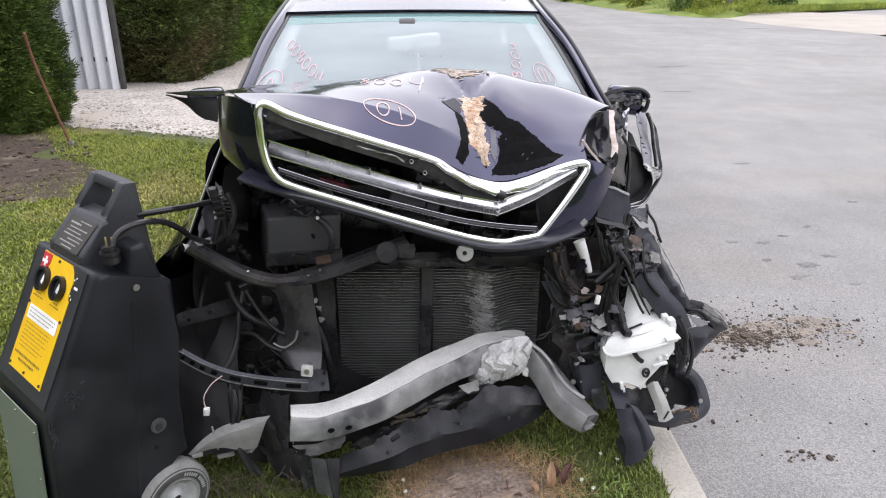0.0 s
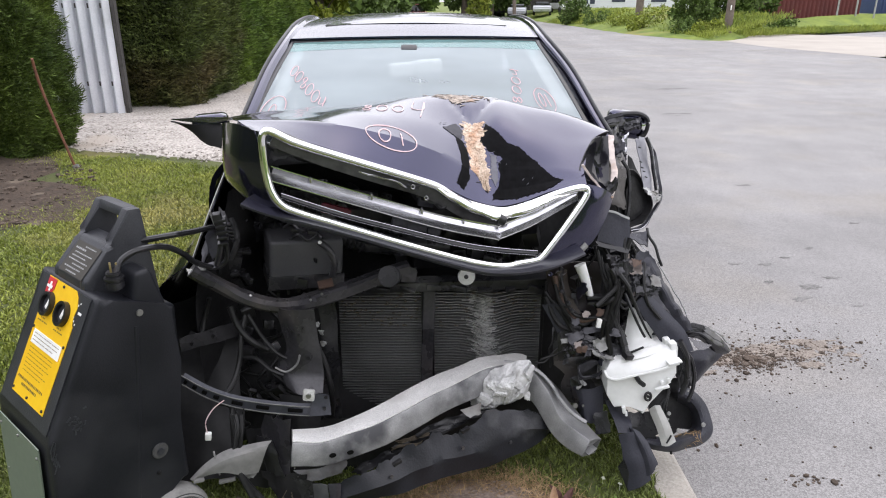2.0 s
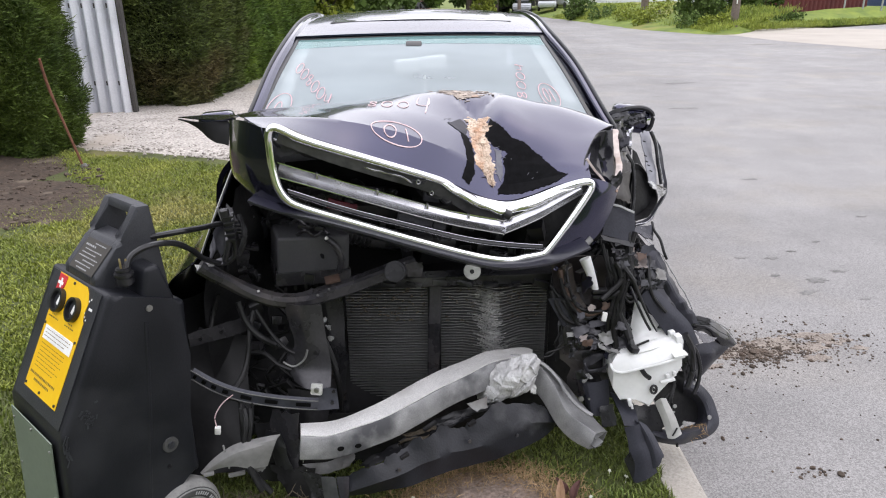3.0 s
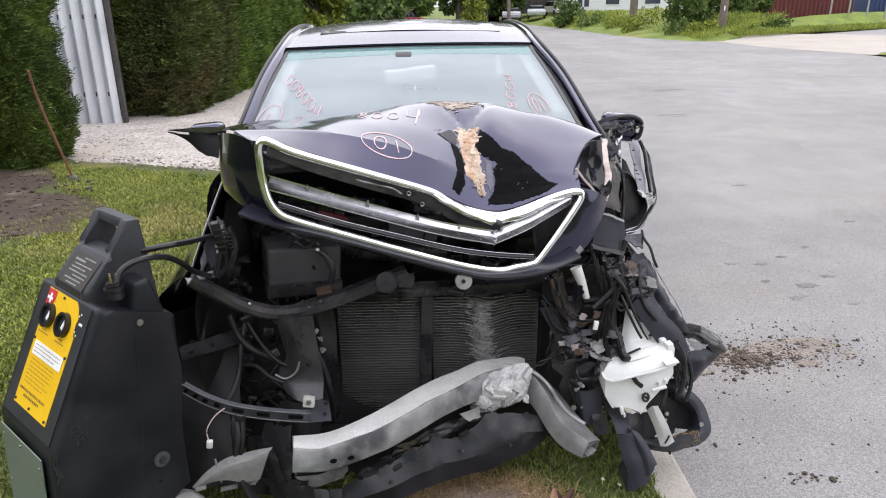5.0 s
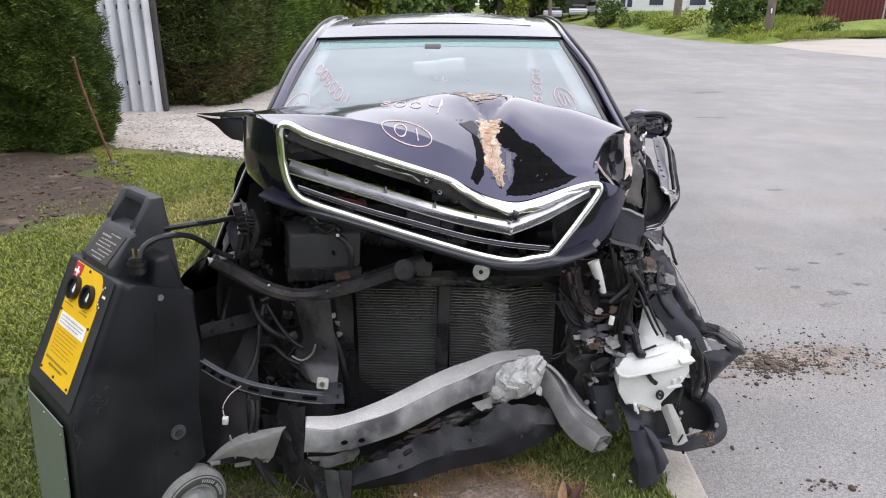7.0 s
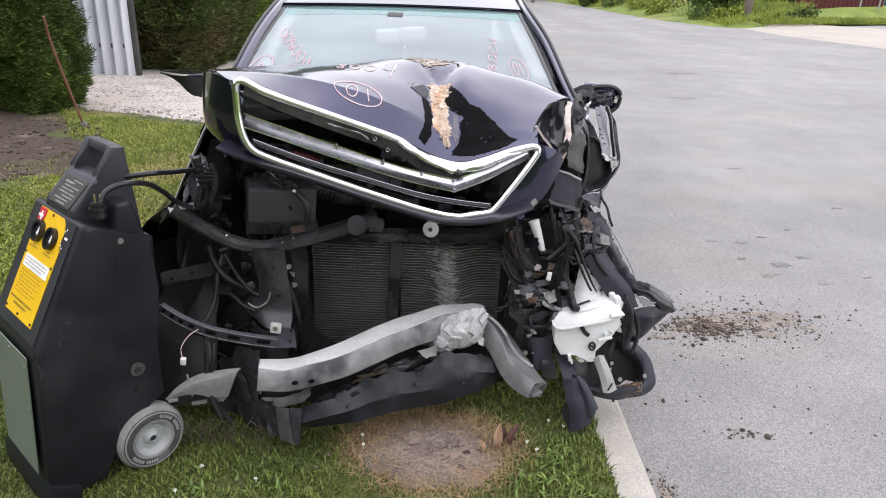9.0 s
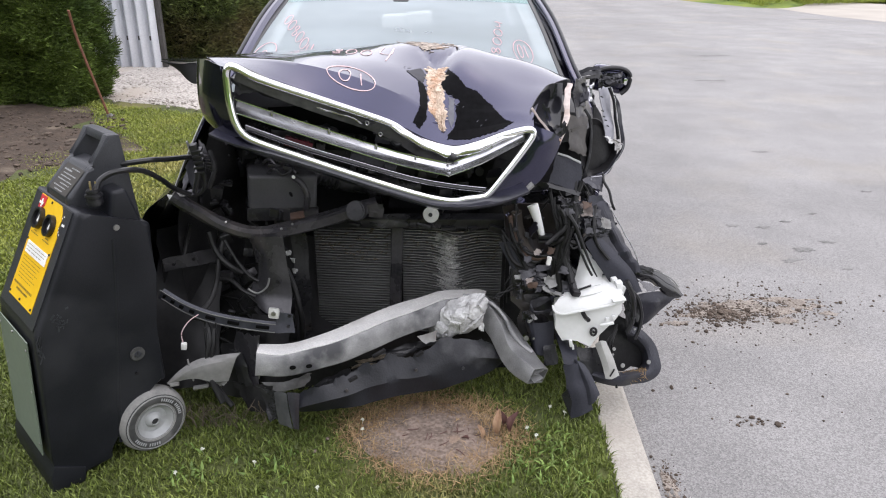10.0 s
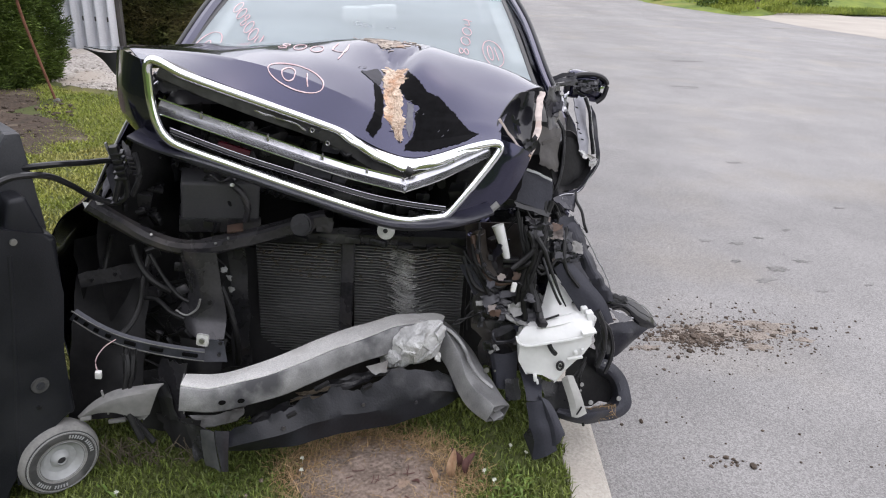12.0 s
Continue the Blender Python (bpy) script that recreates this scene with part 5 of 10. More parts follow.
for off, r, m in [(0.0, 0.005, M_BLACK), (0.008, 0.0014, M_SATIN), (-0.006, 0.0014, M_SATIN)]:
    b = bmesh.new()
    sweep(b, spline([(-0.44, 1.80, 1.06 + off), (-0.28, 1.83, 0.996 + off), (-0.13, 1.86, 0.945 + off), (0.05, 1.88, 0.892 + off), (0.173, 1.90, 0.866 + off), (0.285, 1.92, 0.85 + off)], 6), ring(r, n=6))
    cpart("grille_bar", b, m, "thin lower grille strip", gf)
for x, y, z in [(-0.36, 1.815, 1.103), (-0.2, 1.855, 1.045), (-0.06, 1.885, 0.993), (0.06, 1.905, 0.953), (0.3, 1.945, 0.99)]:
    b = bmesh.new()
    box(b, (0.006, 0.014, 0.016), pose(x, y, z, 8, 0, 8), 0.001)
    cpart("clip", b, M_SATIN, "", gf)
b = bmesh.new()
crumple(b, (-0.40, 1.86, 1.18), (-0.24, 1.88, 1.13), (-0.26, 1.90, 1.10), (-0.41, 1.88, 1.14), 8, 4, 0.012, 14, 3, 0.08)
crumple(b, (-0.30, 1.87, 1.07), (-0.20, 1.89, 1.045), (-0.22, 1.9, 1.04), (-0.31, 1.89, 1.05), 6, 3, 0.01, 14, 4, 0.08)
cpart("bracket", b, M_BLACK_WORN, "broken black plastic shards behind the grille")
b = bmesh.new()
crumple(b, (-0.08, 1.93, 1.045), (-0.03, 1.94, 1.03), (-0.03, 1.945, 1.0), (-0.08, 1.935, 1.02), 5, 4, 0.014, 25, 5, 0.1)
tube(b, [(-0.02, 1.94, 1.0), (-0.005, 1.94, 0.985), (0.01, 1.945, 0.99)], 0.006, 6)
cpart("bracket", b, M_BLACK_WORN, "torn mounting tab")
b = bmesh.new()
box(b, (0.09, 0.02, 0.03), pose(-0.31, 1.90, 0.99, 0, 18, 10), 0.006)
cpart("red_lens", b, M_RED, "dark red lens behind the grille")

# splintered timber in the hood's gash
rt = random.Random(12)


def gash(k):
    """Middle and half width of the gash, from the ridge (0) to the lip (1)."""
    x = float(np.interp(k, (0, 0.2, 0.33, 0.55, 0.72, 0.82, 0.95), (0.098, 0.101, 0.098, 0.110, 0.116, 0.128, 0.139)))
    w = float(np.interp(k, (0, 0.1, 0.2, 0.33, 0.45, 0.6, 0.72, 0.82, 0.9, 0.95), (0.045, 0.036, 0.042, 0.026, 0.032, 0.028, 0.035, 0.016, 0.013, 0.003)))
    return x, k, w


b = bmesh.new()
rows = []
for i in range(70):
    k = 0.95 * i / 69
    x, y, w = gash(k)
    row = []
    for j in range(15):
        f = j / 7 - 1
        rag = 1 + 0.35 * noise.noise(V((k * 18, 3 * (f > 0), 0))) + 0.40 * noise.noise(V((k * 60, 5 * (f > 0), 2)))
        q, n = on_slope(x + w * f * rag, y + 0.03 * noise.noise(V((f * 3, k * 9, 4))))
        up = 0.004 + (0.012 * abs(noise.noise(V((f * 4, k * 22, 1)))) + 0.007 * noise.noise(V((f * 9, k * 70, 2)))) * (1 - f * f)
        row.append(q + V((0, -0.66, 0.75)) * (max(0.0035, up) if abs(f) < 0.99 else 0.0))
    rows.append(row)
grid(b, rows)
cpart("wood_pulp", b, M_WOOD, "torn pale wood fibre in the gash", sharp=30)
b = bmesh.new()
for i in range(80):
    k = 0.93 * rt.random()
    x, y, w = gash(k)
    q, n = on_slope(x + rt.uniform(-1.0, 1.0) * w, y + rt.uniform(-0.03, 0.03))
    L = rt.uniform(0.005, 0.012) if i % 6 else rt.uniform(0.014, 0.024)
    m = Matrix.Translation(q + n * 0.009) @ n.to_track_quat("Z", "Y").to_matrix().to_4x4() @ pose(0, 0, 0, rt.uniform(-14, 14), rt.uniform(-14, 14), rt.uniform(-50, 50))
    box(b, (L, rt.uniform(0.0015, 0.003), 0.0012), m)
cpart("splintered_wood", b, M_WOOD, "pale splintered timber jammed in the torn hood", smooth=False)["kind"] = "stuff"
b = bmesh.new()
rows = []
for i in range(31):
    row = []
    for j in range(37):
        u, v = j / 18 - 1, i / 15 - 1
        ln, rr = max(1e-6, math.hypot(u, v)), max(abs(u), abs(v))
        u, v = u * rr / ln, v * rr / ln
        rag = 1 + 0.28 * noise.noise(V((u * 4, v * 4, 3)))
        q, n = on_hood(0.060 + 0.046 * u * rag, 2.430 + 0.034 * v * rag)
        row.append(q + n * (0.0050 - 0.040 * max(0.0, noise.noise(V((u * 4, v * 9, 1))) - 0.16) * (rr < 0.97)))
    rows.append(row)
grid(b, rows)
cpart("wood_smear", b, M_SMEAR, "pale wood fibre pressed on the hood's ridge", sharp=30)

# streaks of fibre along the ridge, and dark and grey patches beside the gash
b = bmesh.new()
for i in range(90):
    x, y = rt.gauss(0.050, 0.040), rt.gauss(2.432, 0.022)
    q, n = on_hood(x, y)
    m = Matrix.Translation(q + n * 0.004) @ n.to_track_quat("Z", "Y").to_matrix().to_4x4() @ pose(0, 0, 0, rt.uniform(-6, 6), rt.uniform(-6, 6), rt.uniform(-22, 22))
    box(b, (rt.uniform(0.008, 0.034), rt.uniform(0.0015, 0.005), 0.0016), m)
cpart("wood_smear", b, M_SMEAR, "streaks of pale wood fibre on the hood's ridge", smooth=False)["kind"] = "stuff"


def ragged_patch(outline, m, label, seed, lift=0.0046):
    """A thin coloured patch with a ragged outline of (across, down the slope) on the hood's front."""
    b = bmesh.new()
    dx, dk = 0.0016, 0.0060
    x0, x1 = min(p[0] for p in outline) - 0.01, max(p[0] for p in outline) + 0.01
    k0, k1 = min(p[1] for p in outline) - 0.04, max(p[1] for p in outline) + 0.04
    ends = list(zip(outline, outline[1:] + outline[:1]))

    def inside(x, k):
        q = V((x * 90 + k * 22, k * 9 - x * 30, seed))
        x += 0.0035 * noise.noise(q) + 0.0012 * noise.noise(q * 3.1)
        k += 0.020 * noise.noise(q + V((5, 0, 0))) + 0.008 * noise.noise(q * 2.7)
        return sum((p[1] > k) != (c[1] > k) and x < p[0] + (k - p[1]) * (c[0] - p[0]) / (c[1] - p[1]) for p, c in ends) % 2

    verts = {}

    def vert(i, j):
        if (i, j) not in verts:
            q, n = on_slope(x0 + dx * i, k0 + dk * j)
            verts[i, j] = b.verts.new(q + n * lift)
        return verts[i, j]

    for i in range(int((x1 - x0) / dx)):
        for j in range(int((k1 - k0) / dk)):
            if inside(x0 + dx * (i + 0.5), k0 + dk * (j + 0.5)):
                b.faces.new((vert(i, j), vert(i + 1, j), vert(i + 1, j + 1), vert(i, j + 1)))
    return cpart("paint_chip", b, m, label, sharp=30)


# Near-black stands in for the dark reflection in the hood's broken front.
M_REFLECTBLACK = mat("dark_reflection_black", (0.0025, 0.0025, 0.003), (0.006, 0.006, 0.007), rough=0.5, scale=30, spec=0.04)
M_REFLECTDULL = mat("dent_reflection_dull", (0.020, 0.020, 0.028), (0.050, 0.050, 0.062), rough=0.45, scale=40, spec=0.2)
M_HOODGREY = mat("dull_lavender_grey", (0.085, 0.085, 0.105), (0.15, 0.15, 0.175), rough=0.5, scale=30)
# Dark reflection drawn as a black patch, from the gash to the lip.
ragged_patch([(0.142, 0.08), (0.173, 0.21), (0.205, 0.36), (0.246, 0.41), (0.294, 0.61), (0.338, 0.84), (0.367, 0.90), (0.325, 0.99), (0.239, 1.03), (0.150, 1.04), (0.172, 0.87), (0.179, 0.77), (0.175, 0.63), (0.189, 0.55), (0.142, 0.46), (0.120, 0.33)], M_REFLECTBLACK, "broad black patch painted for the hood's dark reflection", 3)
ragged_patch([(0.040, 0.30), (0.060, 0.34), (0.078, 0.50), (0.082, 0.66), (0.080, 0.88), (0.061, 1.0), (0.040, 0.96), (0.058, 0.75), (0.054, 0.56)], M_REFLECTBLACK, "black sliver on the hood beside the gash", 7)
# A dent's dark reflection, put on as a dull patch.
ragged_patch([(0.0, 0.20), (0.043, 0.03), (0.066, 0.17), (0.058, 0.34), (0.023, 0.26)], M_REFLECTDULL, "dull dark patch painted for a dent's reflection beside the gash", 5)
ragged_patch([(0.148, 0.50), (0.170, 0.53), (0.170, 0.66), (0.174, 0.78), (0.165, 0.88), (0.150, 0.80), (0.152, 0.62)], M_HOODGREY, "dull grey patch on the hood beside the gash", 9)
for x, k, L, turn in ((0.200, 0.62, 0.008, 60), (0.251, 0.81, 0.016, 62), (0.264, 0.87, 0.014, 55), (0.279, 0.81, 0.008, 70), (0.176, 0.60, 0.024, -30), (0.158, 0.49, 0.020, 25), (0.006, 0.10, 0.022, -20), (-0.008, 0.13, 0.012, -35)):
    q, n = on_slope(x, k)
    b = bmesh.new()
    box(b, (0.6 * L, 0.0013, 0.0012), Matrix.Translation(q + n * 0.0058) @ n.to_track_quat("Z", "Y").to_matrix().to_4x4() @ pose(0, 0, 0, 0, 0, turn), 0.0003)
    cpart("scratch", b, M_HOODGREY, "pale scratch on the hood's front")

# painted marks
def oval(cx, cy, rx, ry, a0=0, n=13):
    return [(cx + rx * math.cos((a + a0) * 0.5236), cy + ry * math.sin((a + a0) * 0.5236)) for a in range(n)]


GLYPH = {"0": oval(0.5, 0.5, 0.42, 0.5, 3, 14),
         "1": [(0.35, 0.95), (0.5, 0.5), (0.62, 0.05)],
         "8": [(0.75, 0.9), (0.45, 1.0), (0.25, 0.8), (0.5, 0.52), (0.78, 0.25), (0.5, 0.0), (0.2, 0.22), (0.5, 0.5), (0.74, 0.72), (0.72, 0.92)],
         "4": [(0.25, 1.0), (0.2, 0.45), (0.78, 0.52), (0.8, 1.0), (0.74, 0.5), (0.66, 0.0)],
         "O": oval(0.5, 0.5, 0.5, 0.5, 2, 14)}


def marks(text, put, width, label, parent):
    """Hand-drawn strokes, a part each: put(x, y) gives a place and the surface's normal."""
    for ch, ox, oy, sx, sy in text:
        b = bmesh.new()
        line = []
        for x, y, _ in spline([(x, y, 0) for x, y in GLYPH[ch]], 4):
            p, n = put(ox + x * sx, oy + y * sy)
            line.append(p + n * 0.0045)
        sweep(b, line, [(-width, -0.0005), (width, -0.0005), (width, 0.0005), (-width, 0.0005)], up=tuple(put(ox, oy)[1]), scale=lambda k: 0.7 + 0.5 * abs(math.sin(k * 9)))
        cpart("chalk_ring" if ch == "O" else "chalk_digit", b, M_CHALKPINK if "pink chalk" == label else M_CHALK, (label + " ring") if ch == "O" else (label + " digit " + ch), parent)


def on_nose(u, v):
    """A place on the hood's steep front: u across, v up the slope, in metres."""
    o = V((-0.150 + u, 1.976 + 0.55 * v - 0.5 * 0.83 - 0.10 * u * 0, 1.186 + 0.83 * v + 0.5 * 0.55 - 0.22 * u))
    p, n, _, _ = HOOD_TREE.ray_cast(o, V((0, 0.83, -0.55)))
    if p is None:
        p, n, _, _ = HOOD_TREE.find_nearest(o + V((0, 0.5 * 0.83, -0.5 * 0.55)))
    return p, (n if n.z > 0 else -n)


hood_ob = bpy.data.objects["hood"]
marks([("O", -0.072, -0.043, 0.144, 0.090), ("0", -0.038, -0.024, 0.040, 0.050), ("1", 0.012, -0.022, 0.036, 0.050)], on_nose, 0.0017, "pale pink chalk", hood_ob)
marks([("8", -0.262, 2.185, 0.04, 0.09), ("0", -0.215, 2.19, 0.04, 0.09), ("0", -0.165, 2.195, 0.042, 0.09), ("4", -0.112, 2.19, 0.062, 0.16)], on_hood, 0.0017, "pale chalk", hood_ob)

# wing of the hood's left corner
b = bmesh.new()
loft(b, [[(-0.905, 2.30, 1.183), (-0.82, 2.24, 1.186), (-0.74, 2.18, 1.192), (-0.66, 2.10, 1.212)],
         [(-0.87, 2.30, 1.174), (-0.81, 2.24, 1.162), (-0.74, 2.17, 1.165), (-0.67, 2.08, 1.18)],
         [(-0.83, 2.29, 1.158), (-0.79, 2.23, 1.138), (-0.73, 2.15, 1.130), (-0.66, 2.05, 1.135)]], 6, 5, 0.006, 12)
thicken(b, 0.004)
cpart("hood_corner", b, mat("matt_black_underside", (0.006, 0.006, 0.007), (0.012, 0.012, 0.013), rough=0.75, spec=0.2), "bent up corner of the hood with a black underside")
b = bmesh.new()
loft(b, [[(-0.905, 2.30, 1.186), (-0.82, 2.24, 1.190), (-0.74, 2.17, 1.198), (-0.64, 2.05, 1.225)],
         [(-0.80, 2.36, 1.183), (-0.77, 2.36, 1.183), (-0.73, 2.37, 1.18), (-0.69, 2.36, 1.183)]], 6, 5, 0.002, 12)
thicken(b, -0.003)
cpart("hood_corner", b, M_PAINT)

# windscreen, roof, pillars
WL, WR, BL, BR = V((-0.705, 3.395, 1.375)), V((0.455, 3.445, 1.383)), V((-0.745, 2.68, 1.112)), V((0.575, 2.80, 1.118))
BL2, BR2 = BL + (BL - WL) * 0.28, BR + (BR - WR) * 0.28


def on_screen(x, y):
    """A place on the windscreen: x across, y up, both 0 to 1."""
    p = (BL.lerp(BR, x)).lerp(WL.lerp(WR, x), y)
    bow = 4 * x * (1 - x)
    n = (BR - BL).cross(WL - BL).normalized()
    return p + n * (0.05 - 0.038 * max(0, min(1, y))) * bow + n * 0.012 * math.sin(math.pi * max(0, min(1, y))), n


rows = []
for i in range(15):
    yv = -0.28 + 1.28 * i / 14
    rows.append([on_screen(j / 24, yv)[0] for j in range(25)])
b = bmesh.new()
grid(b, rows)
ws = cpart("windscreen", b, M_GLASS, "clear windscreen, its sky reflection helped by a pale film")
ws.visible_shadow = False
rows = [[on_screen(j / 24, yv)[0] + on_screen(0.5, 0.5)[1] * 0.0015 for j in range(25)] for yv in (0.84, 0.9, 0.95, 0.985)]
b = bmesh.new()
grid(b, rows)
tb = cpart("tint_band", b, M_TINT, "teal tint band", ws)
tb.visible_shadow = False
edge = [on_screen(0, y)[0] for y in (-0.28, 0, 0.3, 0.6, 0.9, 1.0)] + [on_screen(x, 1.0)[0] for x in (0.04, 0.25, 0.5, 0.75, 0.96)] + [on_screen(1, y)[0] for y in (1.0, 0.9, 0.6, 0.3, 0, -0.28)]
b = bmesh.new()
sweep(b, spline(edge, 4), rect(0.020, 0.010, 0.003), up=tuple(on_screen(0.5, 0.5)[1]))
cpart("seal", b, M_BLACK, "black rubber seal", ws)


def slope_text(chars, ox, oy, dx, dy, sz):
    return [(c, ox + dx * i, oy + dy * i, 0.028, sz) for i, c in enumerate(chars)]


marks(slope_text("008004", 0.055, 0.47, 0.026, -0.085, 0.13), on_screen, 0.0015, "pink chalk", ws)


def climb(i, ch):
    """Digits written up the glass, each turned on its side."""
    def put(x, y):
        return on_screen(0.806 - (y - 0.5) * 0.028 + 0.011 * i, 0.06 + 0.115 * i + x * 0.11)
    return marks([(ch, 0, 0, 1, 1)], put, 0.0016, "pink chalk", ws)


for i, ch in enumerate("8004"):
    climb(i, ch)
marks([("O", 0.866, 0.0, 0.062, 0.27), ("0", 0.879, 0.06, 0.018, 0.15), ("1", 0.899, 0.06, 0.016, 0.15)], on_screen, 0.0015, "pink chalk", ws)
marks([("O", 0.015, -0.06, 0.075, 0.30), ("0", 0.038, 0.0, 0.026, 0.15)], on_screen, 0.0015, "pink chalk", ws)

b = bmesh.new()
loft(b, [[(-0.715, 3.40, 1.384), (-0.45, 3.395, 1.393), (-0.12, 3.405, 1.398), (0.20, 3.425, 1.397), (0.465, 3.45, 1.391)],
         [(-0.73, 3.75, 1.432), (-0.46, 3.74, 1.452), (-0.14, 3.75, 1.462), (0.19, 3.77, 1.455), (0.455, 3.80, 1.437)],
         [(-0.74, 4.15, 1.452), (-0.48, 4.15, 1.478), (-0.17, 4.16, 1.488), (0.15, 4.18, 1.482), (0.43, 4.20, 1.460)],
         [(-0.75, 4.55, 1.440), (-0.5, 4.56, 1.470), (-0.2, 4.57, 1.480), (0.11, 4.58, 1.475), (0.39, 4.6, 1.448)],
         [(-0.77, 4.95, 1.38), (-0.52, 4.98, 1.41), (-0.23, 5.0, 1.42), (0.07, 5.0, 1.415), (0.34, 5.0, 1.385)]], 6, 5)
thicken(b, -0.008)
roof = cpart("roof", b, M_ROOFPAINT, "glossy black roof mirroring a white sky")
b = bmesh.new()
loft(b, [[(-0.585, 3.66, 1.4445), (-0.13, 3.65, 1.458), (0.33, 3.69, 1.4455)], [(-0.60, 4.0, 1.475), (-0.15, 4.0, 1.490), (0.31, 4.03, 1.477)], [(-0.61, 4.33, 1.482), (-0.17, 4.33, 1.497), (0.29, 4.36, 1.483)]], 6, 5)
thicken(b, -0.004)
for v in b.verts:
    v.co.z -= 0.003
sr = cpart("sunroof", b, M_PAINT, "glossy dark sunroof mirroring the sky", roof)
b = bmesh.new()
sweep(b, [V(q) for q in ((-0.585, 3.66, 1.443), (-0.36, 3.652, 1.450), (-0.13, 3.65, 1.453), (0.10, 3.665, 1.450), (0.33, 3.69, 1.443), (0.31, 4.03, 1.475), (0.29, 4.36, 1.481), (-0.17, 4.33, 1.494), (-0.61, 4.33, 1.480), (-0.60, 4.0, 1.473))], rect(0.008, 0.003, 0.0005), closed=True)
cpart("sunroof_seal", b, M_GREY_METAL, "grey seal round the sunroof", sr)
for sgn, pts in ((-1, [(-0.80, 2.52, 1.00), (-0.765, 2.72, 1.128), (-0.752, 3.06, 1.275), (-0.735, 3.40, 1.382), (-0.745, 3.78, 1.437), (-0.76, 4.25, 1.455), (-0.78, 4.7, 1.425), (-0.82, 5.2, 1.28), (-0.86, 5.6, 1.08)]),
                 (1, [(0.70, 2.62, 0.98), (0.632, 2.80, 1.105), (0.565, 3.14, 1.270), (0.49, 3.46, 1.390), (0.472, 3.82, 1.443), (0.445, 4.3, 1.462), (0.41, 4.7, 1.430), (0.40, 5.2, 1.28), (0.42, 5.6, 1.08)])):
    b = bmesh.new()
    sweep(b, spline(pts, 6), [(-0.022, -0.03), (0.020, -0.03), (0.024, 0.0), (0.013, 0.018), (-0.014, 0.018), (-0.024, 0.0)])
    pil = cpart("pillar", b, M_PAINT, "black windscreen pillar and roof rail")
    b = bmesh.new()
    sweep(b, spline([V(p) + V((sgn * 0.012, -0.005, 0.020)) for p in pts], 6), ring(0.007, n=8))
    cpart("trim_strip", b, M_BLACK, "", pil)

# cabin
b = bmesh.new()
grid(b, [[V((-0.80, 2.68, 1.0)), V((-0.80, 3.25, 1.0))], [V((-0.765, 2.74, 1.125)), V((-0.745, 3.25, 1.33))]])
thicken(b, 0.01)
cpart("quarter_panel", b, M_DARKGLASS, "dark front quarter glass")
b = bmesh.new()
loft(b, [[(-0.80, 2.60, 0.95), (-0.1, 2.66, 0.98), (0.66, 2.72, 0.95)], [(-0.80, 2.9, 1.04), (-0.1, 2.95, 1.06), (0.62, 3.0, 1.04)], [(-0.80, 3.15, 1.0), (-0.1, 3.2, 1.02), (0.6, 3.25, 1.0)], [(-0.80, 3.2, 0.6), (-0.1, 3.25, 0.6), (0.6, 3.3, 0.6)]], 6, 5)
cpart("dashboard", b, M_BLACK)
for x in (-0.52, 0.25):
    b = bmesh.new()
    box(b, (0.48, 0.5, 0.16), pose(x, 3.75, 0.55, 8), 0.05, 3)
    box(b, (0.47, 0.14, 0.62), pose(x - 0.02, 4.05, 0.88, -14), 0.05, 3)
    st = cpart("car_seat", b, M_SEAT, "grey cloth front seat")
    b = bmesh.new()
    box(b, (0.25, 0.09, 0.17), pose(x - 0.02, 4.14, 1.25, -8), 0.04, 3)
    cpart("headrest", b, M_SEAT, "", st)
b = bmesh.new()
box(b, (1.2, 0.2, 0.7), pose(-0.17, 4.9, 0.8, -16), 0.07, 3)
cpart("rear_seat", b, M_SEAT)
b = bmesh.new()
box(b, (0.118, 0.03, 0.068), pose(-0.182, 3.268, 1.262, 6, -3, 8), 0.018, 4)
box(b, (0.120, 0.03, 0.068), pose(-0.058, 3.272, 1.276, 6, -4, 2), 0.018, 4)
box(b, (0.05, 0.02, 0.03), pose(-0.12, 3.282, 1.285, 6, -4, 5), 0.006, 2)
rm = cpart("inner_mirror", b, M_MIRRORBACK, "pale rear-view mirror behind the windscreen")
b = bmesh.new()
box(b, (0.075, 0.05, 0.04), pose(-0.15, 3.30, 1.345, 25), 0.008)
cpart("mirror_mount", b, M_BLACK, "", rm)
b = bmesh.new()
tube(b, [(-0.10, 3.27, 1.24), (-0.10, 3.27, 1.15), (-0.098, 3.27, 1.06)], 0.0045, 6)
cpart("pendant_cord", b, M_WHITE, "thin white cord", rm)
b = bmesh.new()
sweep(b, [V((0.25 + 0.18 * math.cos(a * 0.2618), 3.33 + 0.05 * math.sin(a * 0.2618), 0.98 + 0.17 * math.sin(a * 0.2618))) for a in range(24)], ring(0.014, n=6), closed=True, up=(0, 1, 0.2))
cpart("steering_wheel", b, M_BLACK)

for line in (((-0.700, 2.86, 1.125), (-0.690, 3.12, 1.235), (-0.672, 3.40, 1.345)), ((0.535, 2.96, 1.125), (0.480, 3.20, 1.235), (0.425, 3.44, 1.345))):
    b = bmesh.new()
    sweep(b, spline([V(q) for q in line], 6), rect(0.060, 0.022, 0.008))
    cpart("pillar_trim", b, M_PILLARTRIM, "pale grey inner pillar trim")
b = bmesh.new()
box(b, (1.50, 0.05, 0.52), pose(-0.33, 5.24, 0.77, 0, 0, 6), 0.02, 2)
cpart("rear_shelf", b, M_SEAT, "dark grey rear shelf and seat back")

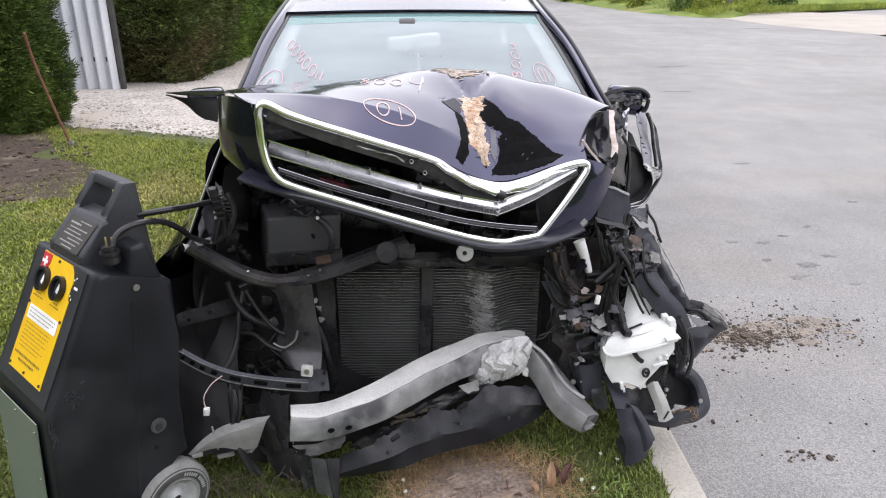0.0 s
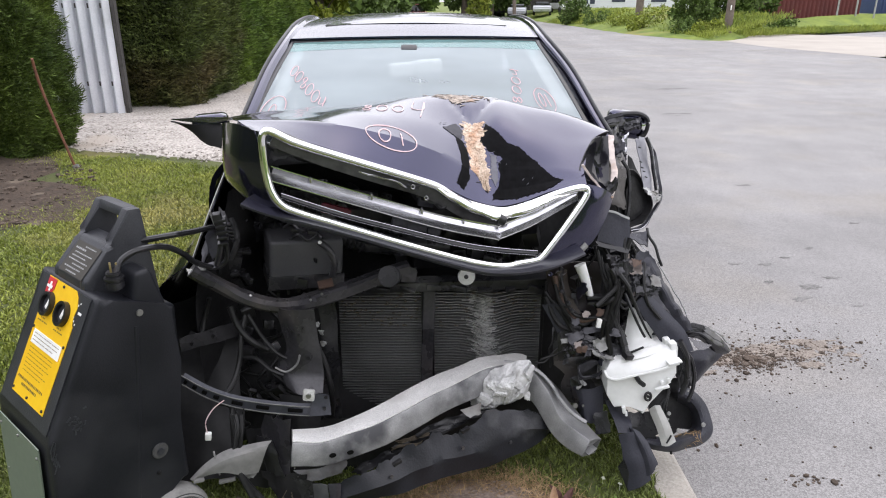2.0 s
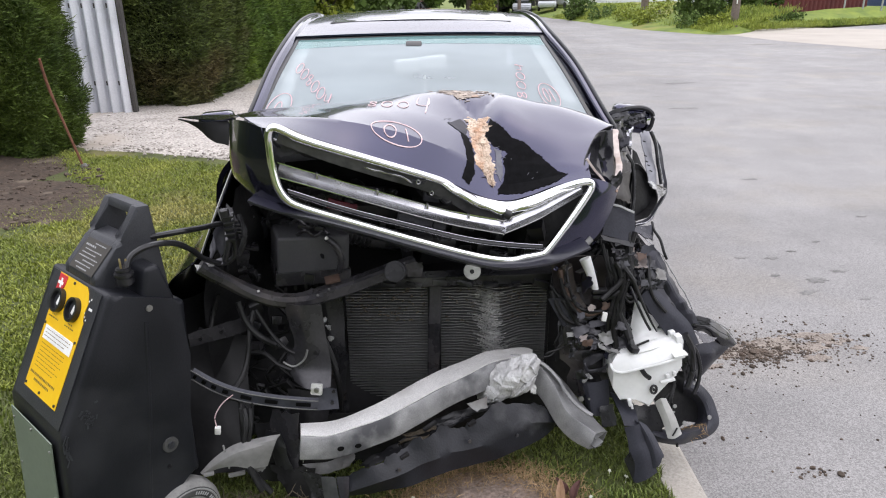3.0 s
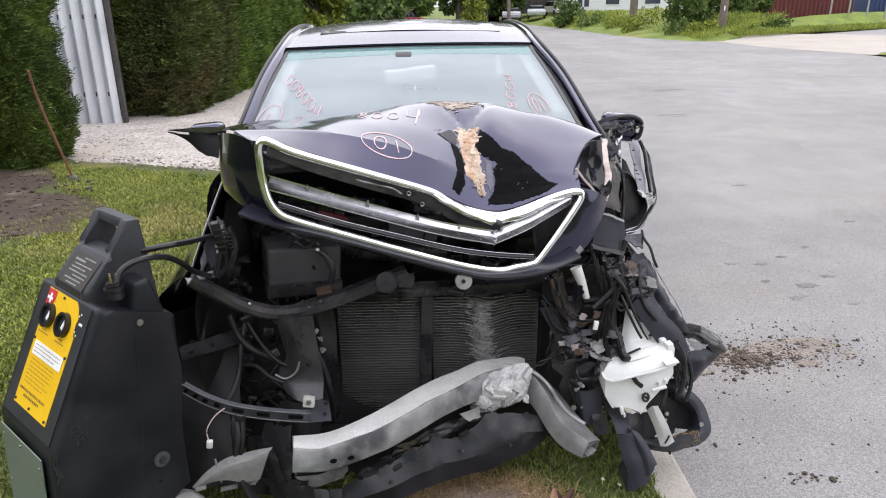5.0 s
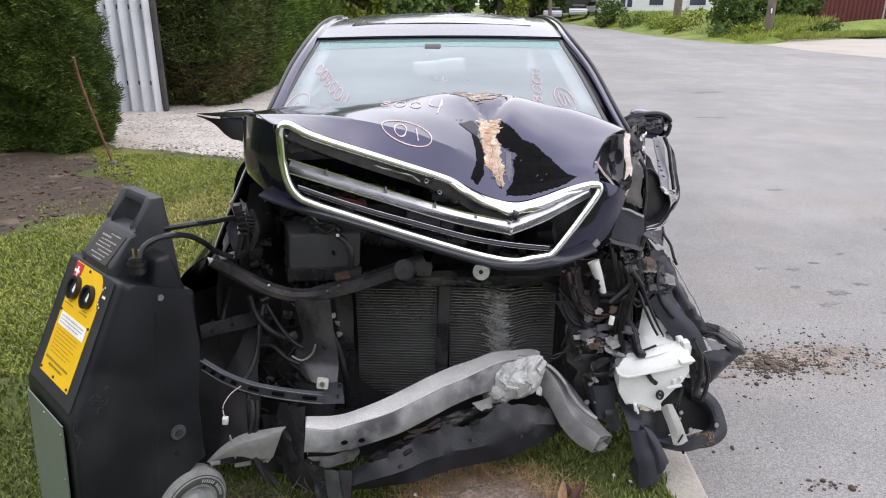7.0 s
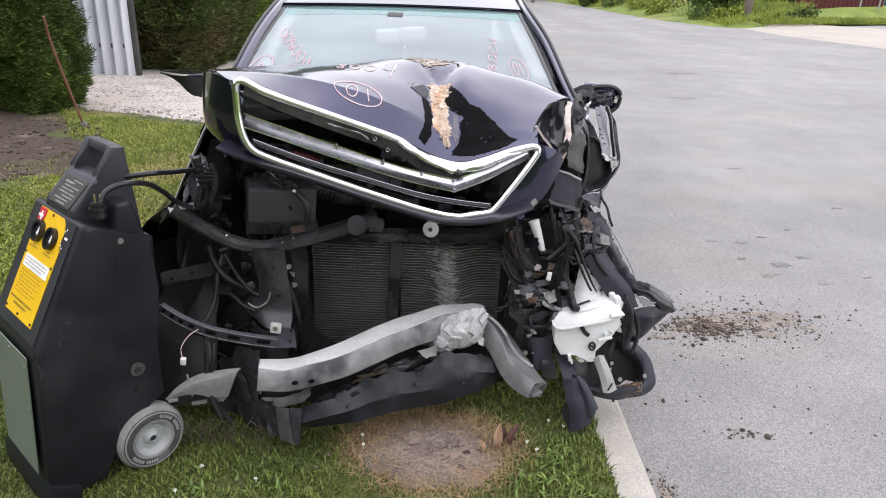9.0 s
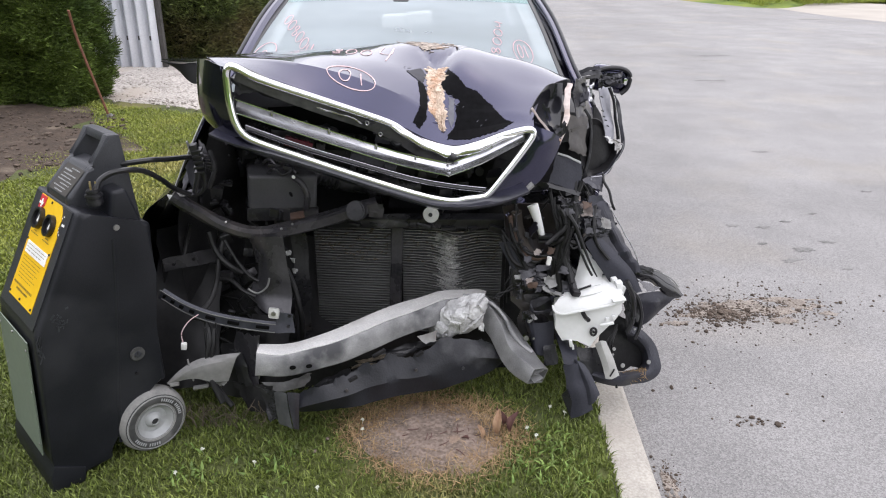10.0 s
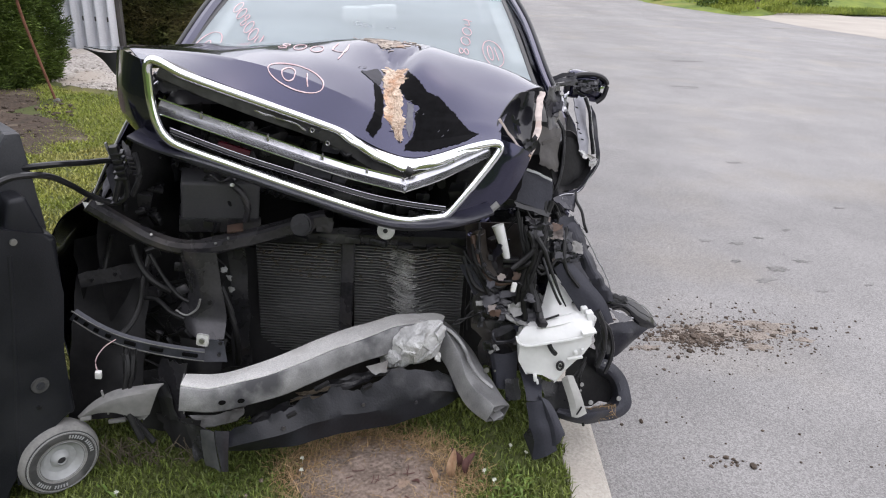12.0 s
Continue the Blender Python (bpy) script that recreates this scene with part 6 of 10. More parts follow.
# body sides, floor and tail
for sgn in (-1, 1):
    def side(y, z, out):
        c = -0.105 * (y - 2.25)
        return (c + sgn * out, y, z)
    b = bmesh.new()
    ys = [2.66, 3.2, 4.0, 5.0, 5.9, 6.5] if sgn < 0 else [2.95, 3.3, 4.0, 5.0, 5.9, 6.5]
    loft(b, [[side(y, 0.98, 0.80 - 0.02 * (y > 5.5)) for y in ys], [side(y, 0.86, 0.885 - 0.03 * (y > 5.5)) for y in ys], [side(y, 0.55, 0.90 - 0.03 * (y > 6.2)) for y in ys], [side(y, 0.22, 0.86 - 0.05 * (y > 6.2)) for y in ys]], 5, 5)
    thicken(b, 0.02)
    sd = cpart("body_side", b, M_PAINT, "black door panels and rear wing")
    b = bmesh.new()
    loft(b, [[side(y, 0.975, 0.775) for y in (3.0, 3.8, 4.6, 5.3)], [side(y, 0.80, 0.800) for y in (3.0, 3.8, 4.6, 5.3)], [side(y, 0.30, 0.800) for y in (3.0, 3.8, 4.6, 5.3)]], 4, 3)
    thicken(b, 0.008)
    cpart("door_trim", b, M_SEAT, "dark grey inner door trim", sd)
    b = bmesh.new()
    loft(b, [[side(y, 0.97, 0.79) for y in (3.0, 3.8, 4.6, 5.3)], [side(y, z, w if sgn < 0 else 0.68) for y, z, w in ((3.3, 1.24, 0.64), (3.8, 1.41, 0.585), (4.6, 1.41, 0.525), (5.1, 1.27, 0.51))]], 5, 4)
    thicken(b, 0.005)
    cpart("side_window", b, M_DARKGLASS, "dark side glass", sd)
    for y, lab in ((2.62 if sgn < 0 else 3.0, "front"), (5.45, "rear")):
        c = side(y, 0.31, 0.80 if y > 5 or sgn < 0 else 0.70)
        b = bmesh.new()
        disc(b, 0.31, 0.2, pose(*c, 0, 90, 6), 32, 0.04)
        w = cpart("wheel", b, M_TYREDARK, "black road tyre on a dull rim")
        b = bmesh.new()
        disc(b, 0.20, 0.21, pose(*c, 0, 90, 6), 24, 0.02)
        cpart("rim", b, M_GREY_METAL, "", w)
b = bmesh.new()
loft(b, [[(-0.86 - 0.105 * 2.6, 5.3, 1.0), (-0.33, 5.4, 1.04), (0.45, 5.4, 1.0)], [(-1.18, 6.3, 1.02), (-0.42, 6.4, 1.05), (0.36, 6.4, 1.02)], [(-1.2, 6.58, 0.9), (-0.45, 6.68, 0.92), (0.34, 6.62, 0.9)], [(-1.2, 6.6, 0.3), (-0.45, 6.7, 0.3), (0.34, 6.64, 0.3)]], 6, 5)
thicken(b, -0.01)
cpart("tail", b, M_PAINT, "black boot lid and rear bumper")
b = bmesh.new()
loft(b, [[(-1.1, 5.05, 1.02), (-0.3, 5.4, 1.05), (0.42, 5.05, 1.02)], [(-0.78, 4.95, 1.375), (-0.23, 5.0, 1.41), (0.34, 5.0, 1.38)]], 6, 4)
cpart("rear_window", b, M_DARKGLASS)
b = bmesh.new()
box(b, (1.5, 3.6, 0.05), pose(-0.28, 4.8, 0.2, 0, 0, 6), 0.01)
cpart("floor_pan", b, M_DARK)
b = bmesh.new()
crumple(b, (-0.88, 2.34, 0.50), (0.46, 2.40, 0.50), (0.46, 2.37, 0.02), (-0.86, 2.14, 0.02), 24, 8, 0.012, 5, 19)
cpart("lower_shield", b, M_DARK, "grimy black lower shield")
b = bmesh.new()
crumple(b, (-0.52, 2.0, 0.19), (0.44, 2.25, 0.19), (0.44, 2.22, 0.008), (-0.52, 1.96, 0.008), 24, 7, 0.012, 7, 18)
cpart("lower_shield", b, M_DARK, "grimy black lower shield")
RB = random.Random(55)
for i in range(70):
    x, y, z = RB.uniform(-0.80, -0.42), RB.uniform(2.03, 2.25), RB.uniform(0.18, 0.74)
    sz = RB.uniform(0.012, 0.05)
    b = bmesh.new()
    if i % 3:
        box(b, (sz, sz * 0.5, sz * RB.uniform(0.4, 1.4)), pose(x, y, z, RB.uniform(-30, 30), RB.uniform(-30, 30), RB.uniform(-40, 40)), sz * 0.1)
        cpart("engine_piece", b, RB.choice([M_BLACK, M_BLACK_METAL, M_BLACK_WORN, M_DARK]))
    else:
        tube(b, [(x, y, z), (x + RB.uniform(-0.07, 0.07), y - 0.02, z - 0.04), (x + RB.uniform(-0.1, 0.1), y - 0.01, z - 0.10), (x + RB.uniform(-0.1, 0.1), y, z - 0.14)], RB.uniform(0.003, 0.008), 6, 5)
        cpart("wire", b, M_RUBBER)
for i in range(60):
    x, z = RB.uniform(-0.62, 0.40), RB.uniform(0.72, 0.92)
    y = 2.34 + RB.random() * 0.2
    sz = RB.uniform(0.02, 0.06)
    b = bmesh.new()
    box(b, (sz, sz, sz * RB.uniform(0.5, 1.2)), pose(x, y, z - 0.1 * (x > -0.2), RB.uniform(-20, 20), RB.uniform(-20, 20), RB.uniform(-40, 40)), sz * 0.12)
    cpart("engine_piece", b, RB.choice([M_BLACK, M_BLACK_METAL, M_BLACK_WORN]))
b = bmesh.new()
box(b, (1.62, 0.05, 0.95), pose(-0.05, 2.86, 0.52, 0, 0, 6), 0.01)
cpart("firewall", b, M_DARK, "grimy black firewall")

# left flank of the engine bay
b = bmesh.new()
loft(b, [[(-0.70, 2.22, 1.06), (-0.745, 2.10, 0.92), (-0.80, 2.02, 0.79), (-0.90, 1.99, 0.70), (-0.985, 2.02, 0.50), (-0.985, 2.06, 0.16)],
         [(-0.74, 2.45, 1.07), (-0.79, 2.42, 0.94), (-0.86, 2.38, 0.81), (-0.94, 2.36, 0.70), (-1.0, 2.38, 0.50), (-1.0, 2.40, 0.16)],
         [(-0.80, 2.70, 1.02), (-0.87, 2.70, 0.92), (-0.92, 2.70, 0.81), (-0.95, 2.70, 0.70), (-0.97, 2.70, 0.50), (-0.95, 2.70, 0.32)]], 6, 6, 0.004, 7)
thicken(b, 0.004)
fl = cpart("fender", b, M_PAINT, "black front fender folded open")
# Thin steel strip stands in for the highlight on the fender's edge.
b = bmesh.new()
sweep(b, spline([(-0.702, 2.215, 1.06), (-0.742, 2.10, 0.93), (-0.785, 2.015, 0.795)], 6), ring(0.003, 0.0045, 6))
cpart("bright_edge", b, M_STEEL, "fender edge's highlight, drawn as a thin steel strip", fl)
b = bmesh.new()
crumple(b, (-0.90, 2.06, 0.62), (-0.70, 2.35, 0.62), (-0.66, 2.4, 0.10), (-0.90, 2.08, 0.08), 10, 10, 0.02, 6, 21)
cpart("wheel_liner", b, M_DARK, "black wheel arch liner")
b = bmesh.new()
loft(b, [[(-0.70, 2.15, 0.98), (-0.68, 2.3, 0.98), (-0.66, 2.7, 0.96)], [(-0.72, 2.08, 0.83), (-0.67, 2.25, 0.80), (-0.64, 2.7, 0.78)], [(-0.78, 2.0, 0.72), (-0.70, 2.2, 0.66), (-0.64, 2.7, 0.6)], [(-0.80, 2.02, 0.35), (-0.70, 2.25, 0.32), (-0.6, 2.7, 0.3)]], 6, 6, 0.012, 8)
cpart("inner_wing", b, M_DARK, "dirty inner wing panel")
# hinge bracket behind the fender edge
b = bmesh.new()
crumple(b, (-0.735, 2.02, 0.87), (-0.69, 2.02, 0.95), (-0.675, 2.03, 0.86), (-0.72, 2.0, 0.80), 5, 6, 0.008, 20, 22)
cpart("bracket", b, M_BRACKET, "dull grey bracket behind the fender edge")

# upper radiator support: bent tube across the bay
b = bmesh.new()
sweep(b, spline([(-0.765, 1.94, 0.79), (-0.72, 1.955, 0.75), (-0.665, 1.98, 0.702), (-0.60, 1.99, 0.665), (-0.535, 2.0, 0.643), (-0.47, 2.02, 0.637), (-0.42, 2.05, 0.638)], 6), rect(0.055, 0.040, 0.012))
ts = cpart("radiator_support", b, M_BLACK_METAL, "bent black radiator support bar")
b = bmesh.new()
sweep(b, spline([(-0.47, 2.03, 0.632), (-0.40, 2.07, 0.640), (-0.33, 2.11, 0.648), (-0.26, 2.15, 0.66), (-0.18, 2.18, 0.68), (-0.115, 2.2, 0.695)], 6), rect(0.05, 0.046, 0.008))
cpart("support_end", b, M_BLACK_METAL, "", ts)
for x, y, z in [(-0.424, 2.015, 0.655), (-0.39, 2.035, 0.667), (-0.60, 1.965, 0.692)]:
    b = bmesh.new()
    disc(b, 0.0045, 0.006, pose(x, y, z, 40, 0, 10), 8, 0.001)
    cpart("bolt", b, M_STEEL, "", ts)
b = bmesh.new()
disc(b, 0.036, 0.04, pose(*(-0.177, 2.130, 0.691), 70, 0, -10), 24, 0.006)
cp = cpart("filler_cap", b, M_BLACK_METAL, "round black cap")
b = bmesh.new()
crumple(b, (-0.14, 2.17, 0.69), (-0.09, 2.19, 0.70), (-0.09, 2.19, 0.655), (-0.14, 2.17, 0.65), 5, 5, 0.01, 25, 31)
cpart("cap_bracket", b, M_BLACK_METAL, "", cp)
b = bmesh.new()
box(b, (0.05, 0.04, 0.008), pose(*(-0.388, 2.100, 0.676), 14, -8, 15), 0.002)
cpart("clip", b, M_BROWN, "brown plastic clip")

# air filter box and intake
b = bmesh.new()
box(b, (0.25, 0.20, 0.135), Matrix.Translation(V((-0.517, 2.200, 0.722)) + V((0.02, 0.09, 0.005))) @ pose(0, 0, 0, 0, 4, 20), 0.014, 3)
ab = cpart("air_filter_box", b, mat("matt_grey_black_lid", (0.066, 0.066, 0.072), (0.096, 0.096, 0.103), rough=0.45, scale=8, bump=0.15, bscale=200), "matt black air filter box")
b = bmesh.new()
box(b, (0.262, 0.212, 0.05), Matrix.Translation(V((-0.523, 2.200, 0.645)) + V((0.02, 0.09, 0.0))) @ pose(0, 0, 0, 0, 4, 20), 0.006)
cpart("flange", b, M_BLACK_METAL, "", ab)
for k in range(6):
    b = bmesh.new()
    sweep(b, [V((-0.601, 2.170, 0.609)).lerp(V((-0.434, 2.220, 0.622)), k / 5), V((-0.602, 2.170, 0.592)).lerp(V((-0.435, 2.220, 0.605)), k / 5)], rect(0.004, 0.01))
    cpart("rib", b, M_BLACK_WORN, "", ab)
for pts, r in ((((-0.544, 2.240, 0.827), (-0.511, 2.220, 0.849), (-0.474, 2.200, 0.828), (-0.444, 2.220, 0.829), (-0.408, 2.200, 0.804)), 0.006), (((-0.518, 2.200, 0.800), (-0.482, 2.180, 0.822), (-0.454, 2.180, 0.802), (-0.426, 2.200, 0.816)), 0.005), (((-0.416, 2.180, 0.795), (-0.382, 2.170, 0.770), (-0.366, 2.170, 0.722), (-0.378, 2.180, 0.672)), 0.012), (((-0.637, 2.280, 0.814), (-0.622, 2.270, 0.847), (-0.594, 2.260, 0.869), (-0.567, 2.260, 0.873)), 0.006), (((-0.769, 2.200, 0.898), (-0.731, 2.200, 0.869), (-0.701, 2.220, 0.882), (-0.674, 2.240, 0.902)), 0.008), (((-0.719, 2.200, 0.839), (-0.702, 2.200, 0.859), (-0.685, 2.220, 0.857), (-0.668, 2.240, 0.854)), 0.004)):
    b = bmesh.new()
    tube(b, pts, r, 8, 6)
    cpart("hose", b, M_BLACK_METAL)
b = bmesh.new()
disc(b, 0.036, 0.09, pose(*(-0.684, 2.340, 0.790), 20, 0, 10), 20, 0.008)
cpart("reservoir", b, M_BRACKET, "round dull grey reservoir")
b = bmesh.new()
bmesh.ops.create_uvsphere(b, u_segments=20, v_segments=12, radius=0.055, matrix=pose(*(-0.581, 2.420, 0.786)))
cpart("servo", b, M_BLACK_METAL, "round black brake servo")
for c, sz in (((-0.688, 2.300, 0.885), (0.02, 0.02, 0.018)), ((-0.703, 2.260, 0.860), (0.018, 0.02, 0.014)), ((-0.497, 2.200, 0.832), (0.03, 0.02, 0.014)), ((-0.441, 2.200, 0.824), (0.03, 0.02, 0.016)), ((-0.466, 2.220, 0.841), (0.026, 0.02, 0.012)), ((-0.633, 2.100, 0.686), (0.010, 0.01, 0.016)), ((-0.705, 2.150, 0.737), (0.06, 0.03, 0.05)), ((-0.689, 2.200, 0.763), (0.07, 0.05, 0.01))):
    b = bmesh.new()
    box(b, sz, pose(*c, 12, 14, 18), min(sz) * 0.2)
    cpart("engine_piece", b, M_BLACK_METAL)
for k, (c0, c1, c2, c3, m) in enumerate([((-0.753, 2.020, 0.832), (-0.718, 2.080, 0.896), (-0.724, 2.040, 0.831), (-0.750, 1.980, 0.782), M_BRACKET), ((-0.755, 1.950, 0.797), (-0.717, 1.940, 0.801), (-0.719, 1.930, 0.790), (-0.750, 1.940, 0.786), M_DUSTY), ((-0.742, 1.960, 0.793), (-0.685, 1.970, 0.804), (-0.681, 1.950, 0.790), (-0.733, 1.940, 0.786), M_BRACKET), ((-0.702, 2.060, 0.954), (-0.682, 2.060, 0.939), (-0.656, 2.040, 0.868), (-0.675, 2.030, 0.864), M_BLACK_METAL)]):
    b = bmesh.new()
    crumple(b, c0, c1, c2, c3, 6, 6, 0.005, 30, 760 + k, 0.05)
    cpart("bracket", b, m, "dull bracket behind the fender edge", sharp=14)
for k in range(6):
    b = bmesh.new()
    box(b, (0.02, 0.02, 0.006), pose(*[a + d * k for a, d in zip((-0.670, 2.030, 0.908), (0.004, 0.0, -0.012))], 0, 10, 20), 0.0015)
    cpart("bracket_rib", b, M_BLACK_METAL)
b = bmesh.new()
pth = spline([(-0.40, 2.33, 0.77), (-0.33, 2.36, 0.745), (-0.24, 2.39, 0.72), (-0.10, 2.42, 0.70), (0.02, 2.45, 0.69)], 10)
rings_ = sweep(b, pth, ring(0.042, n=14), scale=lambda k: 1 + (0.09 * math.sin(k * 130) if k < 0.4 else 0))
cpart("intake_hose", b, M_BLACK_METAL, "ribbed black intake hose")
b = bmesh.new()
disc(b, 0.006, 0.012, pose(*(-0.409, 2.160, 0.801), 70, 0, 0), 10, 0.001)
cpart("connector", b, M_WHITE, "small white connector")
for k, (x, y, z, sx, sy, sz) in enumerate([(-0.56, 2.40, 0.86, 0.12, 0.1, 0.10), (-0.46, 2.44, 0.86, 0.14, 0.1, 0.07), (-0.30, 2.55, 0.70, 0.30, 0.2, 0.30), (0.05, 2.6, 0.72, 0.40, 0.22, 0.26), (0.32, 2.55, 0.70, 0.2, 0.2, 0.3), (-0.62, 2.30, 0.88, 0.07, 0.08, 0.09)]):
    b = bmesh.new()
    box(b, (sx, sy, sz), pose(x, y, z, 4 * k, 5, 8 * k), 0.02, 2)
    for q in range(3):
        disc(b, 0.018, 0.03, pose(x - sx * 0.3 + 0.3 * sx * q, y - sy * 0.5, z + sz * 0.2, 80, 0, 0), 10, 0.003)
    cpart("engine_cover", b, M_DARK, "grimy black engine casing")
b = bmesh.new()
disc(b, 0.05, 0.1, pose(-0.60, 2.38, 0.90, 60, 0, 20), 18, 0.01)
cpart("reservoir", b, M_BLACK_WORN, "round black reservoir")

# radiator with fins in two cores
rad = cpart("radiator", (lambda q: (box(q, (0.76, 0.03, 0.56), pose(-0.005, 2.30, 0.33), 0.004), q)[1])(bmesh.new()), M_DARK, "black radiator with bent fins")
rf = random.Random(5)
for x0, x1, nf, bent in ((-0.375, -0.075, 46, 0.0), (-0.028, 0.36, 46, 1.0)):
    b = bmesh.new()
    for i in range(nf):
        z = 0.075 + 0.505 * i / (nf - 1)
        line = []
        for j in range(15):
            u = j / 14
            x = x0 + (x1 - x0) * u
            y, zz = 2.277, z
            if bent:
                k = math.exp(-((x - 0.17) / 0.06) ** 2)
                y -= 0.035 * k * (0.5 + 0.5 * math.sin(6.0 * z))
                zz += 0.016 * k * math.sin(10 * x + 3 * z) - 0.02 * k * math.sin(math.pi * min(1, max(0, (z - 0.2) / 0.4))) + 0.004 * noise.noise(V((x * 30, z * 40, 0)))
            else:
                zz += 0.0016 * noise.noise(V((x * 20, z * 50, 0)))
            line.append(V((x, y, zz)))
        sweep(b, line, [(-0.010, -0.0015), (0.010, -0.0015), (0.010, 0.0015), (-0.010, 0.0015)])
    cpart("fin_pack", b, M_FIN, "thin grey cooling fins", rad, smooth=False)["kind"] = "stuff"
# Bent fins catching the sky, with that brightness painted on.
b = bmesh.new()
for i in range(22, 132):
    z = 0.075 + 0.505 * i / 135
    for rep_ in range(3):
        c = 0.165 + 0.02 * math.sin(z * 9) + rf.gauss(0, 0.020)
        half = rf.uniform(0.010, 0.030)
        line = []
        for q in (-1, -0.6, -0.2, 0.2, 0.6, 1):
            x = c + half * q
            k = math.exp(-((x - 0.17) / 0.06) ** 2)
            line.append(V((x, 2.271 - 0.035 * k * (0.5 + 0.5 * math.sin(6.0 * z)), z + 0.016 * k * math.sin(10 * x + 3 * z) - 0.02 * k * math.sin(math.pi * min(1, max(0, (z - 0.2) / 0.4))) + 0.005 * noise.noise(V((x * 40, z * 60, 0))))))
        sweep(b, line, [(-0.006, -0.0006), (0.006, -0.0006), (0.006, 0.0006), (-0.006, 0.0006)])
cpart("bent_fin_patch", b, M_FINSKYLIT, "bent cooling fins, coloured bright for caught sky light", rad, smooth=False)["kind"] = "stuff"
b = bmesh.new()
for i in range(160):
    x, z = rf.choice((rf.uniform(-0.37, -0.08), rf.uniform(-0.02, 0.34))), rf.uniform(0.44, 0.58)
    box(b, (rf.uniform(0.004, 0.014), 0.004, 0.003), pose(x, 2.266 - 0.02 * math.exp(-((x - 0.17) / 0.06) ** 2), z, rf.uniform(-30, 30), rf.uniform(-30, 30), rf.uniform(-20, 20)))
cpart("caught_grit", b, M_SOILED, "dry grit caught in the fins", rad, smooth=False)["kind"] = "stuff"
b = bmesh.new()
sweep(b, spline([(-0.045, 2.255, 0.63), (-0.05, 2.25, 0.45), (-0.056, 2.25, 0.28), (-0.06, 2.24, 0.08)], 4), rect(0.045, 0.02, 0.004), up=(0, -1, 0))
cpart("strut", b, M_BLACK_METAL, "upright black strut", rad)
b = bmesh.new()
box(b, (0.86, 0.05, 0.04), pose(0.05, 2.255, 0.615, 10, -2, 0), 0.006)
for k in range(9):
    box(b, (rf.uniform(0.02, 0.06), 0.03, rf.uniform(0.01, 0.03)), pose(-0.3 + 0.09 * k, 2.235, 0.60 + 0.008 * rf.random(), rf.uniform(-20, 20), rf.uniform(-20, 20), rf.uniform(-20, 20)), 0.002)
cpart("top_tank", b, M_BLACK_WORN, "", rad)
b = bmesh.new()
disc(b, 0.030, 0.022, pose(0.085, 2.225, 0.652, 74, 0, 6), 28, 0.004)
pu = cpart("horn", b, M_HORN, "pale round metal disc with a dark centre")
b = bmesh.new()
disc(b, 0.008, 0.006, pose(0.084, 2.213, 0.655, 74, 0, 6), 12, 0.001)
cpart("nut", b, M_BLACK, "", pu)

# left post, headlamp bracket, struts and wiring
b = bmesh.new()
loft(b, [[(-0.525, 1.985, 0.645), (-0.47, 1.95, 0.65), (-0.405, 1.965, 0.648)],
         [(-0.515, 1.985, 0.57), (-0.46, 1.95, 0.57), (-0.40, 1.965, 0.57)],
         [(-0.50, 1.97, 0.50), (-0.45, 1.945, 0.50), (-0.39, 1.96, 0.49)],
         [(-0.53, 1.96, 0.445), (-0.46, 1.94, 0.43), (-0.385, 1.95, 0.42)],
         [(-0.50, 1.93, 0.39), (-0.45, 1.90, 0.375), (-0.385, 1.92, 0.37)]], 6, 6, 0.003, 10)
thicken(b, 0.004)
po = cpart("front_post", b, M_BLACK_METAL, "black pressed steel front post")
for x, z, r in [(-0.475, 0.58, 0.005), (-0.455, 0.565, 0.004), (-0.43, 0.485, 0.007), (-0.44, 0.59, 0.003)]:
    b = bmesh.new()
    # Dark disc on the surface in place of a shaded hole.
    disc(b, r, 0.004, pose(x, 1.943, z, 90, 0, 0), 10)
    cpart("hole", b, M_DARK, "", po)
b = bmesh.new()
tube(b, [(-0.535, 1.935, 0.455), (-0.50, 1.925, 0.445), (-0.465, 1.925, 0.47), (-0.452, 1.925, 0.505)], 0.0035, 6)
cpart("cut_edge", b, M_GREY_METAL, "bare curved cut edge", po)
b = bmesh.new()
br_line = spline([(-0.785, 1.80, 0.492), (-0.72, 1.80, 0.448), (-0.652, 1.80, 0.418), (-0.58, 1.805, 0.397), (-0.50, 1.81, 0.382), (-0.41, 1.815, 0.372), (-0.36, 1.82, 0.375)], 8)
sweep(b, br_line, [(-0.012, -0.02), (-0.004, -0.022), (-0.002, -0.016), (-0.002, 0.012), (-0.012, 0.018), (-0.016, 0.014)])
hb = cpart("headlamp_bracket", b, M_SLATE, "curved black bracket with slots")
for k, (i, w) in enumerate(((2, 0.010), (5, 0.014), (8, 0.016), (12, 0.018), (19, 0.034), (27, 0.040), (36, 0.046))):
    p = br_line[i]
    d = (br_line[i + 1] - br_line[i - 1]).normalized()
    b = bmesh.new()
    # Black box laid on the bracket paints the slot's inner shade.
    box(b, (w, 0.007, 0.012), pose(p.x, p.y + 0.0005, p.z - 0.002, 0, -math.degrees(math.asin(d.z)), math.degrees(math.atan2(d.y, d.x))), 0.003)
    cpart("slot", b, M_HOLESHADE, "", hb)
# Paler strips paint the light along the bracket's upper and lower edge.
for dz in (0.013, -0.018):
    b = bmesh.new()
    sweep(b, [q + V((0, 0.0005, dz)) for q in br_line], rect(0.003, 0.0025))
    cpart("lip", b, M_GREY_METAL, "", hb)
b = bmesh.new()
crumple(b, (-0.40, 1.81, 0.44), (-0.345, 1.815, 0.425), (-0.345, 1.82, 0.355), (-0.41, 1.81, 0.36), 5, 5, 0.006, 20, 41)
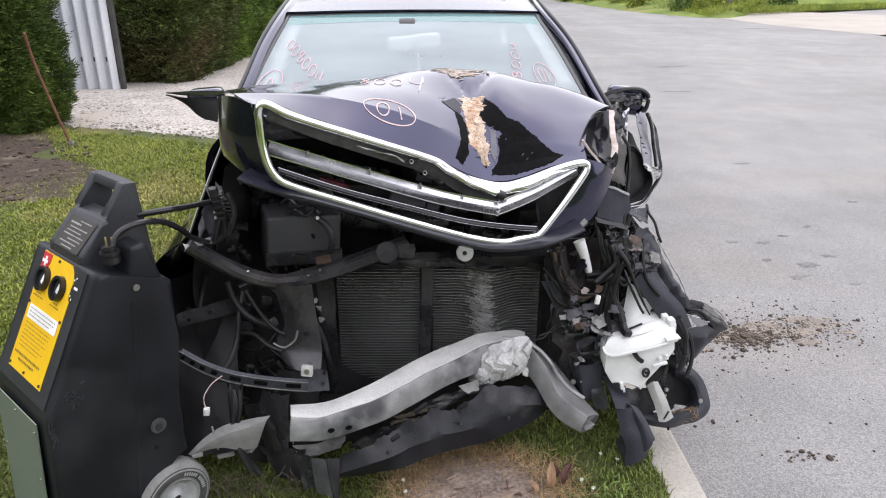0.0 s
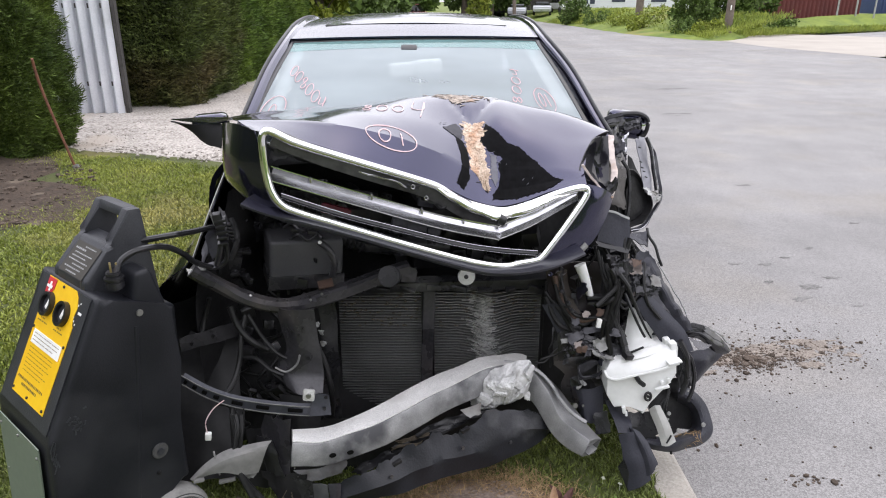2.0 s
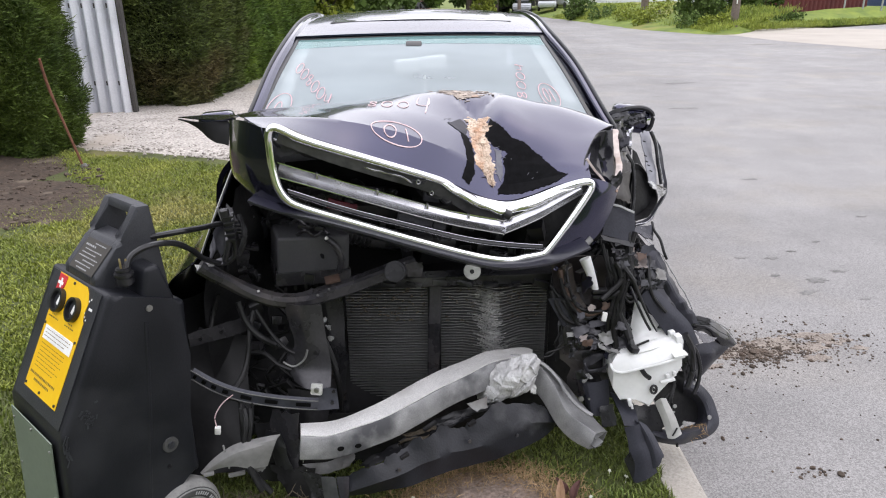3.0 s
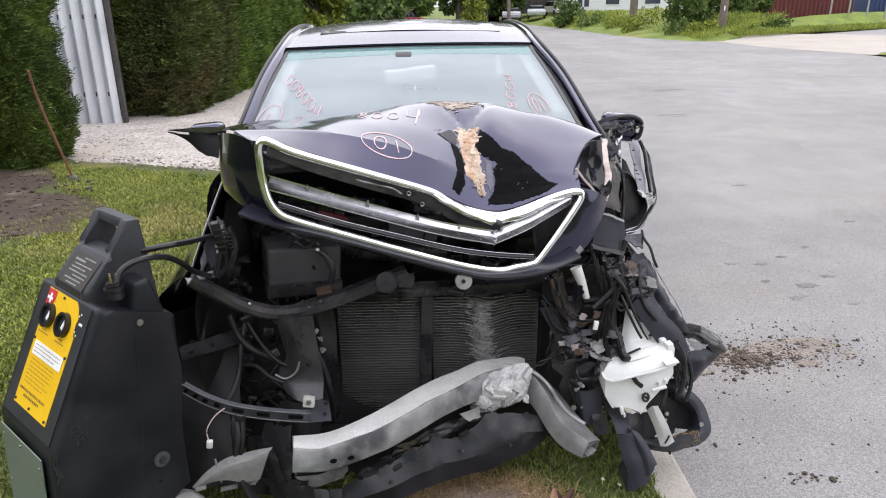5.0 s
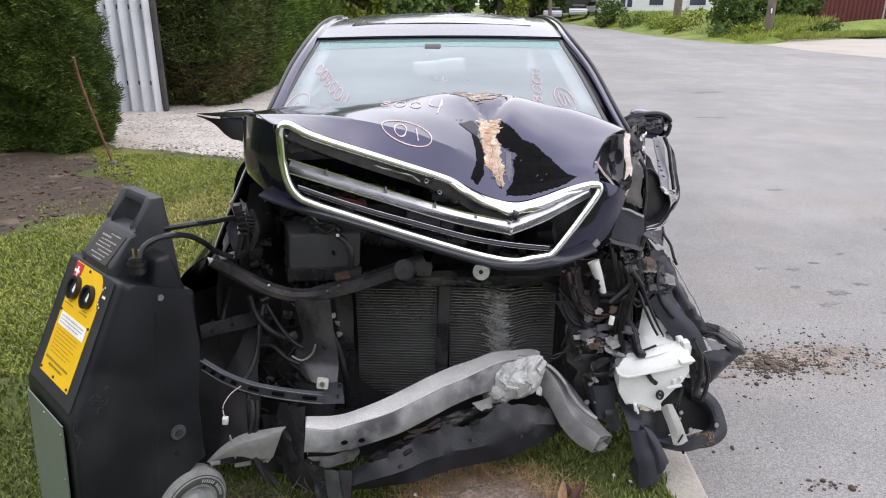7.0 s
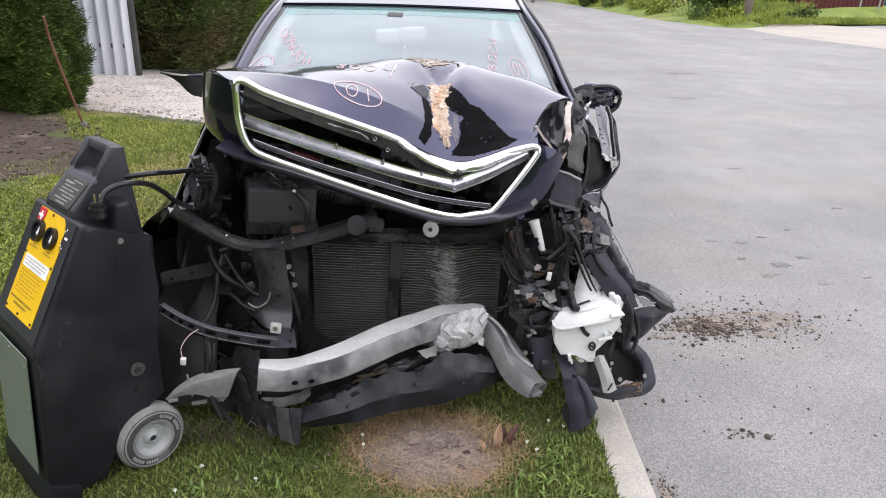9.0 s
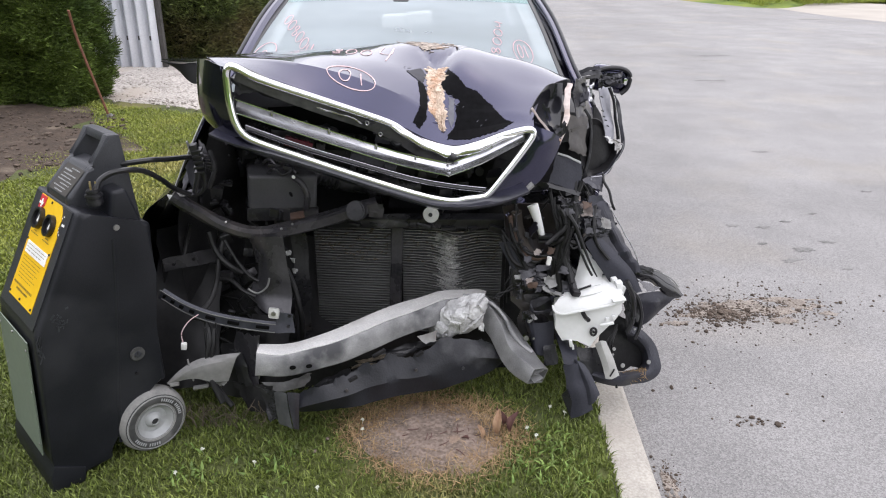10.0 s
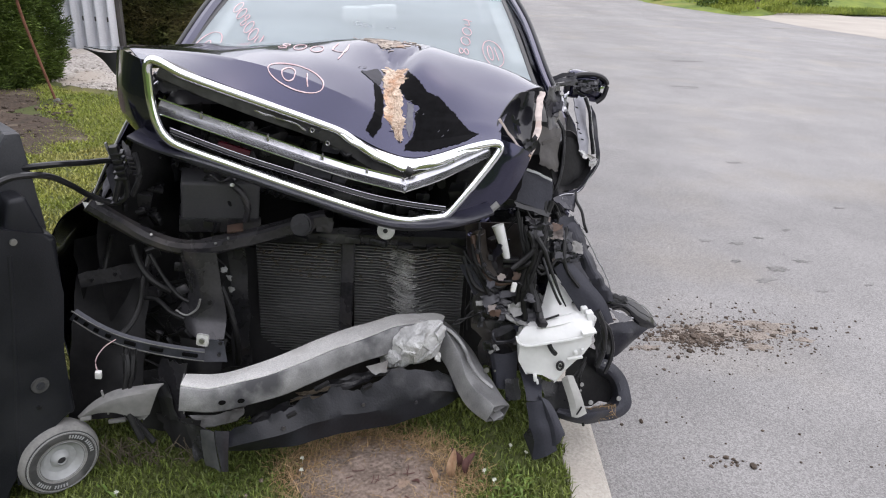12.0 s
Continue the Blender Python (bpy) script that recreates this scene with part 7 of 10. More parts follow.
cpart("bracket_plate", b, M_SLATE, "", hb)
b = bmesh.new()
box(b, (0.036, 0.006, 0.036), pose(-0.405, 1.80, 0.437, -10, 6, 0), 0.006)
sq = cpart("steel_plate", b, M_HORN, "small bright square plate with a bolt", hb)
for x, z in ((-0.355, 0.425), (-0.362, 0.385)):
    b = bmesh.new()
    # Dark discs stand in for the plate's shaded holes.
    disc(b, 0.006, 0.004, pose(x, 1.806, z, 90, 0, 0), 10)
    cpart("hole", b, M_DARK, "", hb)
b = bmesh.new()
disc(b, 0.008, 0.01, pose(-0.405, 1.794, 0.437, 80, 0, 0), 12, 0.002)
cpart("bolt", b, M_STEEL, "", hb)
b = bmesh.new()
crumple(b, (-0.835, 1.95, 0.552), (-0.66, 2.10, 0.548), (-0.66, 2.10, 0.495), (-0.835, 1.95, 0.506), 9, 4, 0.006, 10, 42)
cpart("side_strut", b, M_BLACK_METAL, "flat black side strut")
for x, y, z in ((-0.80, 1.96, 0.53), (-0.745, 2.0, 0.535)):
    b = bmesh.new()
    # Uncut holes: their shade is a dark disc.
    disc(b, 0.006, 0.006, pose(x, y - 0.006, z, 80, 0, 0), 10)
    cpart("hole", b, M_DARK)
for x0, z0 in ((-0.425, 0.545), (-0.41, 0.515), (-0.405, 0.475)):
    b = bmesh.new()
    crumple(b, (x0 - 0.004, 2.06, z0 + 0.008), (x0 + 0.016, 2.06, z0 + 0.008), (x0 + 0.014, 2.06, z0 - 0.006), (x0 - 0.002, 2.06, z0 - 0.008), 5, 5, 0.005, 60, int(z0 * 100), 0.12)
    cpart("torn_foam", b, M_RIM, "scrap of torn pale foam")
b = bmesh.new()
crumple(b, (-0.41, 2.09, 0.62), (-0.36, 2.10, 0.62), (-0.36, 2.10, 0.10), (-0.42, 2.07, 0.12), 4, 14, 0.010, 14, 44)
cpart("radiator_side", b, M_BLACK_WORN, "black radiator side bracket")
HOSES = [([(-0.64, 2.02, 0.60), (-0.65, 1.98, 0.53), (-0.655, 1.95, 0.46), (-0.67, 1.90, 0.41), (-0.70, 1.84, 0.385)], 0.011),
         ([(-0.70, 1.83, 0.39), (-0.655, 1.83, 0.38), (-0.645, 1.80, 0.33), (-0.64, 1.78, 0.25), (-0.62, 1.76, 0.17), (-0.56, 1.74, 0.10)], 0.012),
         ([(-0.62, 1.98, 0.62), (-0.58, 1.97, 0.55), (-0.53, 1.95, 0.50), (-0.50, 1.95, 0.48)], 0.008),
         ([(-0.66, 1.97, 0.47), (-0.60, 1.95, 0.48), (-0.55, 1.93, 0.45), (-0.51, 1.93, 0.43)], 0.009),
         ([(-0.68, 2.0, 0.64), (-0.66, 1.99, 0.58), (-0.62, 1.98, 0.53), (-0.57, 1.99, 0.49)], 0.014),
         ([(-0.42, 2.02, 0.50), (-0.39, 2.0, 0.44), (-0.375, 1.99, 0.38), (-0.37, 2.0, 0.30), (-0.38, 2.02, 0.22)], 0.013),
         ([(-0.75, 2.02, 0.66), (-0.77, 2.02, 0.60), (-0.78, 2.0, 0.55)], 0.010),
         ([(-0.66, 2.0, 0.80), (-0.64, 2.02, 0.86), (-0.66, 2.05, 0.92)], 0.012),
         ([(-0.64, 1.80, 0.30), (-0.625, 1.79, 0.33), (-0.63, 1.80, 0.38)], 0.003)]
for pts, r in HOSES:
    b = bmesh.new()
    tube(b, pts, r * 0.8, 8, 6)
    cpart("hose", b, M_RUBBER)
b = bmesh.new()
tube(b, [(-0.66, 1.79, 0.425), (-0.69, 1.775, 0.405), (-0.712, 1.76, 0.37), (-0.71, 1.755, 0.335)], 0.0018, 6)
wr = cpart("wire", b, M_CHALK, "thin pinkish wire")
b = bmesh.new()
box(b, (0.018, 0.014, 0.026), pose(-0.708, 1.755, 0.322, 10, 8, 10), 0.003)
cpart("plug", b, M_WHITE, "small white plug", wr)

# bumper beam
b = bmesh.new()
bl = spline([(-0.455, 1.735, 0.288), (-0.37, 1.752, 0.282), (-0.265, 1.79, 0.292), (-0.13, 1.88, 0.312), (0.015, 1.99, 0.334), (0.13, 2.07, 0.345), (0.22, 2.13, 0.337), (0.30, 2.12, 0.318), (0.36, 2.06, 0.272), (0.415, 1.985, 0.205), (0.495, 1.905, 0.17)], 7)
prof = [(-0.049, -0.038), (0.049, -0.036), (0.052, -0.033), (0.052, 0.037), (0.050, 0.040), (0.0, 0.043), (-0.049, 0.038), (-0.051, 0.036), (-0.051, -0.036)]
nb = len(bl)
rg2 = sweep(b, bl, prof, up=(0.12, 0.25, 1), caps=False, scale=lambda k: 1 - 0.18 * math.exp(-((k - 0.70) / 0.08) ** 2) - 0.10 * max(0, k - 0.72) / 0.28)
for v in b.verts:
    v.co += noise.noise_vector(v.co * 8) * 0.006 * (1 + 2.2 * max(0, min(1, (v.co.x - 0.05) * 5)))
thicken(b, 0.004)
beam = cpart("bumper_beam", b, M_ALU, "bent hollow aluminium bumper beam")
b = bmesh.new()
box(b, (0.003, 0.062, 0.10), pose(-0.45, 1.737, 0.288, 0, 0, 12), 0.001)
cpart("end_plate", b, M_GREY_METAL, "", beam)
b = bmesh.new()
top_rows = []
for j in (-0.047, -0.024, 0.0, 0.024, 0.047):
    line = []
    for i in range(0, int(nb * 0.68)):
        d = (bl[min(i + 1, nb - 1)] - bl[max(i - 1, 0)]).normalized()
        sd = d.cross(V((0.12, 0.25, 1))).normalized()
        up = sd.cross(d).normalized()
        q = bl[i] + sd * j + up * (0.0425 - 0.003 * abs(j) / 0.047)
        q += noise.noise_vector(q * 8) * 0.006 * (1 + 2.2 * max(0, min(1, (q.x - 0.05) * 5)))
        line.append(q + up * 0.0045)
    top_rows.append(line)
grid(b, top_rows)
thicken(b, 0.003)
# Paler sheet over the beam, painting in the light on its top.
cpart("top_face", b, M_ALU_SKYLIT, "speckled top face of the beam, coloured paler for sky light", beam)
for dz in (-0.016, 0.018):
    b = bmesh.new()
    sweep(b, [bl[-9] + V((0, 0, dz)), bl[-1] + V((0.004, -0.003, dz))], rect(0.05, 0.004))
    cpart("inner_web", b, M_ALU, "", beam)
for x, y, z in ((-0.277, 1.724, 0.286), (-0.327, 1.707, 0.288)):
    b = bmesh.new()
    # Black oval on the beam's front, painting the dark of a hole.
    disc(b, 0.0085, 0.005, Matrix.Translation((x, y, z)) @ V((0.32, -0.92, 0.2)).to_track_quat("Z", "Y").to_matrix().to_4x4() @ Matrix.Diagonal((1.25, 0.8, 1, 1)), 12)
    cpart("hole", b, M_HOLESHADE, "", beam)
# folded lump of torn aluminium in the bend of the beam
b = bmesh.new()
rl = random.Random(23)
folds = [(rl.uniform(-1, 1), rl.uniform(-1, 1), rl.uniform(-0.012, 0.012), rl.uniform(-0.35, 0.35), rl.uniform(-0.35, 0.35)) for k in range(22)]
rows = []
for i in range(44):
    row = []
    for j in range(52):
        u, v = j / 51 * 2 - 1, i / 43 * 2 - 1
        rr = max(abs(u), abs(v))
        ln = max(1e-6, math.hypot(u, v))
        u2, v2 = u * (0.35 + 0.65 * rr / ln), v * (0.35 + 0.65 * rr / ln)
        wob = 0.12 * noise.noise(V((u2 * 3, v2 * 3, 8)))
        x = 0.200 + 0.101 * u2 * (1 + wob) + 0.014 * v2
        z = 0.330 + 0.081 * v2 * (1 + wob) + 0.034 * u2
        c = min(folds, key=lambda f: (f[0] - u2 - wob) ** 2 + 0.5 * (f[1] - v2 + wob) ** 2)
        y = 2.03 - 0.050 * (1 - rr ** 3) + c[2] + 0.055 * (c[3] * (u2 - c[0]) + c[4] * (v2 - c[1]))
        row.append(V((x, y, z)) + noise.noise_vector(V((x, y, z)) * 60) * 0.0018)
    rows.append(row)
grid(b, rows)
thicken(b, 0.003)
cpart("torn_metal", b, M_ALU_TORN, "crumpled torn pale aluminium", beam, sharp=14)
for k, (c0, c1, c2, c3, m) in enumerate([((0.061, 1.950, 0.285), (0.125, 1.970, 0.298), (0.129, 1.950, 0.271), (0.091, 1.940, 0.263), M_GREY_METAL), ((0.273, 2.020, 0.327), (0.297, 2.020, 0.316), (0.297, 2.010, 0.286), (0.278, 2.010, 0.291), M_ALU_TORN)]):
    b = bmesh.new()
    crumple(b, c0, c1, c2, c3, 4, 3, 0.004, 18, 50 + k, 0.06)
    cpart("torn_metal", b, m, "", beam, sharp=9)
# rolled flanges of the twisted right end
for pts, w in ((((0.215, 2.100, 0.384), (0.290, 2.088, 0.378), (0.345, 2.062, 0.352), (0.380, 2.030, 0.322), (0.397, 1.990, 0.303), (0.427, 1.940, 0.282), (0.469, 1.900, 0.269)), 0.012),):
    b = bmesh.new()
    sweep(b, spline([V(q) for q in pts], 6), rect(w, w * 0.6, w * 0.15), up=(0.3, -1, 0.6))
    for v in b.verts:
        v.co += noise.noise_vector(v.co * 16) * 0.004
    cpart("flange", b, M_ALU, "rolled aluminium flange", beam, sharp=24)

# undertray and lower scraps
top = [(-0.322, 1.700, 0.170), (-0.257, 1.710, 0.208), (-0.204, 1.740, 0.214), (-0.158, 1.770, 0.229), (-0.116, 1.790, 0.248), (-0.067, 1.810, 0.251), (-0.032, 1.840, 0.261), (0.019, 1.870, 0.247), (0.067, 1.890, 0.246), (0.104, 1.910, 0.263), (0.154, 1.940, 0.278), (0.229, 1.980, 0.270), (0.320, 2.000, 0.230), (0.374, 2.000, 0.202)]
low = [(-0.311, 1.700, 0.119), (-0.243, 1.710, 0.119), (-0.174, 1.720, 0.128), (-0.112, 1.740, 0.128), (-0.064, 1.770, 0.126), (-0.014, 1.800, 0.124), (0.037, 1.830, 0.118), (0.094, 1.860, 0.113), (0.151, 1.880, 0.115), (0.210, 1.910, 0.120), (0.270, 1.940, 0.125), (0.321, 1.970, 0.136), (0.358, 2.000, 0.147), (0.376, 2.020, 0.157)]
mid = [(V(a) * 0.5 + V(c) * 0.5) + V((0.0, -0.02, 0.0)) for a, c in zip(top, low)]
b = bmesh.new()
tr = [spline(c, 6) for c in (top, mid, low)]
ut_rows = []
rj = random.Random(8)
for k in range(9):
    f = k / 8
    line = []
    for i in range(len(tr[0])):
        q = tr[0][i].lerp(tr[1][i], f * 2) if f < 0.5 else tr[1][i].lerp(tr[2][i], f * 2 - 1)
        q = q + noise.noise_vector(q * 9) * 0.006
        if k == 0:
            q = q + V((0, 0, 0.012 * (1 if math.sin(i * 0.55) > 0.35 else 0) + rj.uniform(-0.004, 0.004)))
        line.append(q)
    ut_rows.append(line)
ut_rows.append([q + V((0, 0.10, -0.004)) for q in ut_rows[-1]])
grid(b, ut_rows)
thicken(b, 0.004)
ut = cpart("undertray", b, M_TRAY, "scuffed slate grey plastic undertray lying on the grass", sharp=24)
for c, w in (((-0.062, 1.840, 0.276), 0.05), ((0.074, 1.885, 0.254), 0.03), ((-0.140, 1.765, 0.218), 0.03)):
    b = bmesh.new()
    # Dark bar for the shade in a slot of the tray.
    box(b, (w, 0.012, 0.012), pose(*c, 0, -18, 30), 0.003)
    cpart("slot", b, M_DARK, "", ut)
for c in ((0.066, 1.848, 0.210), (-0.155, 1.725, 0.196), (0.228, 1.925, 0.177)):
    b = bmesh.new()
    disc(b, 0.006, 0.006, pose(*c, 80, 0, 30), 10, 0.001)
    cpart("clip", b, M_BLACK_METAL, "", ut)
for k, (c0, c1, c2, c3, m) in enumerate([((-0.287, 1.800, 0.159), (-0.163, 1.850, 0.209), (-0.144, 1.830, 0.197), (-0.249, 1.780, 0.153), M_BLACK), ((-0.165, 1.870, 0.195), (-0.037, 1.930, 0.230), (0.096, 1.970, 0.236), (-0.146, 1.860, 0.162), M_BLACK_WORN), ((-0.075, 1.950, 0.214), (0.156, 2.020, 0.260), (0.155, 2.000, 0.239), (-0.074, 1.930, 0.196), M_BLACK), ((0.157, 2.020, 0.226), (0.339, 2.060, 0.200), (0.339, 2.050, 0.183), (0.156, 2.000, 0.216), M_BLACK_WORN), ((-0.164, 1.860, 0.206), (-0.063, 1.860, 0.228), (-0.063, 1.850, 0.226), (-0.163, 1.850, 0.205), M_SOILED), ((-0.466, 1.800, 0.155), (-0.296, 1.850, 0.174), (-0.312, 1.800, 0.159), (-0.415, 1.760, 0.143), M_GREY_METAL), ((-0.146, 1.880, 0.220), (-0.040, 1.900, 0.235), (-0.044, 1.890, 0.220), (-0.139, 1.870, 0.212), M_SOILED)]):
    b = bmesh.new()
    crumple(b, c0, c1, c2, c3, 10, 5, 0.010, 22, 60 + k, 0.06)
    cpart("lower_grille", b, m, "broken lower grille piece", sharp=16)
b = bmesh.new()
loft(b, [[(-0.385, 1.680, 0.207), (-0.358, 1.665, 0.219), (-0.338, 1.660, 0.218)], [(-0.380, 1.670, 0.157), (-0.353, 1.655, 0.169), (-0.332, 1.650, 0.169)], [(-0.372, 1.660, 0.097), (-0.342, 1.645, 0.102), (-0.322, 1.640, 0.094)]], 4, 5, 0.002, 10)
thicken(b, 0.003)
tw = cpart("tow_bracket", b, mat("dull_steel_bracket", (0.06, 0.062, 0.068), (0.13, 0.132, 0.14), rough=0.4, scale=14, metal=0.3, bump=0.2), "slate grey folded bracket pointing down", sharp=16)
b = bmesh.new()
loft(b, [[(-0.337, 1.658, 0.224), (-0.318, 1.665, 0.219), (-0.304, 1.680, 0.207)], [(-0.330, 1.648, 0.171), (-0.316, 1.655, 0.165), (-0.307, 1.670, 0.152)], [(-0.319, 1.638, 0.095), (-0.314, 1.645, 0.089), (-0.310, 1.660, 0.076)]], 4, 5, 0.002, 10)
thicken(b, 0.003)
cpart("bracket_side", b, M_BRACKET, "", tw, sharp=16)
for k, (c0, c1, c2, c3, m) in enumerate([((-0.461, 1.740, 0.185), (-0.380, 1.720, 0.179), (-0.366, 1.690, 0.097), (-0.407, 1.690, 0.080), M_BLACK_WORN), ((-0.563, 1.860, 0.330), (-0.476, 1.840, 0.323), (-0.482, 1.800, 0.138), (-0.595, 1.840, 0.129), M_BLACK_METAL), ((-0.579, 1.820, 0.144), (-0.426, 1.780, 0.164), (-0.416, 1.740, 0.077), (-0.506, 1.780, 0.054), M_DARK), ((-0.582, 1.820, 0.273), (-0.533, 1.820, 0.263), (-0.501, 1.790, 0.146), (-0.555, 1.800, 0.160), M_BLACK)]):
    b = bmesh.new()
    crumple(b, c0, c1, c2, c3, 8, 7, 0.008, 18, 80 + k, 0.05)
    cpart("lower_bracket", b, m, "broken black lower bracket", sharp=16)
b = bmesh.new()
loft(b, [[(-0.759, 1.700, 0.209), (-0.710, 1.710, 0.257), (-0.659, 1.730, 0.286), (-0.596, 1.750, 0.295), (-0.523, 1.770, 0.297)], [(-0.749, 1.690, 0.212), (-0.697, 1.690, 0.250), (-0.645, 1.700, 0.277), (-0.587, 1.720, 0.285), (-0.533, 1.750, 0.283)], [(-0.751, 1.700, 0.201), (-0.700, 1.695, 0.226), (-0.652, 1.700, 0.231), (-0.607, 1.715, 0.211), (-0.563, 1.740, 0.201)]], 4, 5, 0.002, 14)
thicken(b, 0.005)
fg = cpart("fog_lamp_housing", b, M_DUSTY, "dusty pale grey lamp housing near the grass", sharp=20)
for c, sz in (((-0.678, 1.715, 0.254), (0.005, 0.008, 0.085)), ((-0.658, 1.730, 0.180), (0.05, 0.012, 0.010)), ((-0.728, 1.690, 0.212), (0.03, 0.012, 0.010))):
    b = bmesh.new()
    box(b, sz, pose(*c, 0, -6, 12), 0.002)
    cpart("rib", b, M_DUSTY, "", fg)
for k, (c0, c1, c2, c3) in enumerate([((-0.612, 1.760, 0.237), (-0.581, 1.760, 0.233), (-0.584, 1.750, 0.215), (-0.609, 1.750, 0.207)), ((-0.602, 1.750, 0.202), (-0.572, 1.750, 0.198), (-0.581, 1.740, 0.180), (-0.605, 1.740, 0.189)), ((-0.701, 2.000, 0.526), (-0.707, 2.000, 0.435), (-0.719, 2.000, 0.431), (-0.719, 2.000, 0.456))][:2]):
    b = bmesh.new()
    crumple(b, c0, c1, c2, c3, 6, 5, 0.008, 50, 65 + k, 0.12)
    cpart("torn_clip", b, M_DUSTY, "torn pale clip", sharp=12)
for pts, r in ((((-0.630, 1.780, 0.382), (-0.619, 1.760, 0.336), (-0.626, 1.740, 0.278), (-0.611, 1.720, 0.211), (-0.575, 1.700, 0.140)), 0.010), (((-0.609, 1.780, 0.382), (-0.607, 1.750, 0.322), (-0.625, 1.730, 0.234), (-0.613, 1.720, 0.190)), 0.006), (((-0.643, 1.780, 0.382), (-0.624, 1.760, 0.352), (-0.632, 1.720, 0.242), (-0.619, 1.720, 0.200)), 0.005), (((-0.604, 1.790, 0.396), (-0.606, 1.780, 0.342), (-0.612, 1.770, 0.298)), 0.003)):
    b = bmesh.new()
    tube(b, pts, r, 7, 6)
    cpart("wire", b, M_RUBBER)
b = bmesh.new()
crumple(b, (-0.620, 1.860, 0.278), (-0.541, 1.860, 0.277), (-0.547, 1.840, 0.073), (-0.622, 1.800, 0.105), 6, 8, 0.008, 18, 770)
cpart("torn_liner", b, M_RUBBER, "dark torn liner beside the lamp housing")
b = bmesh.new()
rq = random.Random(31)
for k in range(50):
    p0 = V((rq.uniform(-0.72, -0.44), rq.uniform(1.70, 1.76), 0.03))
    tube(b, [p0, p0 + V((rq.uniform(-0.02, 0.02), 0, 0.03)), p0 + V((rq.uniform(-0.05, 0.05), rq.uniform(-0.02, 0.02), rq.uniform(0.04, 0.09)))], 0.0013, 4, 3)
cpart("dry_litter", b, M_SOILED, "reddish dry litter under the lamp housing", smooth=False)["kind"] = "stuff"
b = bmesh.new()
crumple(b, (-0.934, 2.120, 0.500), (-0.700, 2.120, 0.457), (-0.650, 1.860, 0.091), (-0.883, 1.840, 0.093), 12, 10, 0.012, 9, 66)
cpart("torn_liner", b, M_RUBBER, "dark torn liner near the ground")
b = bmesh.new()
loft(b, [[(-0.53, 1.93, 0.36), (-0.46, 1.90, 0.37), (-0.38, 1.93, 0.37)], [(-0.52, 1.90, 0.25), (-0.46, 1.87, 0.25), (-0.40, 1.9, 0.25)], [(-0.53, 1.86, 0.12), (-0.46, 1.83, 0.12), (-0.40, 1.86, 0.12)]], 5, 5, 0.012, 9)
cpart("crash_box", b, M_DARK, "black crash box behind the beam")
b = bmesh.new()
box(b, (1.2, 0.8, 0.02), pose(-0.12, 2.72, 0.13, 0, 0, 6), 0.005)
cpart("engine_tray", b, M_DARK)

M_SCRAPEDEDGE = mat("scraped_bright_edge", (0.34, 0.28, 0.26), (0.62, 0.54, 0.50), rough=0.45, scale=40, c3=(0.40, 0.27, 0.20), c3at=0.62, bump=0.2)
M_CAVITY = mat("dull_brown_grey_metal", (0.040, 0.036, 0.034), (0.085, 0.078, 0.073), rough=0.5, scale=12, c3=(0.02, 0.02, 0.02), c3at=0.62, bump=0.2)
M_PANELGREY = mat("pale_lavender_panel", (0.24, 0.24, 0.27), (0.36, 0.36, 0.40), rough=0.35, scale=14, metal=0.3, c3=(0.10, 0.10, 0.12), c3at=0.66)


def strip(name, m, label, pts, w, t, wob):
    """A thin bent band through a few places."""
    b = bmesh.new()
    sweep(b, spline([V(q) for q in pts], 7), rect(w, t, min(w, t) * 0.2), up=(0.3, -1, 0.3))
    for v in b.verts:
        v.co += noise.noise_vector(v.co * 30) * wob
    return cpart(name, b, m, label, sharp=24)


def clip_at(c):
    b = bmesh.new()
    box(b, (0.010, 0.006, 0.004), pose(*c, 0, 20, 0), 0.001)
    return cpart("clip", b, M_BLACK)


# right flank: torn wing, washer tank, wiring
def set_back(b, x0, x1):
    """Carries the outer end of a torn piece back towards the door."""
    for v in b.verts:
        v.co += V((0.040, 0.107, -0.039)) * max(0.0, min(1.0, (v.co.x - x0) / (x1 - x0)))


def cr(name, m, label, corners, nx, ny, amp, freq, seed, rag=0.04, parent=None, thick=0.003, sharp=30):
    b = bmesh.new()
    crumple(b, *corners, nx, ny, amp, freq, seed, rag, thick)
    return cpart(name, b, m, label, parent, sharp=sharp)


cr("inner_wing", M_BLACK_WORN, "crushed black wing structure", [(0.385, 2.22, 0.76), (0.645, 2.24, 0.84), (0.82, 2.22, 0.54), (0.46, 2.18, 0.34)], 16, 16, 0.035, 11, 69, 0.03)
cr("inner_wing", M_BLACK_METAL, "crushed black wing structure", [(0.40, 2.16, 0.50), (0.62, 2.16, 0.50), (0.60, 2.12, 0.20), (0.42, 2.12, 0.20)], 12, 12, 0.03, 11, 68, 0.03)
cr("inner_wing", M_DARK, "black inner wing behind the torn parts", [(0.34, 2.42, 0.90), (0.70, 2.55, 0.86), (0.82, 2.40, 0.08), (0.36, 2.36, 0.08)], 14, 14, 0.03, 5, 70)
b = bmesh.new()
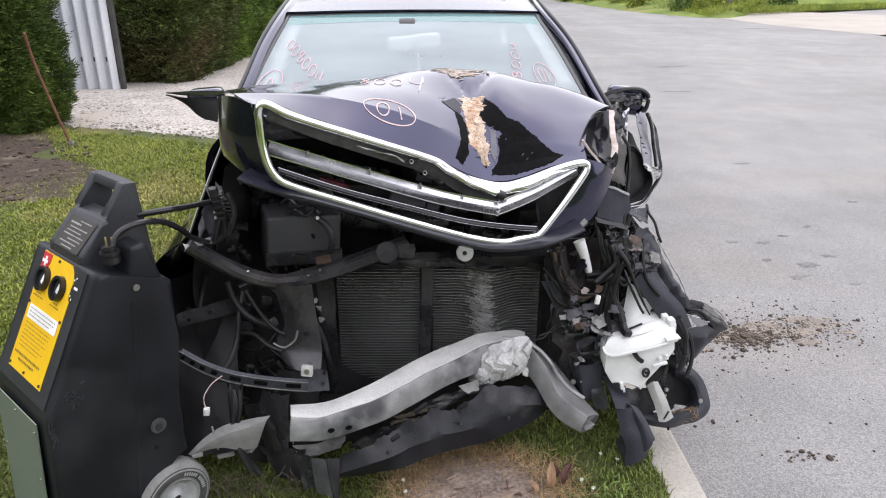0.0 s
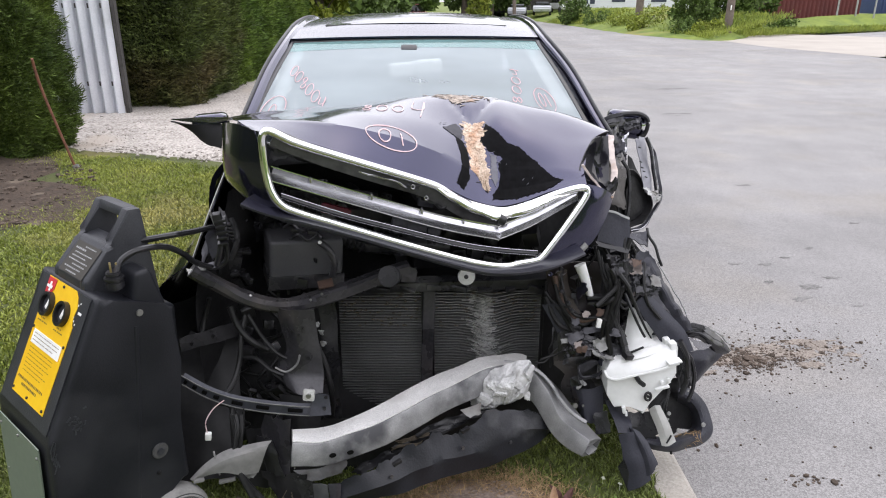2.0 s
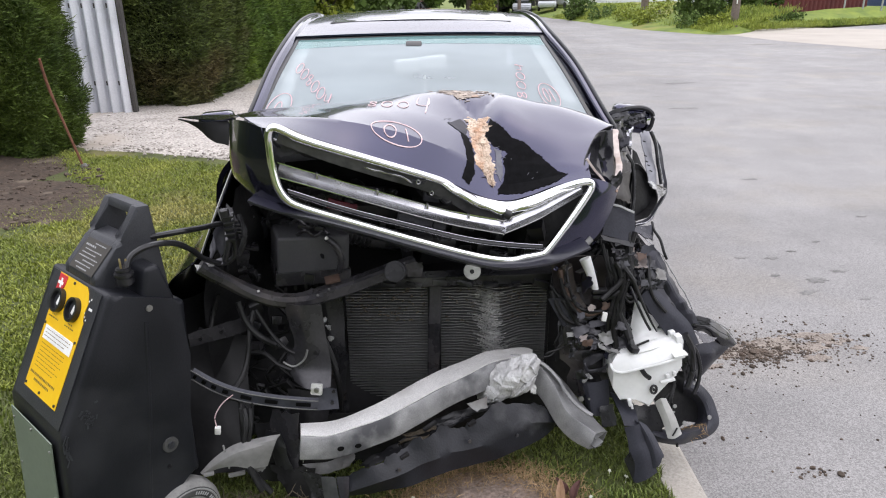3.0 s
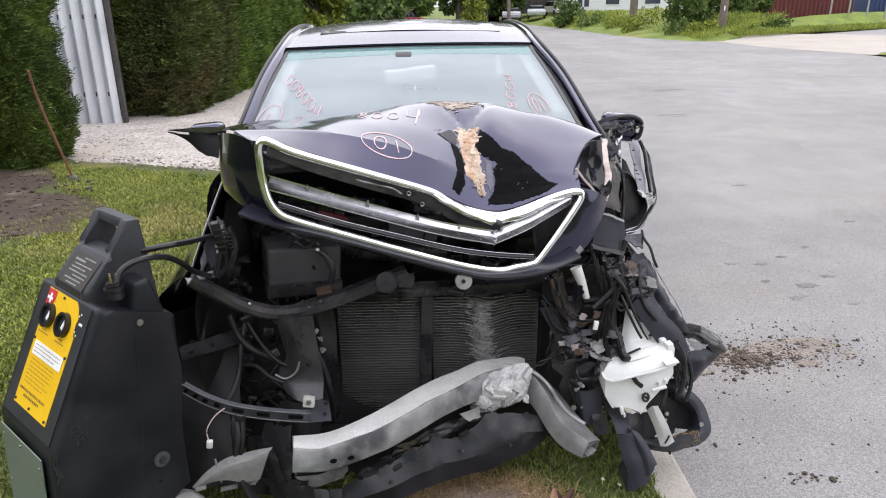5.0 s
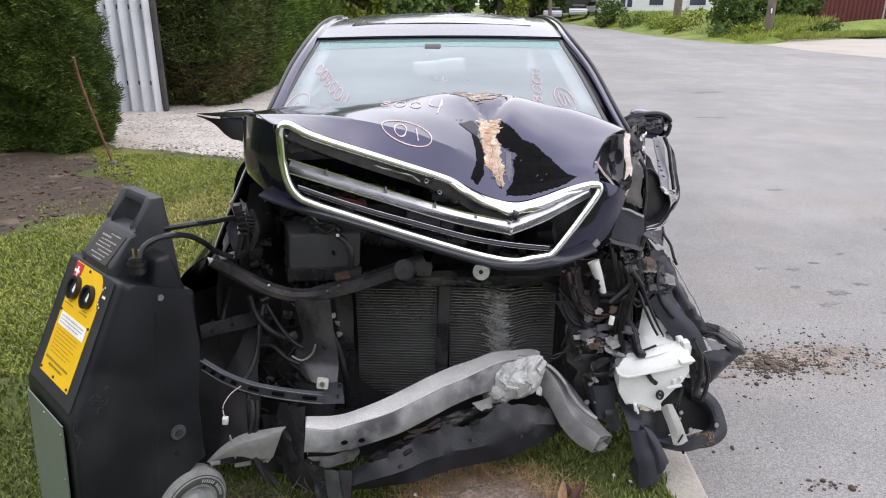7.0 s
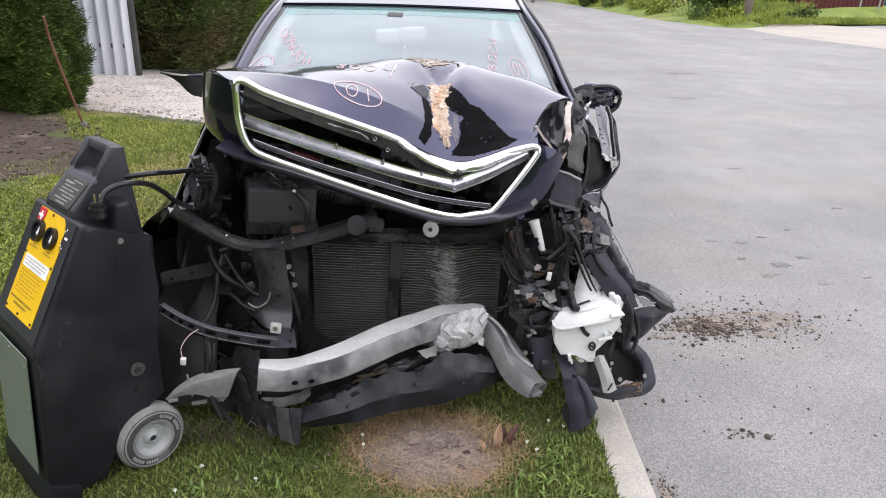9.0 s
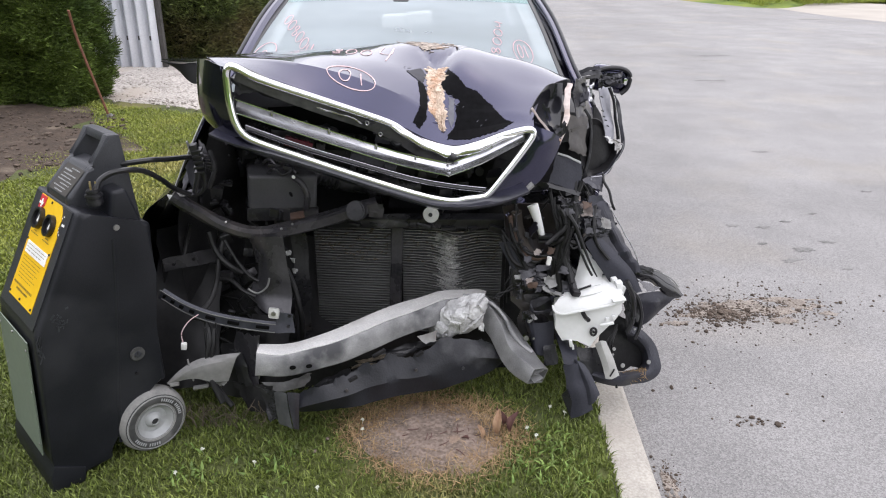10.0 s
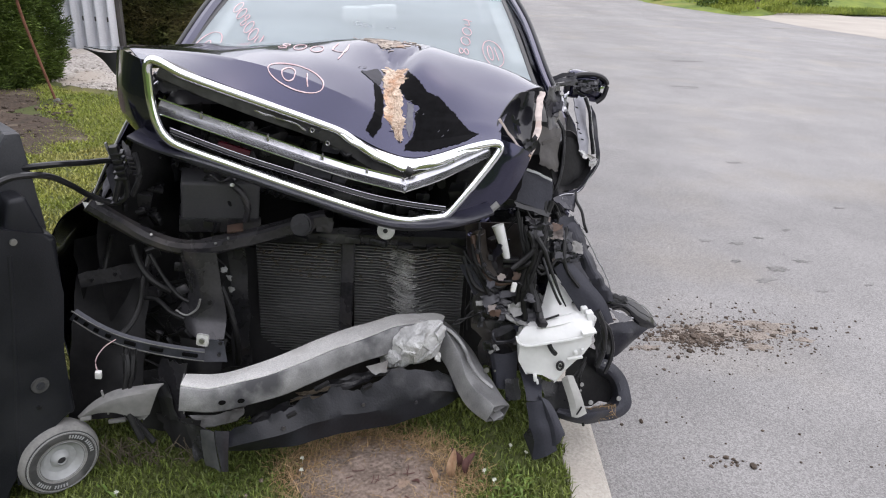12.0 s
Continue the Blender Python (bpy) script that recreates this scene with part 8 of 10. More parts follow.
loft(b, [[(0.643, 2.240, 0.751), (0.686, 2.230, 0.699), (0.732, 2.220, 0.645), (0.772, 2.210, 0.585), (0.804, 2.190, 0.538), (0.834, 2.170, 0.499)],
         [(0.617, 2.200, 0.720), (0.640, 2.170, 0.680), (0.678, 2.160, 0.632), (0.712, 2.150, 0.577), (0.759, 2.140, 0.518), (0.805, 2.130, 0.470)],
         [(0.606, 2.190, 0.651), (0.631, 2.170, 0.615), (0.658, 2.150, 0.573), (0.693, 2.140, 0.518), (0.739, 2.130, 0.462), (0.789, 2.120, 0.414)]], 5, 6, 0.012, 21)
thicken(b, 0.003)
cpart("torn_wing", b, M_NAVY, "torn dark navy front wing bent out to a point", sharp=12)
b = bmesh.new()
loft(b, [[(0.797, 2.190, 0.529), (0.840, 2.160, 0.508), (0.887, 2.140, 0.500), (0.929, 2.130, 0.484), (0.973, 2.120, 0.445), (1.013, 2.110, 0.404)],
         [(0.803, 2.150, 0.509), (0.834, 2.120, 0.497), (0.883, 2.100, 0.486), (0.909, 2.090, 0.469), (0.953, 2.090, 0.434), (1.001, 2.100, 0.405)],
         [(0.809, 2.130, 0.470), (0.835, 2.120, 0.458), (0.882, 2.120, 0.462), (0.917, 2.110, 0.437), (0.954, 2.100, 0.403), (0.998, 2.110, 0.395)]], 5, 6, 0.006, 14)
thicken(b, 0.003)
set_back(b, 0.80, 1.0)
cpart("torn_wing", b, M_BLACKGLOSS, "glossy torn spur of the front wing", sharp=10)
b = bmesh.new()
loft(b, [[(0.855, 2.130, 0.395), (0.889, 2.120, 0.410), (0.935, 2.110, 0.419), (1.001, 2.110, 0.402)], [(0.849, 2.110, 0.361), (0.880, 2.100, 0.367), (0.915, 2.090, 0.373), (0.962, 2.100, 0.376)], [(0.860, 2.120, 0.269), (0.872, 2.100, 0.281), (0.894, 2.100, 0.295), (0.919, 2.110, 0.312)]], 5, 6, 0.005, 20)
thicken(b, 0.003)
set_back(b, 0.84, 1.0)
cpart("torn_wing", b, M_NAVY, "dull lower point of the torn wing", sharp=12)
b = bmesh.new()
loft(b, [[(0.717, 2.140, 0.578), (0.750, 2.130, 0.540), (0.783, 2.120, 0.497)], [(0.694, 2.120, 0.561), (0.721, 2.120, 0.523), (0.754, 2.120, 0.480)], [(0.676, 2.120, 0.544), (0.699, 2.120, 0.512), (0.723, 2.120, 0.475)]], 5, 5, 0.005, 20)
thicken(b, 0.003)
cpart("torn_wing", b, M_GREY_PLASTIC, "smooth slate grey panel inside the wing", sharp=20)
for k, (c0, c1, c2, c3) in enumerate([((0.776, 2.200, 0.594), (0.806, 2.190, 0.555), (0.790, 2.170, 0.534), (0.762, 2.180, 0.564)), ((0.749, 2.200, 0.620), (0.786, 2.190, 0.581), (0.770, 2.180, 0.560), (0.745, 2.190, 0.594)), ((0.804, 2.160, 0.558), (0.824, 2.140, 0.505), (0.806, 2.130, 0.497), (0.788, 2.140, 0.535)), ((0.823, 2.120, 0.532), (0.911, 2.110, 0.507), (0.898, 2.100, 0.486), (0.821, 2.110, 0.506)), ((0.808, 2.120, 0.458), (0.874, 2.110, 0.375), (0.879, 2.100, 0.290), (0.813, 2.100, 0.335)), ((0.812, 2.080, 0.413), (0.846, 2.080, 0.365), (0.839, 2.070, 0.285), (0.815, 2.070, 0.308))]):
    cr("torn_wing", M_BLACK_WORN if k % 2 else M_BLACK, "torn black edge of the wing", [c0, c1, c2, c3], 9, 6, 0.012, 26, 700 + k, 0.10, sharp=12)
b = bmesh.new()
loft(b, [[(0.831, 2.100, 0.290), (0.894, 2.120, 0.255), (0.949, 2.120, 0.189), (0.972, 2.100, 0.121), (0.952, 2.070, 0.083), (0.875, 2.030, 0.083), (0.773, 1.990, 0.093), (0.691, 1.990, 0.121)],
         [(0.823, 2.080, 0.268), (0.870, 2.090, 0.241), (0.913, 2.090, 0.189), (0.929, 2.070, 0.141), (0.909, 2.040, 0.124), (0.846, 2.000, 0.133), (0.762, 1.970, 0.136), (0.698, 1.980, 0.142)],
         [(0.852, 2.140, 0.195), (0.887, 2.150, 0.170), (0.913, 2.150, 0.131), (0.918, 2.130, 0.105), (0.900, 2.100, 0.101), (0.849, 2.060, 0.110), (0.783, 2.030, 0.117), (0.722, 2.030, 0.126)]], 6, 5, 0.007, 14)
thicken(b, 0.004)
arch = cpart("arch_liner", b, M_GREY_PLASTIC, "torn slate grey wheel arch liner touching the street")
cr("arch_liner", M_DARK, "black back of the liner", [(0.746, 2.150, 0.353), (0.894, 2.160, 0.254), (0.950, 2.130, 0.091), (0.709, 2.060, 0.093)], 9, 9, 0.012, 8, 74)
b = bmesh.new()
rs = random.Random(77)
for i in range(90):
    p = V((rs.uniform(0.81, 0.90), rs.uniform(2.01, 2.05), rs.uniform(0.095, 0.14)))
    box(b, (rs.uniform(0.012, 0.04), 0.0011, 0.0011), Matrix.Translation(p) @ pose(0, 0, 0, rs.uniform(0, 90), rs.uniform(-40, 40), rs.uniform(0, 180)))
o = cpart("straw", b, M_STRAW, "dry straw caught in the liner", arch, smooth=False)
o["kind"] = "stuff"
for c, s in [((0.906, 2.020, 0.180), 0.012), ((0.802, 1.970, 0.191), 0.012), ((0.766, 1.980, 0.252), 0.010), ((0.845, 2.040, 0.303), 0.006), ((0.765, 1.980, 0.229), 0.006)]:
    b = bmesh.new()
    disc(b, s * 0.7, s * 0.5, pose(*c, 70, 10, 10), 9, s * 0.15)
    cpart("clip", b, M_GREY_METAL, "pale plastic clip", arch)

# washer tank: upper and lower shell, neck, lugs
b = bmesh.new()
front = [(0.548, 1.990, 0.394), (0.550, 1.985, 0.322), (0.578, 1.980, 0.272), (0.634, 1.980, 0.287), (0.675, 1.975, 0.250), (0.700, 1.985, 0.289), (0.727, 1.990, 0.334), (0.760, 1.995, 0.353), (0.783, 2.000, 0.393), (0.777, 2.000, 0.440)]
vf = [b.verts.new(V(p)) for p in front]
vb = [b.verts.new(V(p) + V((0.0, 0.13, 0.012))) for p in front]
b.faces.new(vf)
b.faces.new(vb[::-1])
for i in range(len(front)):
    j = (i + 1) % len(front)
    b.faces.new((vf[j], vf[i], vb[i], vb[j]))
bmesh.ops.bevel(b, geom=list(b.edges), offset=0.007, segments=2, profile=0.6, affect="EDGES")
for v in b.verts:
    v.co += noise.noise_vector(v.co * 16) * 0.003
tank = cpart("washer_tank", b, M_WHITE_PLASTIC, "white plastic washer fluid tank hanging loose")
b = bmesh.new()
hull = [(0.538, 1.985, 0.414), (0.546, 1.975, 0.392), (0.575, 1.972, 0.388), (0.688, 1.976, 0.416), (0.779, 1.990, 0.439), (0.558, 2.000, 0.436), (0.773, 2.020, 0.480), (0.586, 2.060, 0.446), (0.628, 2.110, 0.463), (0.662, 2.140, 0.470), (0.728, 2.140, 0.478), (0.766, 2.120, 0.475), (0.803, 2.080, 0.457)]
vs = [b.verts.new(V(p)) for p in hull] + [b.verts.new(V(hull[i]) + V((0, 0.06, -0.03))) for i in (8, 9, 10, 11, 12)]
bmesh.ops.convex_hull(b, input=vs)
bmesh.ops.delete(b, geom=[v for v in b.verts if not v.link_faces], context="VERTS")
bmesh.ops.bevel(b, geom=list(b.edges), offset=0.006, segments=2, profile=0.6, affect="EDGES")
for v in b.verts:
    v.co += noise.noise_vector(v.co * 14) * 0.004
cpart("upper_shell", b, M_WHITE_PLASTIC, "", tank)
b = bmesh.new()
loft(b, [[(0.592, 2.050, 0.447), (0.642, 2.030, 0.462), (0.721, 2.060, 0.476)], [(0.618, 2.090, 0.469), (0.658, 2.070, 0.479), (0.716, 2.100, 0.485)], [(0.628, 2.105, 0.508), (0.668, 2.090, 0.514), (0.728, 2.110, 0.508)], [(0.634, 2.120, 0.540), (0.660, 2.110, 0.550), (0.694, 2.120, 0.534)], [(0.640, 2.130, 0.572), (0.651, 2.125, 0.578), (0.664, 2.130, 0.566)]], 5, 5, 0.002, 12)
thicken(b, 0.010)
cpart("neck", b, M_WHITE_PLASTIC, "", tank)
b = bmesh.new()
sweep(b, spline([V(q) for q in ((0.536, 1.985, 0.415), (0.544, 1.972, 0.398), (0.573, 1.968, 0.390), (0.632, 1.969, 0.404), (0.705, 1.972, 0.422), (0.780, 1.985, 0.440))], 6), rect(0.007, 0.005, 0.001), up=(0, -1, 0.3))
cpart("seam", b, M_WHITE_PLASTIC, "", tank)
b = bmesh.new()
loft(b, [[(0.585, 2.000, 0.427), (0.654, 2.000, 0.448), (0.733, 2.020, 0.463)], [(0.602, 2.030, 0.445), (0.665, 2.030, 0.462), (0.737, 2.050, 0.473)]], 5, 4, 0.0015, 20)
thicken(b, 0.006)
cpart("raised_panel", b, M_WHITE_PLASTIC, "", tank)
for c, sz, rz in (((0.767, 2.030, 0.479), (0.024, 0.03, 0.038), 10), ((0.754, 2.060, 0.484), (0.02, 0.03, 0.03), 10), ((0.762, 1.985, 0.448), (0.045, 0.03, 0.006), 6), ((0.610, 1.975, 0.271), (0.012, 0.014, 0.026), 0), ((0.619, 1.975, 0.255), (0.008, 0.008, 0.018), 0), ((0.729, 1.975, 0.354), (0.05, 0.012, 0.008), 8), ((0.731, 1.985, 0.367), (0.012, 0.012, 0.016), 8), ((0.752, 1.985, 0.376), (0.010, 0.012, 0.016), 8)):
    b = bmesh.new()
    box(b, sz, pose(*c, 0, -12, rz), min(sz) * 0.25)
    cpart("lug", b, M_WHITE_PLASTIC, "", tank)
b = bmesh.new()
gm = pose(*(0.685, 1.972, 0.323), 80, 0, 0)
sweep(b, [gm @ V((0.010 * math.cos(a * 0.5236), 0.014 * math.sin(a * 0.5236), 0)) for a in range(12)], ring(0.0045, n=6), closed=True, up=(0, 1, 0.1))
disc(b, 0.005, 0.010, gm, 10, 0.001)
cpart("grommet", b, M_BLACK, "black rubber grommet", tank)
b = bmesh.new()
tube(b, [(0.581, 2.040, 0.530), (0.601, 2.030, 0.493), (0.610, 2.010, 0.462)], 0.012, 8)
box(b, (0.03, 0.03, 0.02), pose(*(0.612, 2.000, 0.461), 10, 15, 20), 0.004)
box(b, (0.05, 0.006, 0.006), pose(*(0.646, 2.020, 0.471), 0, -20, 10), 0.001)
cpart("pump", b, M_BLACK, "small black pump on the tank", tank)
b = bmesh.new()
loft(b, [[(0.704, 1.990, 0.263), (0.713, 1.980, 0.283), (0.732, 1.990, 0.276)], [(0.724, 1.965, 0.212), (0.737, 1.960, 0.225), (0.758, 1.970, 0.227)], [(0.743, 1.945, 0.151), (0.762, 1.940, 0.153), (0.787, 1.950, 0.164)]], 3, 5, 0.002, 15)
thicken(b, 0.006)
tb_ = cpart("tank_bracket", b, M_PALE, "pale flat bracket below the tank", sharp=20)
b = bmesh.new()
# Dark rod on the bracket imitates the shade of a slot.
tube(b, [(0.754, 1.937, 0.164), (0.762, 1.938, 0.181), (0.767, 1.940, 0.193)], 0.003, 6)
cpart("slot", b, M_DARK, "", tb_)

# hanging flaps
b = bmesh.new()
loft(b, [[(0.562, 2.050, 0.266), (0.598, 2.040, 0.254), (0.643, 2.030, 0.233)], [(0.576, 1.980, 0.238), (0.602, 1.970, 0.236), (0.635, 1.970, 0.231)], [(0.586, 1.930, 0.209), (0.610, 1.925, 0.213), (0.634, 1.930, 0.214)]], 5, 6, 0.004, 12)
thicken(b, 0.004)
cpart("plastic_flap", b, M_GREY_PLASTIC, "slate grey plastic flap hanging to the kerb", sharp=20)
b = bmesh.new()
loft(b, [[(0.583, 1.915, 0.213), (0.606, 1.910, 0.223), (0.634, 1.920, 0.225)], [(0.594, 1.900, 0.168), (0.622, 1.895, 0.171), (0.650, 1.905, 0.178)], [(0.601, 1.890, 0.112), (0.638, 1.880, 0.124), (0.670, 1.890, 0.130)], [(0.623, 1.870, 0.026), (0.658, 1.865, 0.044), (0.694, 1.880, 0.060)]], 5, 6, 0.004, 12)
thicken(b, 0.004)
cpart("plastic_flap", b, M_GREY_PLASTIC, "slate grey plastic flap hanging to the kerb", sharp=20)
b = bmesh.new()
loft(b, [[(0.624, 1.940, 0.229), (0.631, 1.925, 0.231), (0.653, 1.930, 0.214)], [(0.645, 1.915, 0.184), (0.655, 1.900, 0.195), (0.682, 1.910, 0.179)], [(0.659, 1.900, 0.123), (0.679, 1.885, 0.143), (0.712, 1.895, 0.122)], [(0.668, 1.885, 0.070), (0.690, 1.875, 0.087), (0.709, 1.885, 0.111)]], 5, 6, 0.004, 12)
thicken(b, 0.005)
cpart("plastic_flap", b, M_GREY_PLASTIC, "slate grey folded plastic flap hanging to the kerb", sharp=20)
b = bmesh.new()
loft(b, [[(0.582, 1.885, 0.111), (0.592, 1.885, 0.129), (0.600, 1.885, 0.138)], [(0.598, 1.880, 0.074), (0.608, 1.880, 0.083), (0.619, 1.880, 0.092)], [(0.620, 1.872, 0.025), (0.627, 1.872, 0.034), (0.633, 1.872, 0.043)]], 3, 4, 0.003, 12)
thicken(b, 0.004)
cpart("plastic_flap", b, M_BLACK_WORN, "black plastic flap edge", sharp=20)
cr("plastic_flap", M_BLACK_WORN, "black plastic strip beside the beam", [(0.518, 2.000, 0.239), (0.561, 1.990, 0.259), (0.568, 1.960, 0.189), (0.521, 1.970, 0.177)], 6, 6, 0.006, 20, 75, 0.04)

# black duct and brackets left of the tank
b = bmesh.new()
loft(b, [[(0.454, 2.060, 0.314), (0.475, 2.030, 0.318), (0.510, 2.030, 0.318), (0.549, 2.050, 0.320)], [(0.473, 2.050, 0.252), (0.486, 2.020, 0.257), (0.517, 2.020, 0.257), (0.553, 2.040, 0.258)], [(0.487, 2.040, 0.189), (0.496, 2.010, 0.200), (0.520, 2.010, 0.196), (0.556, 2.030, 0.201)]], 4, 5, 0.003, 12)
thicken(b, 0.004)
duct = cpart("air_duct", b, M_GREY_PLASTIC, "broken black plastic air duct", sharp=20)
b = bmesh.new()
sweep(b, spline([V(q) for q in ((0.467, 2.050, 0.382), (0.495, 2.080, 0.391), (0.543, 2.100, 0.385), (0.565, 2.090, 0.372), (0.540, 2.060, 0.358), (0.501, 2.040, 0.357), (0.474, 2.040, 0.357))], 5, True), rect(0.008, 0.012, 0.002), closed=True)
cpart("duct_rim", b, M_BRACKET, "grey rim of the duct", duct)
cr("duct_side", M_BLACK_METAL, "", [(0.445, 2.080, 0.329), (0.458, 2.050, 0.338), (0.492, 2.030, 0.210), (0.483, 2.060, 0.190)], 4, 8, 0.006, 20, 720, 0.04, duct)
for c, s in (((0.527, 2.005, 0.222), 0.010), ((0.480, 2.010, 0.264), 0.004), ((0.453, 2.010, 0.264), 0.009)):
    b = bmesh.new()
    disc(b, s, 0.010, pose(*c, 80, 0, 0), 12, 0.002)
    cpart("bolt", b, M_STEEL, "", duct)
cr("torn_rim", M_GREY_METAL, "torn pale rim of the duct", [(0.447, 2.030, 0.341), (0.480, 2.030, 0.354), (0.487, 2.020, 0.338), (0.454, 2.020, 0.324)], 7, 5, 0.008, 50, 76, 0.12, duct, sharp=10)
cr("bracket", M_BLACK_METAL, "bent black bracket", [(0.40, 2.12, 0.62), (0.47, 2.13, 0.60), (0.50, 2.1, 0.44), (0.42, 2.1, 0.44)], 7, 8, 0.02, 12, 78, 0.05)
for k, (c0, c1, c2, c3, m) in enumerate([((0.510, 2.040, 0.478), (0.563, 2.050, 0.502), (0.565, 2.030, 0.479), (0.522, 2.020, 0.463), M_GREY_METAL), ((0.514, 2.030, 0.457), (0.565, 2.020, 0.450), (0.576, 2.010, 0.434), (0.521, 2.010, 0.451), M_GREY_METAL), ((0.433, 2.050, 0.477), (0.483, 2.060, 0.489), (0.494, 2.050, 0.468), (0.444, 2.040, 0.461), M_BRACKET), ((0.477, 2.070, 0.500), (0.517, 2.060, 0.497), (0.512, 2.050, 0.481), (0.474, 2.050, 0.489), M_BLACK_METAL), ((0.396, 2.100, 0.500), (0.429, 2.090, 0.516), (0.429, 2.080, 0.391), (0.399, 2.090, 0.394), M_BLACK_METAL), ((0.401, 2.070, 0.483), (0.428, 2.070, 0.492), (0.423, 2.060, 0.476), (0.401, 2.060, 0.471), M_GREY_METAL), ((0.413, 2.070, 0.427), (0.431, 2.070, 0.440), (0.428, 2.060, 0.402), (0.413, 2.060, 0.398), M_BRACKET), ((0.345, 2.120, 0.586), (0.400, 2.110, 0.601), (0.430, 2.090, 0.505), (0.407, 2.100, 0.468), M_GREY_PLASTIC)]):
    cr("bracket", m, "bent dull bracket", [c0, c1, c2, c3], 6, 5, 0.006, 30, 730 + k, 0.06, sharp=12)
b = bmesh.new()
loft(b, [[(0.371, 2.140, 0.681), (0.383, 2.110, 0.714), (0.413, 2.120, 0.718)], [(0.387, 2.130, 0.624), (0.403, 2.100, 0.641), (0.427, 2.110, 0.653)], [(0.404, 2.120, 0.565), (0.424, 2.090, 0.587), (0.448, 2.100, 0.600)], [(0.441, 2.100, 0.537), (0.455, 2.080, 0.559), (0.471, 2.090, 0.571)]], 5, 6, 0.004, 16)
thicken(b, 0.004)
cpart("duct_panel", b, mat("brown_black_plastic", (0.022, 0.017, 0.014), (0.05, 0.038, 0.03), rough=0.5, scale=14, bump=0.2), "curved brown-black guide panel", sharp=20)
b = bmesh.new()
tube(b, [(0.375, 2.11, 0.70), (0.395, 2.09, 0.63), (0.42, 2.075, 0.58), (0.47, 2.07, 0.555), (0.52, 2.07, 0.57)], 0.008, 8)
cpart("hose", b, M_BROWN, "thin brown hose")
b = bmesh.new()
sweep(b, spline([V(q) for q in ((0.450, 2.085, 0.751), (0.469, 2.075, 0.703), (0.488, 2.065, 0.646))], 5), ring(0.019, n=14), scale=lambda k: 1.05 - 0.48 * k)
wt = cpart("white_pipe", b, M_WHITE_PLASTIC, "short tapered white plastic pipe")
for c in ((0.500, 2.060, 0.646), (0.501, 2.060, 0.629)):
    b = bmesh.new()
    box(b, (0.05, 0.03, 0.010), pose(*c, 0, -4, 0), 0.003)
    cpart("collar", b, M_BLACK, "", wt)
# smooth panels behind the harness
b = bmesh.new()
loft(b, [[(0.351, 2.170, 0.709), (0.401, 2.150, 0.732), (0.479, 2.160, 0.734), (0.552, 2.180, 0.720)], [(0.363, 2.160, 0.629), (0.419, 2.190, 0.619), (0.490, 2.190, 0.625), (0.548, 2.170, 0.641)], [(0.381, 2.140, 0.561), (0.430, 2.170, 0.545), (0.493, 2.170, 0.552), (0.540, 2.140, 0.578)], [(0.408, 2.120, 0.488), (0.444, 2.130, 0.499), (0.491, 2.130, 0.511), (0.528, 2.110, 0.532)]], 5, 6, 0.004, 12)
thicken(b, 0.004)
cpart("duct_panel", b, mat("plum_black_plastic", (0.020, 0.016, 0.017), (0.042, 0.034, 0.034), rough=0.4, scale=12, bump=0.15), "smooth plum-black guide panel")
b = bmesh.new()
loft(b, [[(0.640, 2.075, 0.621), (0.663, 2.080, 0.639), (0.695, 2.100, 0.633)], [(0.690, 2.070, 0.543), (0.719, 2.075, 0.577), (0.757, 2.100, 0.577)], [(0.753, 2.070, 0.461), (0.784, 2.070, 0.507), (0.821, 2.090, 0.508)], [(0.816, 2.080, 0.397), (0.839, 2.075, 0.430), (0.863, 2.090, 0.430)]], 5, 6, 0.003, 14)
thicken(b, 0.004)
cpart("torn_wing", b, M_GREY_PLASTIC, "smooth slate panel inside the torn wing", sharp=24)
b = bmesh.new()
loft(b, [[(0.674, 2.160, 0.745), (0.696, 2.170, 0.745), (0.723, 2.180, 0.732)], [(0.718, 2.130, 0.649), (0.741, 2.130, 0.656), (0.772, 2.150, 0.635)], [(0.764, 2.110, 0.577), (0.786, 2.110, 0.589), (0.810, 2.120, 0.575)], [(0.815, 2.090, 0.492), (0.836, 2.090, 0.508), (0.864, 2.100, 0.502)]], 4, 8, 0.006, 34)
thicken(b, 0.003)
cpart("torn_wing", b, M_NAVY, "ragged navy edge of the torn wing", sharp=12)
for pts, r, tp in ((((0.561, 2.090, 0.758), (0.570, 2.060, 0.716), (0.571, 2.050, 0.660), (0.556, 2.050, 0.600), (0.550, 2.040, 0.532), (0.563, 2.030, 0.453)), 0.010, None), (((0.537, 2.100, 0.747), (0.551, 2.070, 0.702), (0.556, 2.060, 0.646), (0.539, 2.050, 0.579), (0.535, 2.050, 0.507)), 0.008, None), (((0.574, 2.050, 0.730), (0.597, 2.030, 0.698), (0.624, 2.020, 0.638), (0.656, 2.000, 0.570), (0.680, 1.990, 0.529)), 0.007, lambda k: 1.3 - 1.0 * k), (((0.520, 2.060, 0.616), (0.543, 2.050, 0.631), (0.564, 2.050, 0.650)), 0.008, None), (((0.375, 2.100, 0.675), (0.392, 2.080, 0.621), (0.423, 2.070, 0.573), (0.469, 2.070, 0.541), (0.499, 2.070, 0.561)), 0.007, None), (((0.575, 2.040, 0.552), (0.590, 2.020, 0.525), (0.598, 2.000, 0.497)), 0.012, None)):
    b = bmesh.new()
    tube(b, pts, r, 8, 7, tp)
    cpart("harness", b, M_RUBBER, "taped black wiring harness")
